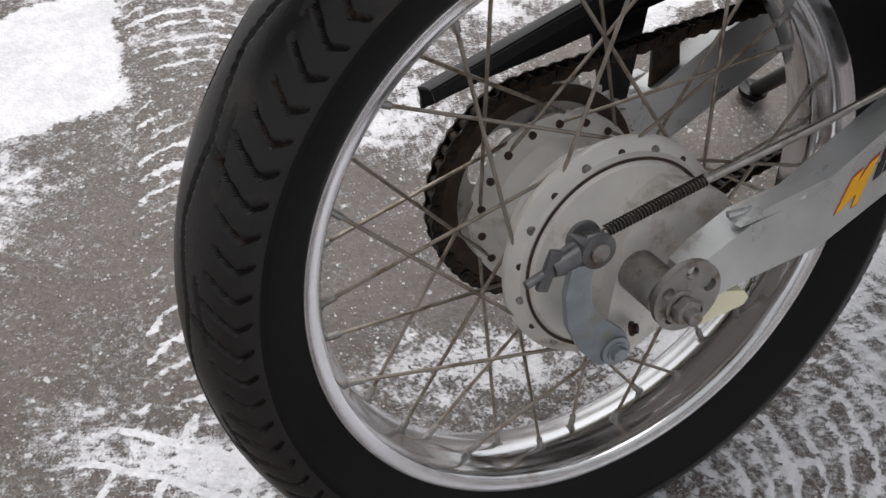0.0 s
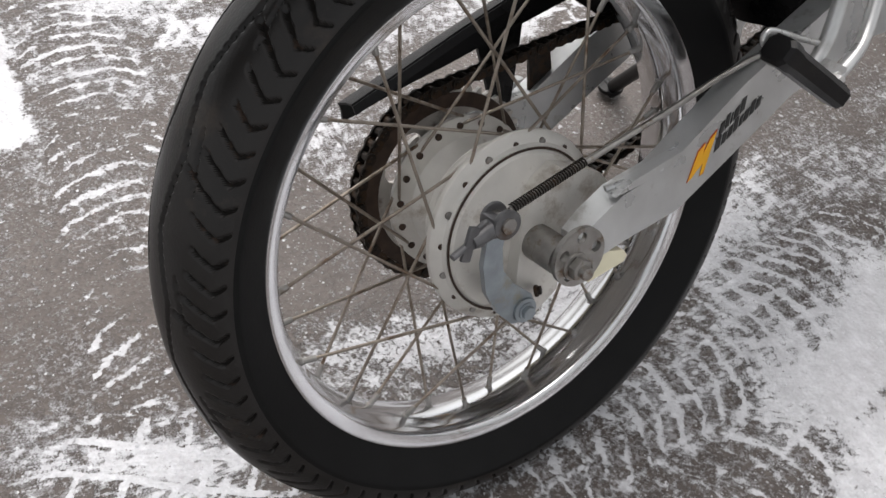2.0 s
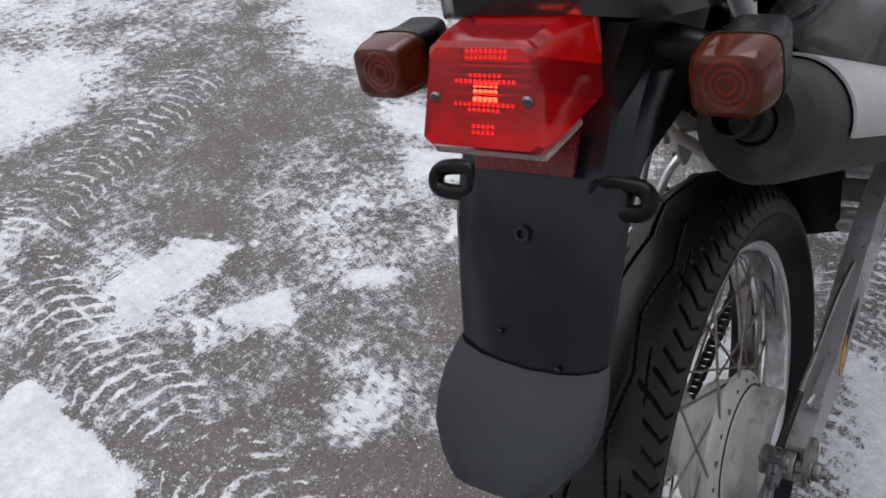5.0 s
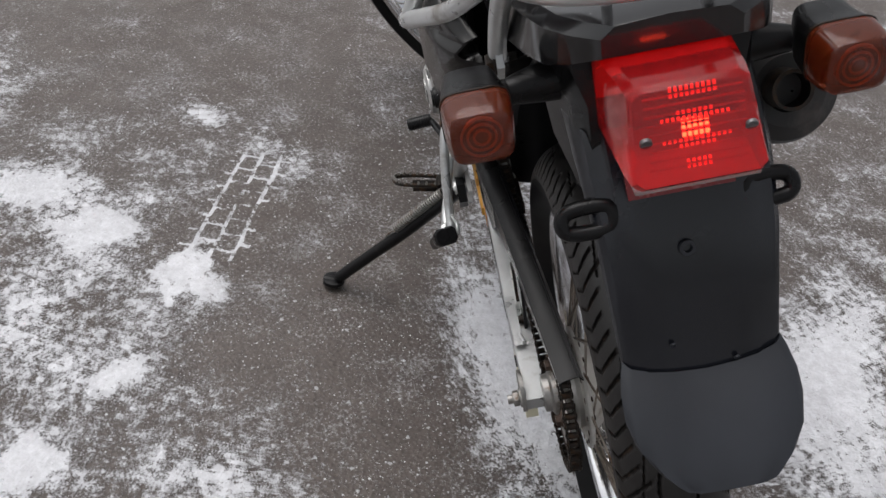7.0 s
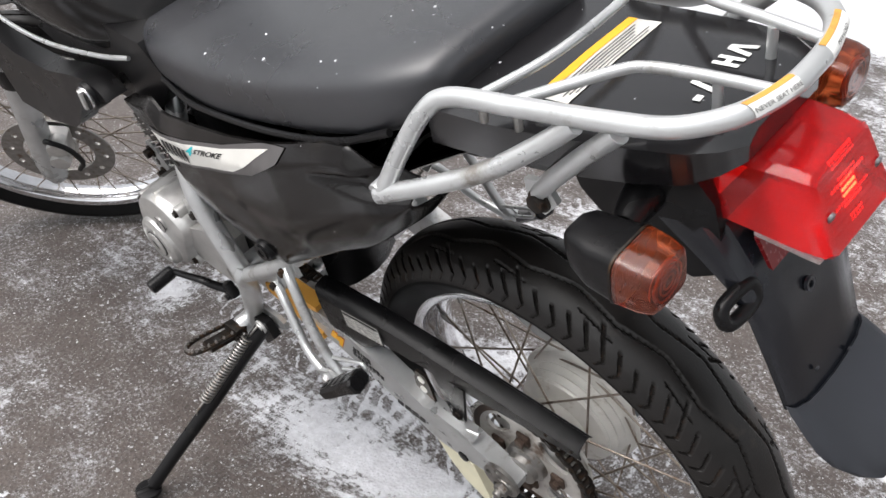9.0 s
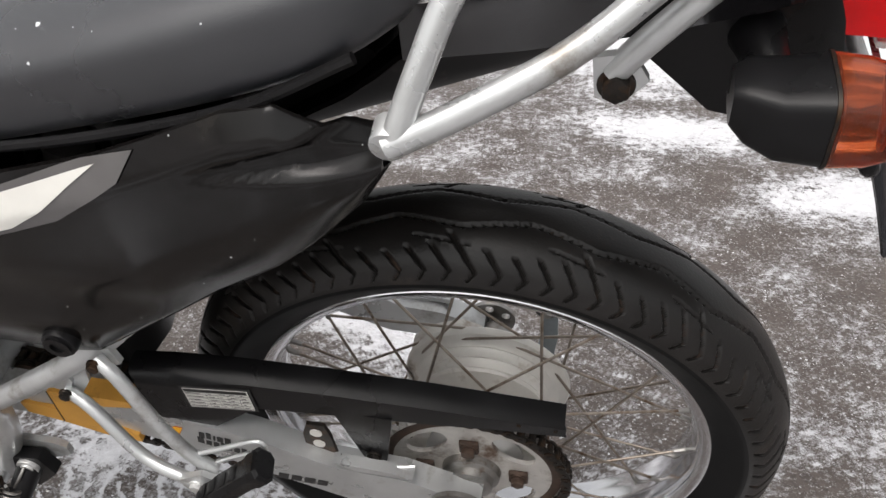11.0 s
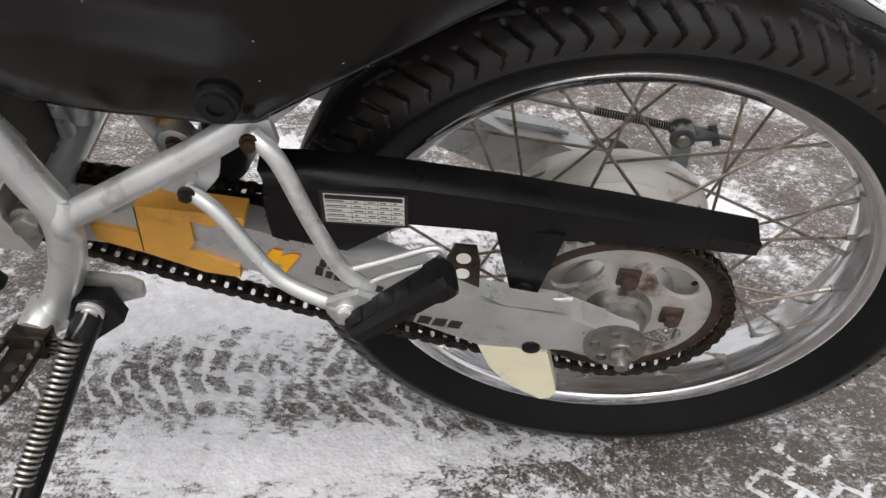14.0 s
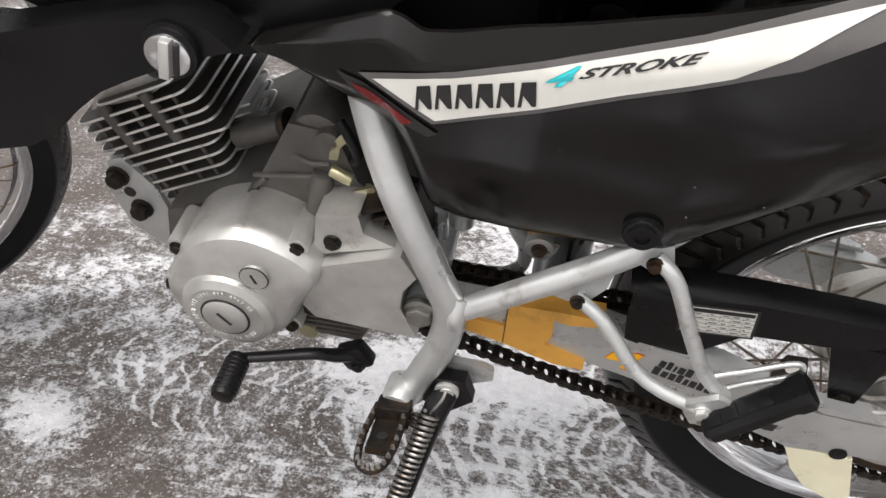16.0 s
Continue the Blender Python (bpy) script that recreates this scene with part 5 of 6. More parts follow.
for x, z, r in ((0.797, 0.172, 0.0115), (0.782, 0.132, 0.0115)):
    part("mount_bolt", bolt((x, 0.066, z), (0, 1, 0), r * 0.8, 0.012), CHAIN, bike)
# Black disc that stands for the dark inside the mounting hole.
part("mount_hole", rod((0.790, 0.0655, 0.152), (0.790, 0.0672, 0.152), 0.006, 16), INK, bike)
part("down_tube", tube([(0.90, 0.0, 0.45), (0.83, 0.0, 0.25), (0.79, 0.0, 0.12), (0.74, 0.0, 0.05)], 0.020, 4, 16), PAINT, frame_tubes)

# carburettor parts between engine and frame
carb = group_of("carburettor", bike)
part("carburettor_body", rod((0.575, -0.03, 0.300), (0.562, 0.035, 0.300), 0.024, 20, 0.004), DARKCAST, carb)
part("lever_plate", prism([(0.5665, 0.262), (0.5633, 0.2778), (0.5524, 0.2915), (0.546, 0.287), (0.556, 0.275), (0.559, 0.262)], 0.098, 0.101, 0.001), BRASS, carb, "yellow zinc throttle plate")
part("cable_nipple", rod((0.566, 0.100, 0.2495), (0.547, 0.103, 0.243), 0.0055, 14, 0.001), BRASS, carb)
part("clutch_arm", prism([(0.556, 0.209), (0.560, 0.222), (0.545, 0.231), (0.5286, 0.2378), (0.5277, 0.2247), (0.543, 0.217)], 0.098, 0.102, 0.001), BRASS, carb)
part("arm_bolt", joined(rod((0.5525, 0.100, 0.2165), (0.5525, 0.104, 0.2165), 0.0085, 20, 0.001), bolt((0.5525, 0.104, 0.2165), (0, 1, 0), 0.0055)), BRASS, carb)
part("arm_pivot", rod((0.5545, 0.085, 0.206), (0.5510, 0.104, 0.202), 0.0088, 18, 0.002), DARKZINC, carb)
part("cable_end", tube([(0.556, 0.095, 0.300), (0.545, 0.100, 0.284), (0.541, 0.100, 0.270), (0.546, 0.100, 0.262)], 0.0050, 5, 10), BLACK, carb)
part("black_hose", tube([(0.545, 0.06, 0.34), (0.535, 0.08, 0.28), (0.53, 0.08, 0.24), (0.50, 0.07, 0.22)], 0.006, 5, 10), BLACK, carb)
part("air_box", block((0.46, 0.0, 0.36), (0.12, 0.18, 0.16), 0.02), BLACK, bike)

# suspension link and shock absorber behind the frame
link = group_of("shock_absorber", bike)
part("shock_body", rod((0.385, 0.0, 0.215), (0.350, 0.0, 0.36), 0.022, 22, 0.003), DARKCAST, link)
part("shock_spring", coil((0.383, 0.0, 0.225), (0.352, 0.0, 0.35), 0.032, 0.005, 7, 8, 18), BLACK, link)
plate_ring = [(0.4853, 0.175), (0.4837, 0.1021), (0.4703, 0.0967), (0.430, 0.0945), (0.4097, 0.099), (0.3958, 0.1158), (0.3956, 0.1419), (0.403, 0.158), (0.410, 0.175)]
part("link_loop", tube([(x - 0.004 if x > 0.45 else x + 0.006, 0.05, z) for x, z in plate_ring], 0.0068, 4, 10, flat=1.3), PAINT, link, "silver link plate round an open window")
part("link_eye", joined(rod((0.387, 0.045, 0.150), (0.387, 0.062, 0.150), 0.014, 24, 0.002), prism([(0.400, 0.162), (0.3686, 0.154), (0.372, 0.142), (0.3845, 0.129), (0.400, 0.136)], 0.048, 0.056, 0.003)), PAINT, link)
part("link_bolt", bolt((0.387, 0.062, 0.150), (0, 1, 0), 0.0062), RUSTY, link)
part("orange_bush", rod((0.395, 0.040, 0.158), (0.395, 0.046, 0.158), 0.016, 20, 0.001), ORANGE, link)
part("link_post", tube([(0.462, 0.05, 0.16), (0.455, 0.05, 0.24), (0.45, 0.05, 0.30)], 0.012, 3, 14), PAINT, link)

# -- bodywork --
PANEL_X = [0.606, 0.580, 0.550, 0.520, 0.500, 0.488, 0.474, 0.450, 0.410, 0.364, 0.320, 0.290, 0.250, 0.210, 0.160, 0.110, 0.080, 0.060, 0.040, 0.022]
PANEL_TOP = [0.388, 0.400, 0.411, 0.424, 0.432, 0.430, 0.422, 0.426, 0.438, 0.448, 0.459, 0.466, 0.477, 0.488, 0.506, 0.526, 0.530, 0.517, 0.505, 0.494]
PANEL_LOW = [0.384, 0.371, 0.352, 0.340, 0.330, 0.300, 0.258, 0.251, 0.251, 0.253, 0.253, 0.258, 0.287, 0.315, 0.350, 0.380, 0.404, 0.423, 0.440, 0.466]


def interp(x, xs, ys):
    return float(np.interp(-x, [-v for v in xs], ys))


def panel_y(x, z):
    """How far the left side panel stands out."""
    f = float(np.interp(x, [0.04, 0.10, 0.20, 0.30, 0.39, 0.48, 0.61], [0.150, 0.158, 0.165, 0.166, 0.162, 0.152, 0.131]))
    top, low = interp(x, PANEL_X, PANEL_TOP), interp(x, PANEL_X, PANEL_LOW)
    v = min(1.0, max(0.0, (z - low) / max(0.01, top - low)))
    f -= 0.034 * max(0.0, 0.45 - v) ** 1.6 * 2.2
    f -= 0.012 * max(0.0, v - 0.86) / 0.14
    # a drop-shaped hollow that opens towards the tail, and a shallow one above the lower edge
    u = (0.145 - x) / 0.105
    if 0 < u:
        s = abs(z - (0.484 + 0.014 * min(u, 1.2))) / (0.003 + 0.015 * min(u, 1.2))
        f -= 0.011 * min(1.0, u * 1.5) * max(0.0, min(1.0, (1 - s) * 2.2))
    f -= 0.006 * math.exp(-((x - 0.30) / 0.09) ** 2 - ((z - 0.345) / 0.03) ** 2)
    # the tail of the panel draws in
    f -= 0.016 * max(0.0, (0.070 - x) / 0.050) ** 2
    return f


panel_rows = []
PANEL_SPAN = [0.606 + (0.022 - 0.606) * j / 130 for j in range(131)]
for back, down in ((0.060, -0.004), (0.042, 0.003), (0.024, 0.0055), (0.010, 0.004)):
    # the lower edge rolls in under the panel
    panel_rows.append([(x, panel_y(x, interp(x, PANEL_X, PANEL_LOW)) - back * min(1.0, (0.62 - x) * 8), interp(x, PANEL_X, PANEL_LOW) - down) for x in PANEL_SPAN])
for i in range(40):
    v = i / 39
    panel_rows.append([])
    for x in PANEL_SPAN:
        z = interp(x, PANEL_X, PANEL_LOW) + v * (interp(x, PANEL_X, PANEL_TOP) - interp(x, PANEL_X, PANEL_LOW))
        panel_rows[-1].append((x, panel_y(x, z), z))
side_panel = part("side_panel", shell(panel_rows, (0, -0.004, 0)), GLOSS, bike, "gloss black side panel with pale stripe", 50)
part("side_panel", thickened(sheet([[(x, -0.66 * y, z) for x, y, z in row] for row in panel_rows]), 0.004), GLOSS, bike, "gloss black side panel", 50)
part("panel_screw", joined(rod((0.309, 0.140, 0.2845), (0.309, 0.1630, 0.2845), 0.0150, 28, 0.004), lathe([(0.006, 0.162), (0.0115, 0.162), (0.0115, 0.1650), (0.006, 0.1650)], 24, (0.309, 0, 0.2845))), BLACK, bike)


def on_panel(outline, material, name, lift, parent=None, n=1):
    """A decal that follows the panel: the outline is cut fine enough to bend with it."""
    bm = bmesh.new()
    f = bm.faces.new([bm.verts.new((x, 0, z)) for x, z in outline])
    for _ in range(n):
        bmesh.ops.triangulate(bm, faces=bm.faces)
        long_ = [e for e in bm.edges if e.calc_length() > 0.011]
        if long_:
            bmesh.ops.subdivide_edges(bm, edges=long_, cuts=1)
    bmesh.ops.triangulate(bm, faces=bm.faces)
    for v in bm.verts:
        v.co.y = panel_y(v.co.x, v.co.z) + lift
    return part(name, bm, material, parent or side_panel, "", 80)


on_panel([(0.520, 0.388), (0.45, 0.404), (0.393, 0.423), (0.298, 0.455), (0.21, 0.490), (0.172, 0.499), (0.186, 0.478), (0.24, 0.442), (0.277, 0.428), (0.341, 0.405), (0.396, 0.383), (0.466, 0.357)], GREYDECAL, "grey_stripe", 0.0014, n=6)
on_panel([(0.509, 0.386), (0.451, 0.400), (0.393, 0.419), (0.298, 0.451), (0.200, 0.488), (0.224, 0.470), (0.249, 0.450), (0.277, 0.432), (0.341, 0.409), (0.396, 0.387), (0.464, 0.361)], WHITEDECAL, "pale_stripe", 0.0022, n=6)
# six plain blocks stand for the maker's name
for i in range(6):
    x0 = 0.478 - i * 0.0143
    z0 = 0.3680 + i * 0.0038
    q = [(x0, z0), (x0 - 0.0026, z0 + 0.0008), (x0 - 0.0032, z0 + 0.0105), (x0 - 0.0075, z0 + 0.0118), (x0 - 0.0096, z0 + 0.0028), (x0 - 0.0124, z0 + 0.0036), (x0 - 0.0112, z0 + 0.0232), (x0 - 0.0018, z0 + 0.0206)]
    on_panel(q, INK, "name_block", 0.0030)


def lettering(text, size, shear=0.0, bold=0.0):
    """The outlines of a word in the built-in font, as a bmesh in x and y, from the origin."""
    cu = bpy.data.curves.new("word", "FONT")
    cu.body, cu.size, cu.shear, cu.offset = text, size, shear, bold
    ob = bpy.data.objects.new("word", cu)
    scene.collection.objects.link(ob)
    me = bpy.data.meshes.new_from_object(ob)
    bm = bmesh.new()
    bm.from_mesh(me)
    bpy.data.objects.remove(ob)
    bpy.data.curves.remove(cu)
    bpy.data.meshes.remove(me)
    return bm


def panel_word(text, x0, z0, size, slope, stretch, material, name, shear=0.35):
    bm = lettering(text, size, shear, 0.03 * size)
    for v in bm.verts:
        u, w = v.co.x * stretch, v.co.y
        x, z = x0 - u, z0 + w + slope * u
        v.co = (x, panel_y(x, z) + 0.0031, z)
    part(name, bm, material, side_panel, "", 80)


panel_word("4", 0.392, 0.4065, 0.018, 0.27, 1.7, TEAL, "numeral", 0.5)
panel_word("STROKE", 0.370, 0.4170, 0.0082, 0.32, 2.3, INK, "lettering", 0.5)
# The recess is drawn as a flat black decal.
on_panel([(0.536, 0.386), (0.516, 0.381), (0.462, 0.349), (0.470, 0.345), (0.520, 0.366)], INK, "panel_recess", 0.0018, n=2)
on_panel([(0.526, 0.379), (0.512, 0.376), (0.480, 0.356), (0.488, 0.352), (0.514, 0.366)], REDREFLECT, "red_flash", 0.0030, n=2)

seat_rows = []
for x, z_low, z_top, w in ((0.585, 0.440, 0.488, 0.084), (0.52, 0.436, 0.502, 0.106), (0.44, 0.440, 0.520, 0.122), (0.34, 0.450, 0.535, 0.134), (0.22, 0.482, 0.562, 0.140), (0.12, 0.508, 0.592, 0.138), (0.05, 0.532, 0.612, 0.130), (0.005, 0.556, 0.618, 0.108), (-0.012, 0.572, 0.608, 0.085)):
    ring = []
    for a in range(48):
        t = a * math.tau / 48
        c, s = math.cos(t), math.sin(t)
        yy = w * math.copysign(abs(c) ** 0.42, c)
        h = (z_top - z_low) / 2
        zz = (z_top + z_low) / 2 + h * math.copysign(abs(s) ** 0.55, s)
        ring.append((x, yy, zz))
    seat_rows.append(ring)
fine_rows = []
for col in zip(*seat_rows):
    fine_rows.append(smooth_line(col, 5))
seat = part("seat", loft(list(zip(*fine_rows))), SEATHIDE, bike, "long black vinyl seat speckled with snow", 60)
part("seat_piping", tube([(0.49, 0.112, 0.448), (0.40, 0.130, 0.456), (0.30, 0.139, 0.476), (0.20, 0.142, 0.498), (0.10, 0.139, 0.526), (0.03, 0.128, 0.556)], 0.004, 6, 8), BLACK, bike)
part("seat_piping", mirrored(tube([(0.49, 0.112, 0.448), (0.40, 0.130, 0.456), (0.30, 0.139, 0.476), (0.20, 0.142, 0.498), (0.10, 0.139, 0.526), (0.03, 0.128, 0.556)], 0.004, 6, 8)), BLACK, bike)

# tank with its wings
tank_rows = []
for x, z_low, z_top, w in ((0.555, 0.450, 0.50, 0.075), (0.60, 0.425, 0.55, 0.112), (0.66, 0.415, 0.62, 0.140), (0.78, 0.42, 0.66, 0.150), (0.90, 0.44, 0.67, 0.140), (1.0, 0.50, 0.66, 0.100)):
    tank_rows.append([(x, w * math.copysign(abs(math.cos(a * math.tau / 28)) ** 0.7, math.cos(a * math.tau / 28)), (z_top + z_low) / 2 + (z_top - z_low) / 2 * math.copysign(abs(math.sin(a * math.tau / 28)) ** 0.8, math.sin(a * math.tau / 28))) for a in range(28)])
part("tank", loft(list(zip(*[smooth_line(c, 5) for c in zip(*tank_rows)]))), GLOSS, bike, "gloss black fuel tank", 60)
wing = [(1.02, 0.250), (0.90, 0.256), (0.834, 0.271), (0.800, 0.280), (0.772, 0.298), (0.745, 0.325), (0.720, 0.346), (0.690, 0.362), (0.640, 0.386), (0.606, 0.396), (0.622, 0.412), (0.650, 0.418), (0.700, 0.410), (0.79, 0.388), (0.90, 0.385), (1.04, 0.42)]
for sgn in (1, -1):
    part("tank_wing", prism(wing, sgn * 0.120, sgn * 0.153, 0.007), BLACK, bike, "dull black tank wing")
    part("tank_stripe", tube([(1.0, sgn * 0.150, 0.475), (0.86, sgn * 0.151, 0.452), (0.74, sgn * 0.146, 0.446), (0.62, sgn * 0.130, 0.452), (0.56, sgn * 0.116, 0.458)], 0.0035, 5, 8), PAINT, bike)
part("tank_base", prism([(0.48, 0.44), (0.54, 0.385), (0.62, 0.365), (0.74, 0.37), (0.86, 0.42), (0.70, 0.50), (0.52, 0.49)], -0.112, 0.112, 0.02), BLACK, bike)
tap = group_of("fuel_tap", bike)
part("tap_ring", rod((0.652, 0.135, 0.393), (0.652, 0.160, 0.393), 0.0215, 32, 0.003), BLACK, tap)
part("tap_dial", rod((0.652, 0.155, 0.393), (0.652, 0.1625, 0.393), 0.0170, 32, 0.001), CHROME, tap, "slotted chrome dial")
part("tap_grip", block((0.652, 0.1650, 0.393), (0.008, 0.008, 0.032), 0.0015, (0, -12, 0)), SATIN, tap)
# A black bar painted as the shade beside the grip.
part("tap_shadow_slot", block((0.645, 0.1640, 0.391), (0.0035, 0.003, 0.028), 0.0005, (0, -12, 0)), INK, tap)

# -- tail --
tail = group_of("tail_cover", bike)
tail_sections = []
for x, w, z_top, z_low in ((0.01, 0.100, 0.580, 0.535), (-0.06, 0.101, 0.590, 0.546), (-0.13, 0.096, 0.600, 0.557), (-0.19, 0.088, 0.609, 0.569), (-0.225, 0.080, 0.613, 0.577), (-0.246, 0.066, 0.614, 0.585), (-0.257, 0.048, 0.612, 0.590)):
    tail_sections.append([(x, w, z_low), (x, w, z_top - 0.008), (x, w - 0.010, z_top), (x, 0.0, z_top + 0.002), (x, -w + 0.010, z_top), (x, -w, z_top - 0.008), (x, -w, z_low), (x, 0, z_low)])
tail_top = part("cover", loft(tail_sections), TAILPLASTIC, tail, "gloss black tail cover with white lettering blocks", 30)
def on_cover(x, y, lift):
    """A place on the top of the tail cover."""
    z = float(np.interp(-x, (-0.01, 0.06, 0.13, 0.19, 0.225, 0.246, 0.257), (0.580, 0.590, 0.600, 0.609, 0.613, 0.614, 0.612)))
    return Vector((x, y, z + 0.002 * (1 - abs(y) / 0.09) + lift))


def cover_patch(name, corners, material, lift):
    """A thin printed patch laid on the cover: corners as x and y."""
    low, high = [on_cover(x, y, lift) for x, y in corners], [on_cover(x, y, lift + 0.0004) for x, y in corners]
    part(name, loft([low, high]), material, tail_top)


def cover_box(name, x0, x1, y0, y1, material, lift, skew=0.0):
    cover_patch(name, [(x0, y0), (x1, y0 + skew), (x1, y1 + skew), (x0, y1)], material, lift)


for y0, y1 in ((0.066, 0.0), (0.0, -0.060)):
    cover_box("warning_sticker", -0.084, -0.117, y0, y1, WHITEDECAL, 0.0006)
    cover_box("sticker_band", -0.0845, -0.0935, y0, y1, YELLOW, 0.0012)
for i in range(6):
    cover_box("sticker_text_bar", -0.0970 - i * 0.0034, -0.0981 - i * 0.0034, 0.060 - 0.004 * (i % 3), 0.0, GREYDECAL, 0.0012)
    cover_box("sticker_text_bar", -0.0970 - i * 0.0034, -0.0981 - i * 0.0034, 0.0, -0.050 + 0.005 * (i % 4), GREYDECAL, 0.0012)
# the worn white name on the cover: plain blocks, some half rubbed away
for yc, shape in ((0.030, 0), (0.013, 1), (-0.020, 2), (-0.037, 1)):
    if shape == 0:
        cover_box("name_block", -0.203, -0.209, yc + 0.003, yc - 0.004, WHITEINK, 0.0006)
    elif shape == 1:
        cover_box("name_block", -0.190, -0.211, yc + 0.0015, yc - 0.0030, WHITEINK, 0.0006, 0.0055)
        cover_box("name_block", -0.190, -0.211, yc - 0.0005, yc - 0.0050, WHITEINK, 0.0006, -0.0045)
    else:
        cover_box("name_block", -0.190, -0.211, yc + 0.0065, yc + 0.0025, WHITEINK, 0.0006)
        cover_box("name_block", -0.190, -0.211, yc - 0.0025, yc - 0.0065, WHITEINK, 0.0006)
        cover_box("name_block", -0.198, -0.203, yc + 0.0025, yc - 0.0025, WHITEINK, 0.0006)

RZ = 0.641
rack = group_of("luggage_rack", bike)
tagged(rack, "worn silver tubular luggage rack with warning stickers")
half_rail = [(0.000, 0.172, 0.535), (-0.014, 0.156, 0.570), (-0.030, 0.136, 0.604), (-0.050, 0.123, 0.6185), (-0.11, 0.113, 0.6245), (-0.18, 0.102, 0.6310), (-0.225, 0.091, 0.6355), (-0.254, 0.066, 0.6390), (-0.268, 0.032, 0.6405)]
rail = part("outer_rail", tube(half_rail + [(-0.271, 0, RZ)] + [(x, -y, z) for x, y, z in half_rail[::-1]], 0.0080, 7, 18), PAINT, rack)
part("front_bar", tube([(-0.070, 0.117, 0.620), (-0.092, 0.06, 0.626), (-0.097, 0, 0.627), (-0.092, -0.06, 0.626), (-0.070, -0.117, 0.620)], 0.0042, 6, 12), PAINT, rack)
for sgn in (1, -1):
    part("inner_bar", tube([(-0.100, sgn * 0.111, 0.623), (-0.128, sgn * 0.084, 0.630), (-0.158, sgn * 0.056, 0.637), (-0.176, sgn * 0.047, 0.640), (-0.215, sgn * 0.040, 0.642), (-0.265, sgn * 0.033, 0.642)], 0.0045, 6, 12), PAINT, rack)
    part("lower_tube", tube([(0.004, sgn * 0.174, 0.533), (-0.04, sgn * 0.160, 0.551), (-0.09, sgn * 0.139, 0.573), (-0.130, sgn * 0.118, 0.600), (-0.156, sgn * 0.106, 0.622)], 0.0082, 6, 16), PAINT, rack)
    part("rear_stay", tube([(-0.112, sgn * 0.104, 0.536), (-0.126, sgn * 0.104, 0.555), (-0.158, sgn * 0.103, 0.591), (-0.190, sgn * 0.101, 0.624)], 0.0080, 6, 16), PAINT, rack)
    part("stay_foot", prism([(-0.100, 0.548), (-0.122, 0.552), (-0.132, 0.534), (-0.118, 0.517), (-0.102, 0.522)], sgn * 0.104 - 0.003, sgn * 0.104 + 0.003, 0.001), PAINT, rack)
    part("stay_bolt", bolt((-0.114, sgn * 0.107, 0.531), (0, sgn, 0), 0.0088), CHAIN, rack)
    part("rack_post", rod((-0.225, sgn * 0.036, 0.610), (-0.225, sgn * 0.036, 0.640), 0.004, 10), PAINT, rack)
    part("rack_foot", joined(rod((0.003, sgn * 0.158, 0.536), (0.003, sgn * 0.176, 0.534), 0.0105, 18, 0.002)), PAINT, rack)
    for xx, yy in ((-0.078, 0.117), (-0.108, 0.112)):
        part("rack_nut", rod((xx, sgn * yy, 0.602), (xx, sgn * yy, 0.616), 0.0036, 8, 0.0006), STEEL, rack)


def rail_sticker(y0, y1, words):
    """A cream sticker wrapped on the rear rail, with an orange edge and its words."""
    mid, span = (y0 + y1) / 2, abs(y1 - y0)
    def wrap(a0, a1, radius):
        rows = []
        for i in range(7):
            yy = mid + (i / 6 - 0.5) * span
            rows.append([(-0.2710 + 3.2 * yy * yy - radius * math.cos(radians(a0 + (a1 - a0) * j / 6)), yy, RZ - 0.4 * yy * yy + radius * math.sin(radians(a0 + (a1 - a0) * j / 6))) for j in range(7)])
        return thickened(sheet(rows), 0.0003)
    part("rail_sticker", wrap(2, 76, 0.0085), WHITEINK, rail)
    part("sticker_edge", wrap(78, 112, 0.0085), ORANGE, rail)
    bm = lettering(words, 0.0048, 0.0)
    wide = max(v.co.x for v in bm.verts)
    for v in bm.verts:
        u, w = v.co.x, v.co.y
        y = mid - (u - wide / 2)
        q = radians(26) + w / 0.0089
        v.co = (-0.2710 + 3.2 * y * y - 0.0091 * math.cos(q), y, RZ - 0.4 * y * y + 0.0091 * math.sin(q))
    part("sticker_words", bm, INK, rail, "", 80)


rail_sticker(0.062, 0.022, "NEVER SEAT HERE")
rail_sticker(-0.016, -0.062, "MAX LOAD")

lamp = group_of("tail_lamp", bike)
tagged(lamp, "lit red tail lamp with two screws")


def lens_ring(x_low, w_low, z_low, z_top, x_top, w_top):
    a = []
    for k in range(32):
        t = (k + 0.5) * math.tau / 32
        c, s = math.cos(t), math.sin(t)
        v = 0.5 + 0.5 * math.copysign(min(1, abs(s) * 1.35), s)
        yy = (w_low + (w_top - w_low) * v) * math.copysign(min(1, abs(c) * 1.35), c)
        a.append((x_low + (x_top - x_low) * v, yy + 0.003 * v, z_low + (z_top - z_low) * v))
    return a


part("red_lens", loft([lens_ring(-0.232, 0.050, 0.527, 0.589, -0.232, 0.047), lens_ring(-0.302, 0.0475, 0.521, 0.589, -0.283, 0.0415), lens_ring(-0.3195, 0.0465, 0.522, 0.587, -0.297, 0.0395), lens_ring(-0.3235, 0.0440, 0.526, 0.584, -0.301, 0.0370)]), REDLENS, lamp, "red ribbed lens", 25)
part("plate_light_window", block((-0.288, 0, 0.5185), (0.052, 0.086, 0.005), 0.0015, (0, -3, 0)), CLEARLENS, lamp, "pale clear window along the lens's lower edge")
# Flat red backing, added to brighten the lens from within.
part("lens_backing", block((-0.233, 0, 0.558), (0.006, 0.094, 0.058), 0.002), surface("red_backing", (0.75, 0.06, 0.05), 0.35, vary=0.1), lamp)
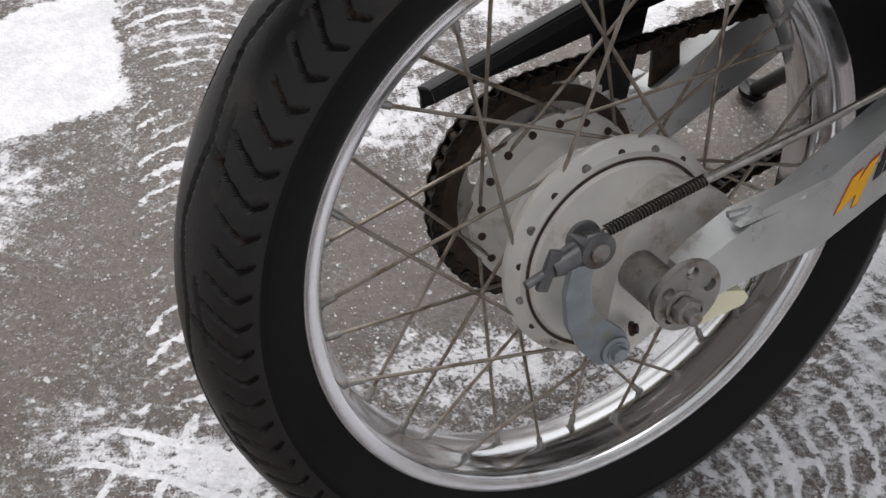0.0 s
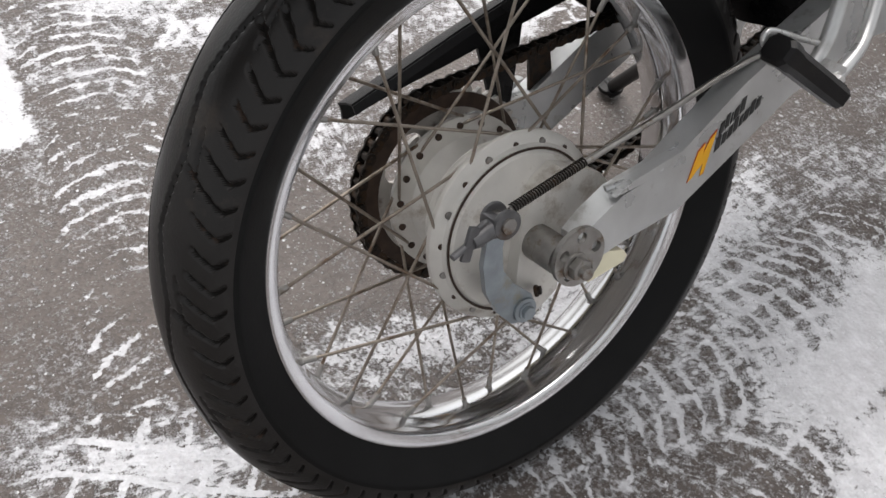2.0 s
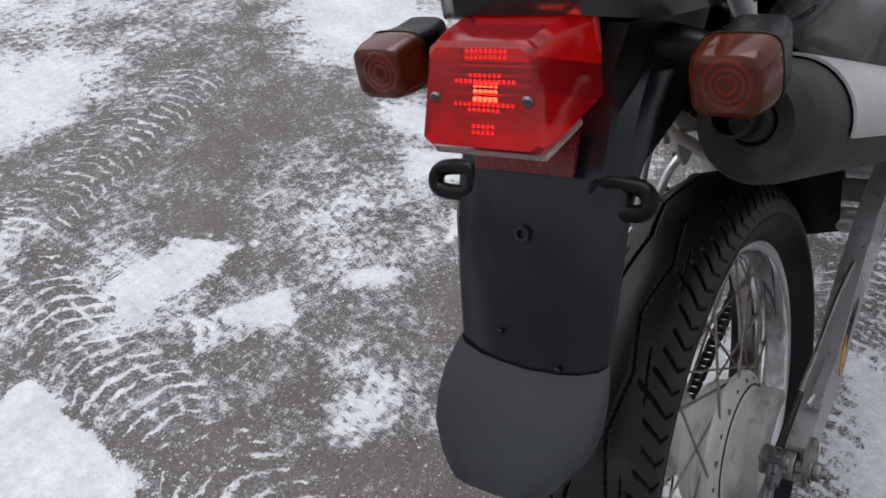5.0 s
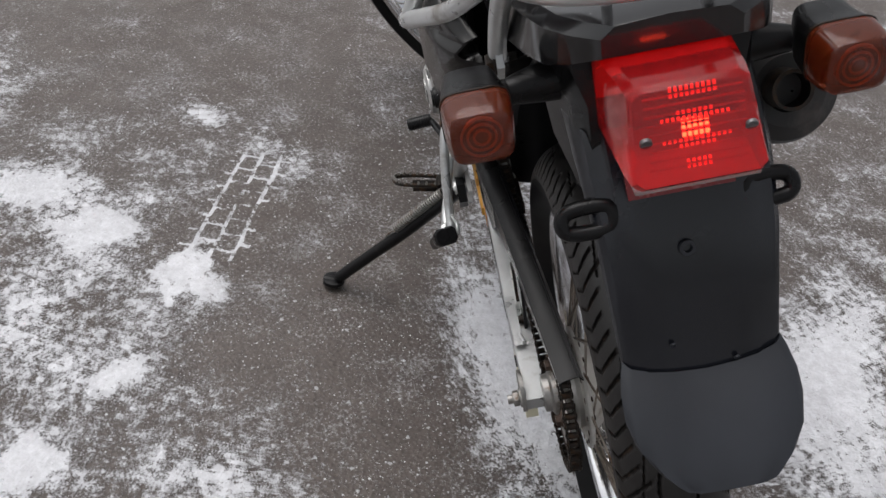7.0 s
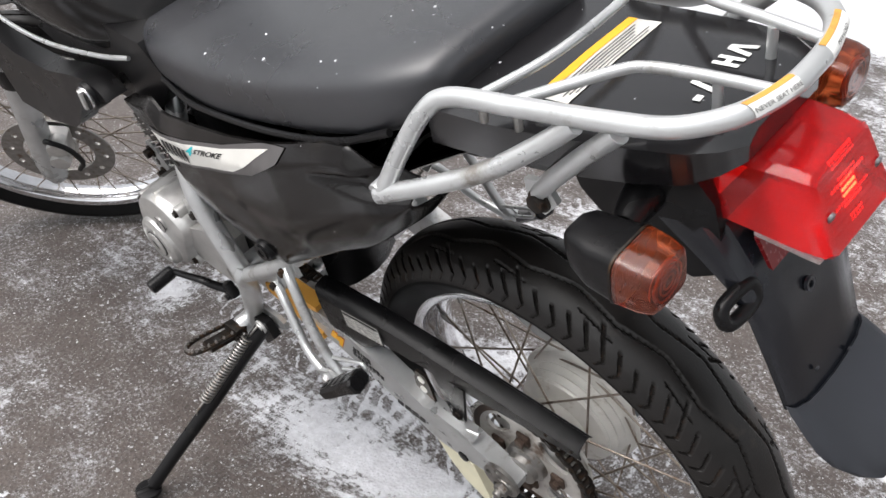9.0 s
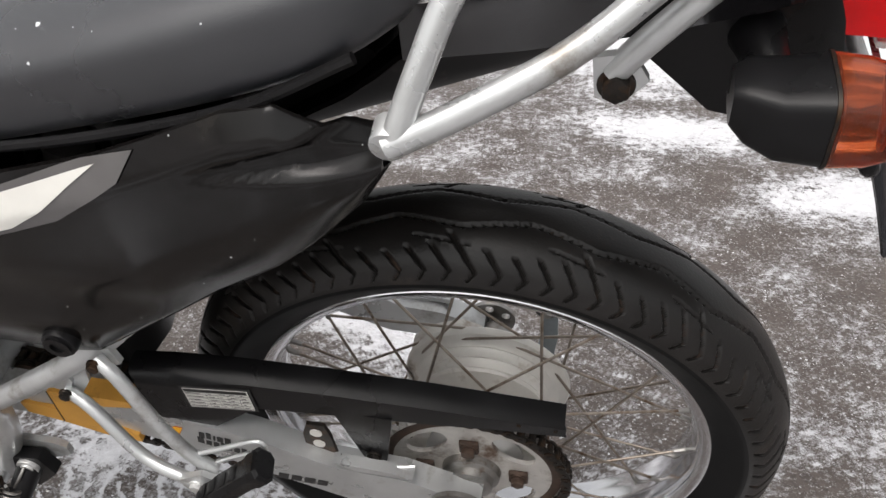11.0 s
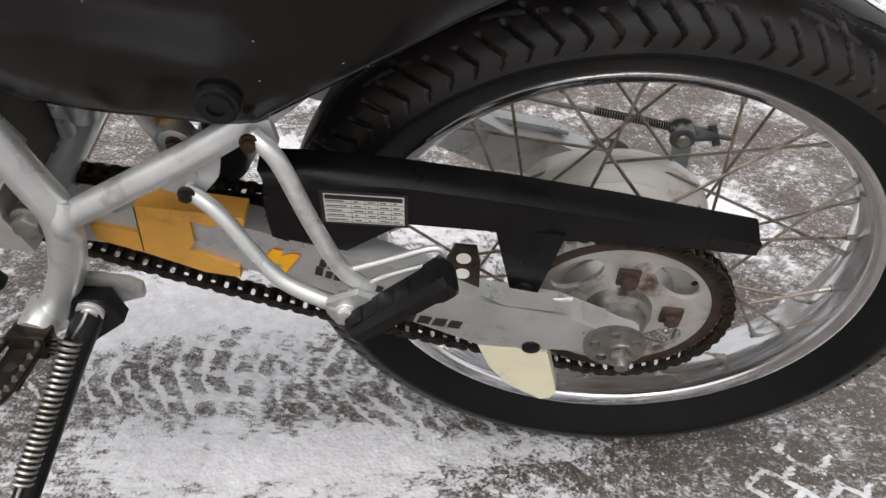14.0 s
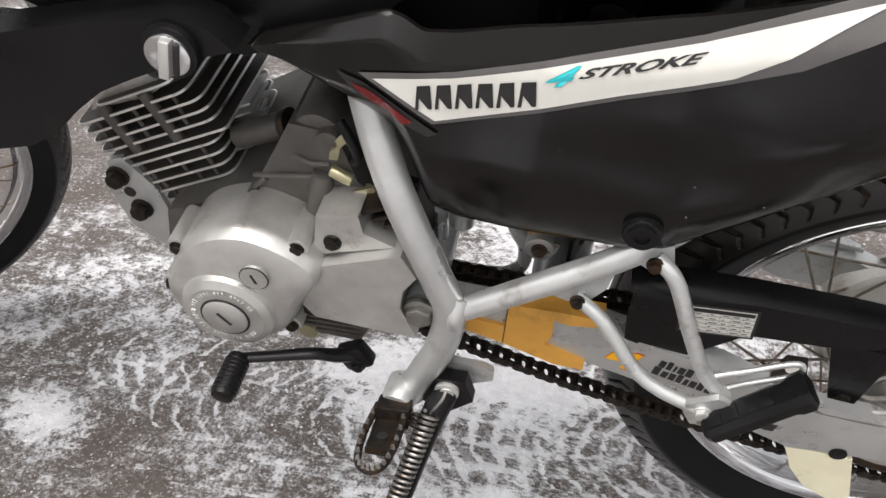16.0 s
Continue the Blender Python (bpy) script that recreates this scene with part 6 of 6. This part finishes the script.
for i in range(5):
    for j in range(3):
        part("bulb_facet", block((-0.3035 + 0.388 * (0.0042 * (j - 1)), -0.0076 + i * 0.0038, 0.5555 + (j - 1) * 0.0042), (0.0020, 0.0026, 0.0028), 0.0006), BULB, lamp)
def lens_x(z):
    """How far back the sloping face of the lens lies at a height."""
    return -0.3235 + (z - 0.526) * 0.388


# Faint glowing blocks stand in for the bulb's light mirrored by the lens.
for i in range(13):
    for z, on in ((0.5800, 2 <= i <= 10), (0.5765, 2 <= i <= 10), (0.5660, 3 <= i <= 9), (0.5625, 1), (0.5490, 1), (0.5455, 3 <= i <= 9), (0.5360, 4 <= i <= 8), (0.5325, 4 <= i <= 8)):
        if on:
            part("dim_facet", block((lens_x(z) + 0.0065, -0.0216 + i * 0.0036, z), (0.0014, 0.0020, 0.0022), 0.0004), FACETGLOW, lamp)
part("lens_rib", joined(*[block((-0.3150 + 0.388 * (k * 0.0055), 0, 0.5335 + k * 0.0055), (0.0014, 0.066, 0.0012), 0.0003) for k in range(9)]), REDLENS, lamp)
for sgn in (1, -1):
    part("lens_screw", joined(rod((-0.3110, sgn * 0.0345, 0.5545), (-0.3138, sgn * 0.0345, 0.5535), 0.0042, 16, 0.0008), block((-0.3140, sgn * 0.0345, 0.5535), (0.001, 0.005, 0.0011), 0)), DARKZINC, lamp)

# mudguard: broad under the lamp, with two slotted lugs, a raised middle and a blunt flap
mudguard = group_of("rear_mudguard", bike)
tagged(mudguard, "dull dark grey plastic rear mudguard with blunt flap")


def fender_line(x, z, w, fold, bow=0.0):
    pts = []
    for u in (-1, -0.97, -0.9, -0.74, -0.70, -0.4, 0, 0.4, 0.70, 0.74, 0.9, 0.97, 1):
        a = abs(u)
        back = fold * (1.0 if a == 1 else 0.55 if a > 0.95 else 0.22 if a > 0.85 else 0.11 if a > 0.72 else 0.0)
        pts.append((x + back - 0.3 * bow * (1 - u * u), w * u - 0.005, z + 0.15 * back - bow * (1 - u * u)))
    return pts


rows_f = [fender_line(-0.215, 0.545, 0.074, 0.05), fender_line(-0.245, 0.520, 0.074, 0.05), fender_line(-0.262, 0.495, 0.073, 0.03), fender_line(-0.274, 0.474, 0.071, 0.018), fender_line(-0.290, 0.444, 0.069, 0.014), fender_line(-0.303, 0.402, 0.066, 0.011), fender_line(-0.315, 0.362, 0.063, 0.009, 0.007), fender_line(-0.318, 0.352, 0.0625, 0.009, 0.010)]
part("guard_sheet", thickened(sheet(rows_f), 0.0035), GUARD, mudguard, "", 30)
flap_rows = [fender_line(-0.3195, 0.357, 0.0620, 0.009, 0.010), fender_line(-0.327, 0.351, 0.0650, 0.010, 0.010), fender_line(-0.342, 0.339, 0.0685, 0.011, 0.008), fender_line(-0.356, 0.325, 0.0690, 0.012, 0.006), fender_line(-0.369, 0.312, 0.0650, 0.012, 0.005), fender_line(-0.381, 0.299, 0.0540, 0.011, 0.004), fender_line(-0.388, 0.290, 0.0420, 0.009, 0.003), fender_line(-0.390, 0.287, 0.0370, 0.007, 0.002)]
part("mud_flap", thickened(sheet(flap_rows), 0.005), GREYPLASTIC, mudguard, "blunt dull grey flap", 40)
part("plate_bolt", joined(lathe([(0.0035, -0.001), (0.0062, -0.001), (0.0062, 0.002), (0.0035, 0.002)], 24)), GREYPLASTIC, mudguard).matrix_local = pose(-0.2912, 0, 0.444, 0, 0, 90) @ pose(0, 0, 0, 17, 0, 0)
for x, y, z in ((-0.3145, 0.018, 0.371), (-0.3205, -0.03, 0.352)):
    part("rivet", rod((x, y, z), (x - 0.0018, y, z - 0.0005), 0.0024, 12, 0.0006), GREYPLASTIC, mudguard)
part("red_reflector", loft([[(-0.2615, 0.040, 0.513), (-0.2615, -0.040, 0.513), (-0.2745, -0.039, 0.487), (-0.2745, 0.039, 0.487)], [(-0.2665, 0.040, 0.512), (-0.2665, -0.040, 0.512), (-0.2785, -0.039, 0.486), (-0.2785, 0.039, 0.486)]]), REDREFLECT, mudguard, "dull red reflector under the lamp")
for sgn in (1, -1):
    lug = tube([(-0.272, sgn * 0.052, 0.462), (-0.270, sgn * 0.080, 0.459), (-0.266, sgn * 0.087, 0.466), (-0.262, sgn * 0.080, 0.474), (-0.266, sgn * 0.052, 0.477)], 0.0062, 5, 12, closed=True)
    part("slotted_lug", lug, BLACK, mudguard)
housing = part("lamp_housing", loft([[(-0.13, 0.075, 0.528), (-0.13, 0.085, 0.560), (-0.13, -0.085, 0.560), (-0.13, -0.075, 0.528)], [(-0.17, 0.072, 0.488), (-0.17, 0.080, 0.565), (-0.17, -0.080, 0.565), (-0.17, -0.072, 0.488)], [(-0.226, 0.064, 0.470), (-0.226, 0.066, 0.575), (-0.226, -0.066, 0.575), (-0.226, -0.064, 0.470)], [(-0.250, 0.056, 0.480), (-0.238, 0.056, 0.545), (-0.238, -0.056, 0.545), (-0.250, -0.056, 0.480)]]), BLACK, mudguard, "", 30)
inner_rows = []
for a in range(0, 52, 6):
    t = radians(20 + a)
    inner_rows.append([(0.355 * math.cos(t) + 0.02, yy, 0.355 * math.sin(t) + 0.055 + 0.03 * (1 - (yy / 0.07) ** 2)) for yy in (-0.072, -0.06, -0.03, 0, 0.03, 0.06, 0.072)])
part("inner_guard", thickened(sheet(inner_rows), 0.004), BLACK, mudguard)
part("front_shield", thickened(sheet([[(0.30 + 0.02 * (yy / 0.06) ** 2, yy, 0.30) for yy in (-0.066, -0.03, 0, 0.03, 0.066)], [(0.335 + 0.02 * (yy / 0.06) ** 2, yy, 0.20) for yy in (-0.066, -0.03, 0, 0.03, 0.066)], [(0.342 + 0.02 * (yy / 0.06) ** 2, yy, 0.09) for yy in (-0.062, -0.03, 0, 0.03, 0.062)]]), 0.004), BLACK, mudguard)


AMBERRING = surface("amber_ring", (0.34, 0.075, 0.02), 0.3, vary=0.1, bump=0.0)


def indicator(sgn):
    """A rounded amber lamp on a short rubber stalk."""
    g = group_of("turn_signal", bike)
    tagged(g, "amber turn signal with black housing on a rubber stalk")

    def ring(x, sy, sz, dz=0.0):
        return [(x, sgn * 0.1345 + 0.77 * sy * math.copysign(abs(math.cos(k * math.tau / 24)) ** 0.45, math.cos(k * math.tau / 24)), 0.543 + dz + 0.84 * sz * math.copysign(abs(math.sin(k * math.tau / 24)) ** 0.45, math.sin(k * math.tau / 24))) for k in range(24)]
    part("lamp_body", loft([ring(-0.172, 0.018, 0.014, 0.006), ring(-0.180, 0.026, 0.021, 0.004), ring(-0.196, 0.0310, 0.0250, -0.001), ring(-0.219, 0.0338, 0.0276)]), BLACK, g, "", 40)
    part("gasket", loft([ring(-0.2190, 0.0348, 0.0288), ring(-0.2210, 0.0348, 0.0288)]), CHAIN, g, "", 40)
    part("amber_lens", loft([ring(-0.2215, 0.0340, 0.0280), ring(-0.240, 0.0325, 0.0265), ring(-0.250, 0.0290, 0.0235), ring(-0.2525, 0.0240, 0.0190)]), AMBERLENS, g, "amber lens with rings inside", 30)
    for k in range(3):
        part("lens_circle", lathe([(0.005 + k * 0.0045, -0.001), (0.0066 + k * 0.0045, -0.001), (0.0066 + k * 0.0045, 0.001), (0.005 + k * 0.0045, 0.001)], 32), AMBERRING, g).matrix_local = pose(-0.2465, sgn * 0.1345, 0.543, 0, 0, 90)
    part("bulb_reflector", loft([ring(-0.2222, 0.030, 0.024), ring(-0.2236, 0.030, 0.024)]), surface("amber_backing", (0.10, 0.028, 0.012), 0.3, vary=0.1), g)
    part("stalk", tube([(-0.195, sgn * 0.108, 0.546), (-0.192, sgn * 0.094, 0.546), (-0.188, sgn * 0.070, 0.546)], [0.010, 0.013, 0.017], 4, 16), BLACK, g)


indicator(1)
indicator(-1)

# -- silencer on the right --
muffler = group_of("silencer", bike)
tagged(muffler, "matt black silencer with a silver heat shield")
M0, M1 = Vector((-0.163, -0.123, 0.482)), Vector((0.24, -0.138, 0.312))
ahead = (M1 - M0).normalized()
turn_m = ahead.to_track_quat("-Y", "Z").to_matrix().to_4x4()
body = lathe([(0.001, 0.012), (0.014, 0.012), (0.0155, -0.004), (0.018, 0.004), (0.030, 0.006), (0.042, 0.000), (0.046, -0.010), (0.0468, -0.03), (0.0468, -0.40), (0.040, -0.43), (0.02, -0.46), (0.001, -0.46)], 48)
ob = part("silencer_body", body, surface("matt_black_paint", (0.022, 0.021, 0.021), 0.6, vary=0.25, scale=30, dirt=(0.07, 0.06, 0.055), dirt_amount=0.2), muffler, "", 35)
ob.matrix_local = Matrix.Translation(M0) @ turn_m
ob = part("outlet_pipe", lathe([(0.0135, 0.03), (0.0165, 0.03), (0.0165, -0.02), (0.0135, -0.02)], 32), CHAIN, muffler)
ob.matrix_local = Matrix.Translation(M0 + Vector((0, 0.006, 0.004))) @ turn_m
shield_rows = []
for i in range(9):
    s = 0.072 + 0.32 * i / 8
    c = M0 + ahead * s
    side_v = Vector((0, -1, 0))
    up_v = ahead.cross(side_v).normalized()
    up_v = up_v if up_v.z > 0 else -up_v
    shield_rows.append([c + 0.0515 * (math.cos(radians(q)) * side_v + math.sin(radians(q)) * up_v) for q in range(-12, 112, 12)])
part("heat_shield", thickened(sheet(shield_rows), 0.0025), SATIN, muffler, "scratched silver heat shield", 50)
part("exhaust_pipe", tube([tuple(M1), (0.34, -0.13, 0.27), (0.45, -0.12, 0.20), (0.6, -0.11, 0.10), (0.76, -0.07, 0.10), (0.82, -0.03, 0.18)], 0.018, 5, 16), CHAIN, muffler)

# -- front wheel and fork --
FC = (1.30, 0.0, 0.030)
# the bars are turned to the left
STEER = Matrix.Translation((FC[0] - 0.08, 0, FC[2])) @ Matrix.Rotation(radians(45), 4, Vector((-0.447, 0, 0.894))) @ Matrix.Translation((0.08 - FC[0], 0, -FC[2]))
front_wheel = group_of("front_wheel", bike)
tagged(front_wheel, "spoked front wheel with chrome rim")
tyre(front_wheel, "narrow black front tyre", 360, True, 0.337, 0.2795, 0.040, FC, 60)
part("rim", lathe(rim_profile(0.282, 0.024), 120, FC), CHROME, front_wheel, "bright chrome rim", 30)
part("hub", lathe([(0.01, 0.045), (0.036, 0.045), (0.036, 0.036), (0.022, 0.03), (0.022, -0.03), (0.036, -0.036), (0.036, -0.045), (0.01, -0.045)], 40, FC), CAST, front_wheel)
part("brake_disc", holed_disc(0.110, 0.056, 0.060, 0.006, 0.092, 12, FC, 0.07), STEEL, front_wheel, "drilled front brake disc")
for kk in range(36):
    side = -1 if kk % 2 else 1
    lead = 1 if (kk // 2) % 2 else -1
    th = radians(10 * kk)
    a = Vector((FC[0] + 0.032 * math.cos(th + radians(70) * lead), side * 0.040, FC[2] + 0.032 * math.sin(th + radians(70) * lead)))
    b = Vector((FC[0] + 0.263 * math.cos(th), side * 0.004, FC[2] + 0.263 * math.sin(th)))
    part("spoke", rod(a, b, 0.0016, 6), SPOKE, front_wheel)
fork = group_of("front_fork", bike)
for sgn in (1, -1):
    part("lower_leg", tube([(1.325, sgn * 0.088, -0.010), (1.310, sgn * 0.088, 0.045), (1.175, sgn * 0.088, 0.315)], [0.021, 0.025, 0.025], 3, 20), PAINT, fork, "grey painted fork leg")
    part("upper_tube", rod((1.185, sgn * 0.088, 0.295), (1.00, sgn * 0.088, 0.665), 0.019, 20), CHROME, fork)
    part("dust_gaiter", rod((1.19, sgn * 0.088, 0.285), (1.165, sgn * 0.088, 0.335), 0.028, 20, 0.004), BLACK, fork)
caliper = group_of("front_caliper", bike)
part("caliper_body", joined(block((1.255, 0.085, 0.085), (0.075, 0.045, 0.050), 0.010, (0, 62, 0)), rod((1.262, 0.085, 0.062), (1.262, 0.118, 0.062), 0.020, 22, 0.004), rod((1.240, 0.085, 0.102), (1.240, 0.118, 0.102), 0.020, 22, 0.004)), CAST, caliper, "silver brake caliper")
part("brake_hose", tube([(1.245, 0.112, 0.13), (1.225, 0.125, 0.145), (1.205, 0.125, 0.11), (1.21, 0.122, 0.06), (1.235, 0.118, 0.035)], 0.0055, 5, 10), BLACK, caliper)
part("steering_head", rod((0.99, 0, 0.50), (0.93, 0, 0.68), 0.03, 20, 0.003), PAINT, frame_tubes)
high_guard = part("front_mudguard", thickened(sheet([[(x, w * u, z - 0.02 * u * u) for u in (-1, -0.5, 0, 0.5, 1)] for x, z, w in ((0.98, 0.42, 0.06), (1.08, 0.45, 0.065), (1.25, 0.46, 0.065), (1.42, 0.44, 0.06), (1.56, 0.38, 0.045))]), 0.004), GLOSS, bike, "high black front mudguard", 60)

for turned in (front_wheel, fork, caliper, high_guard):
    turned.matrix_local = STEER

# -- flecks of snow on seat, panel and tail --
fleck_co, fleck_faces = [], []
rng = random.Random(21)
for ob, count, up in ((seat, 90, 0.45), (side_panel, 26, -1.0), (tail_top, 16, 0.6)):
    faces = [f for f in ob.data.polygons if f.normal.z > up and f.center.y > -0.1 and (ob is not side_panel or f.normal.y > 0.2)]
    for f in rng.choices(faces, [q.area for q in faces], k=count):
        w = [rng.random() ** 0.7 for _ in f.vertices]
        p = sum((ob.data.vertices[i].co * g for i, g in zip(f.vertices, w)), Vector()) / sum(w)
        r = 0.0006 + 0.0016 * rng.random() ** 4
        a = f.normal.orthogonal().normalized()
        b = f.normal.cross(a)
        at0 = len(fleck_co)
        for k in range(5):
            t = k * math.tau / 5 + rng.random()
            fleck_co.append(tuple(p - f.normal * 0.0002 + r * rng.uniform(0.6, 1.5) * (a * math.cos(t) + b * math.sin(t))))
        fleck_co += [tuple(p + f.normal * r * 0.7), tuple(p - f.normal * 0.0008)]
        for k in range(5):
            fleck_faces += [(at0 + k, at0 + (k + 1) % 5, at0 + 5), (at0 + (k + 1) % 5, at0 + k, at0 + 6)]
fleck_me = bpy.data.meshes.new("snow_flecks")
fleck_me.from_pydata([tuple(BIKE @ Vector(c)) for c in fleck_co], [], fleck_faces)
fleck_me.materials.append(bpy.data.materials["snow_grain"])
tagged(new("snow_flecks", fleck_me), "fine flecks of snow on seat and bodywork", "snow", "", "stuff")
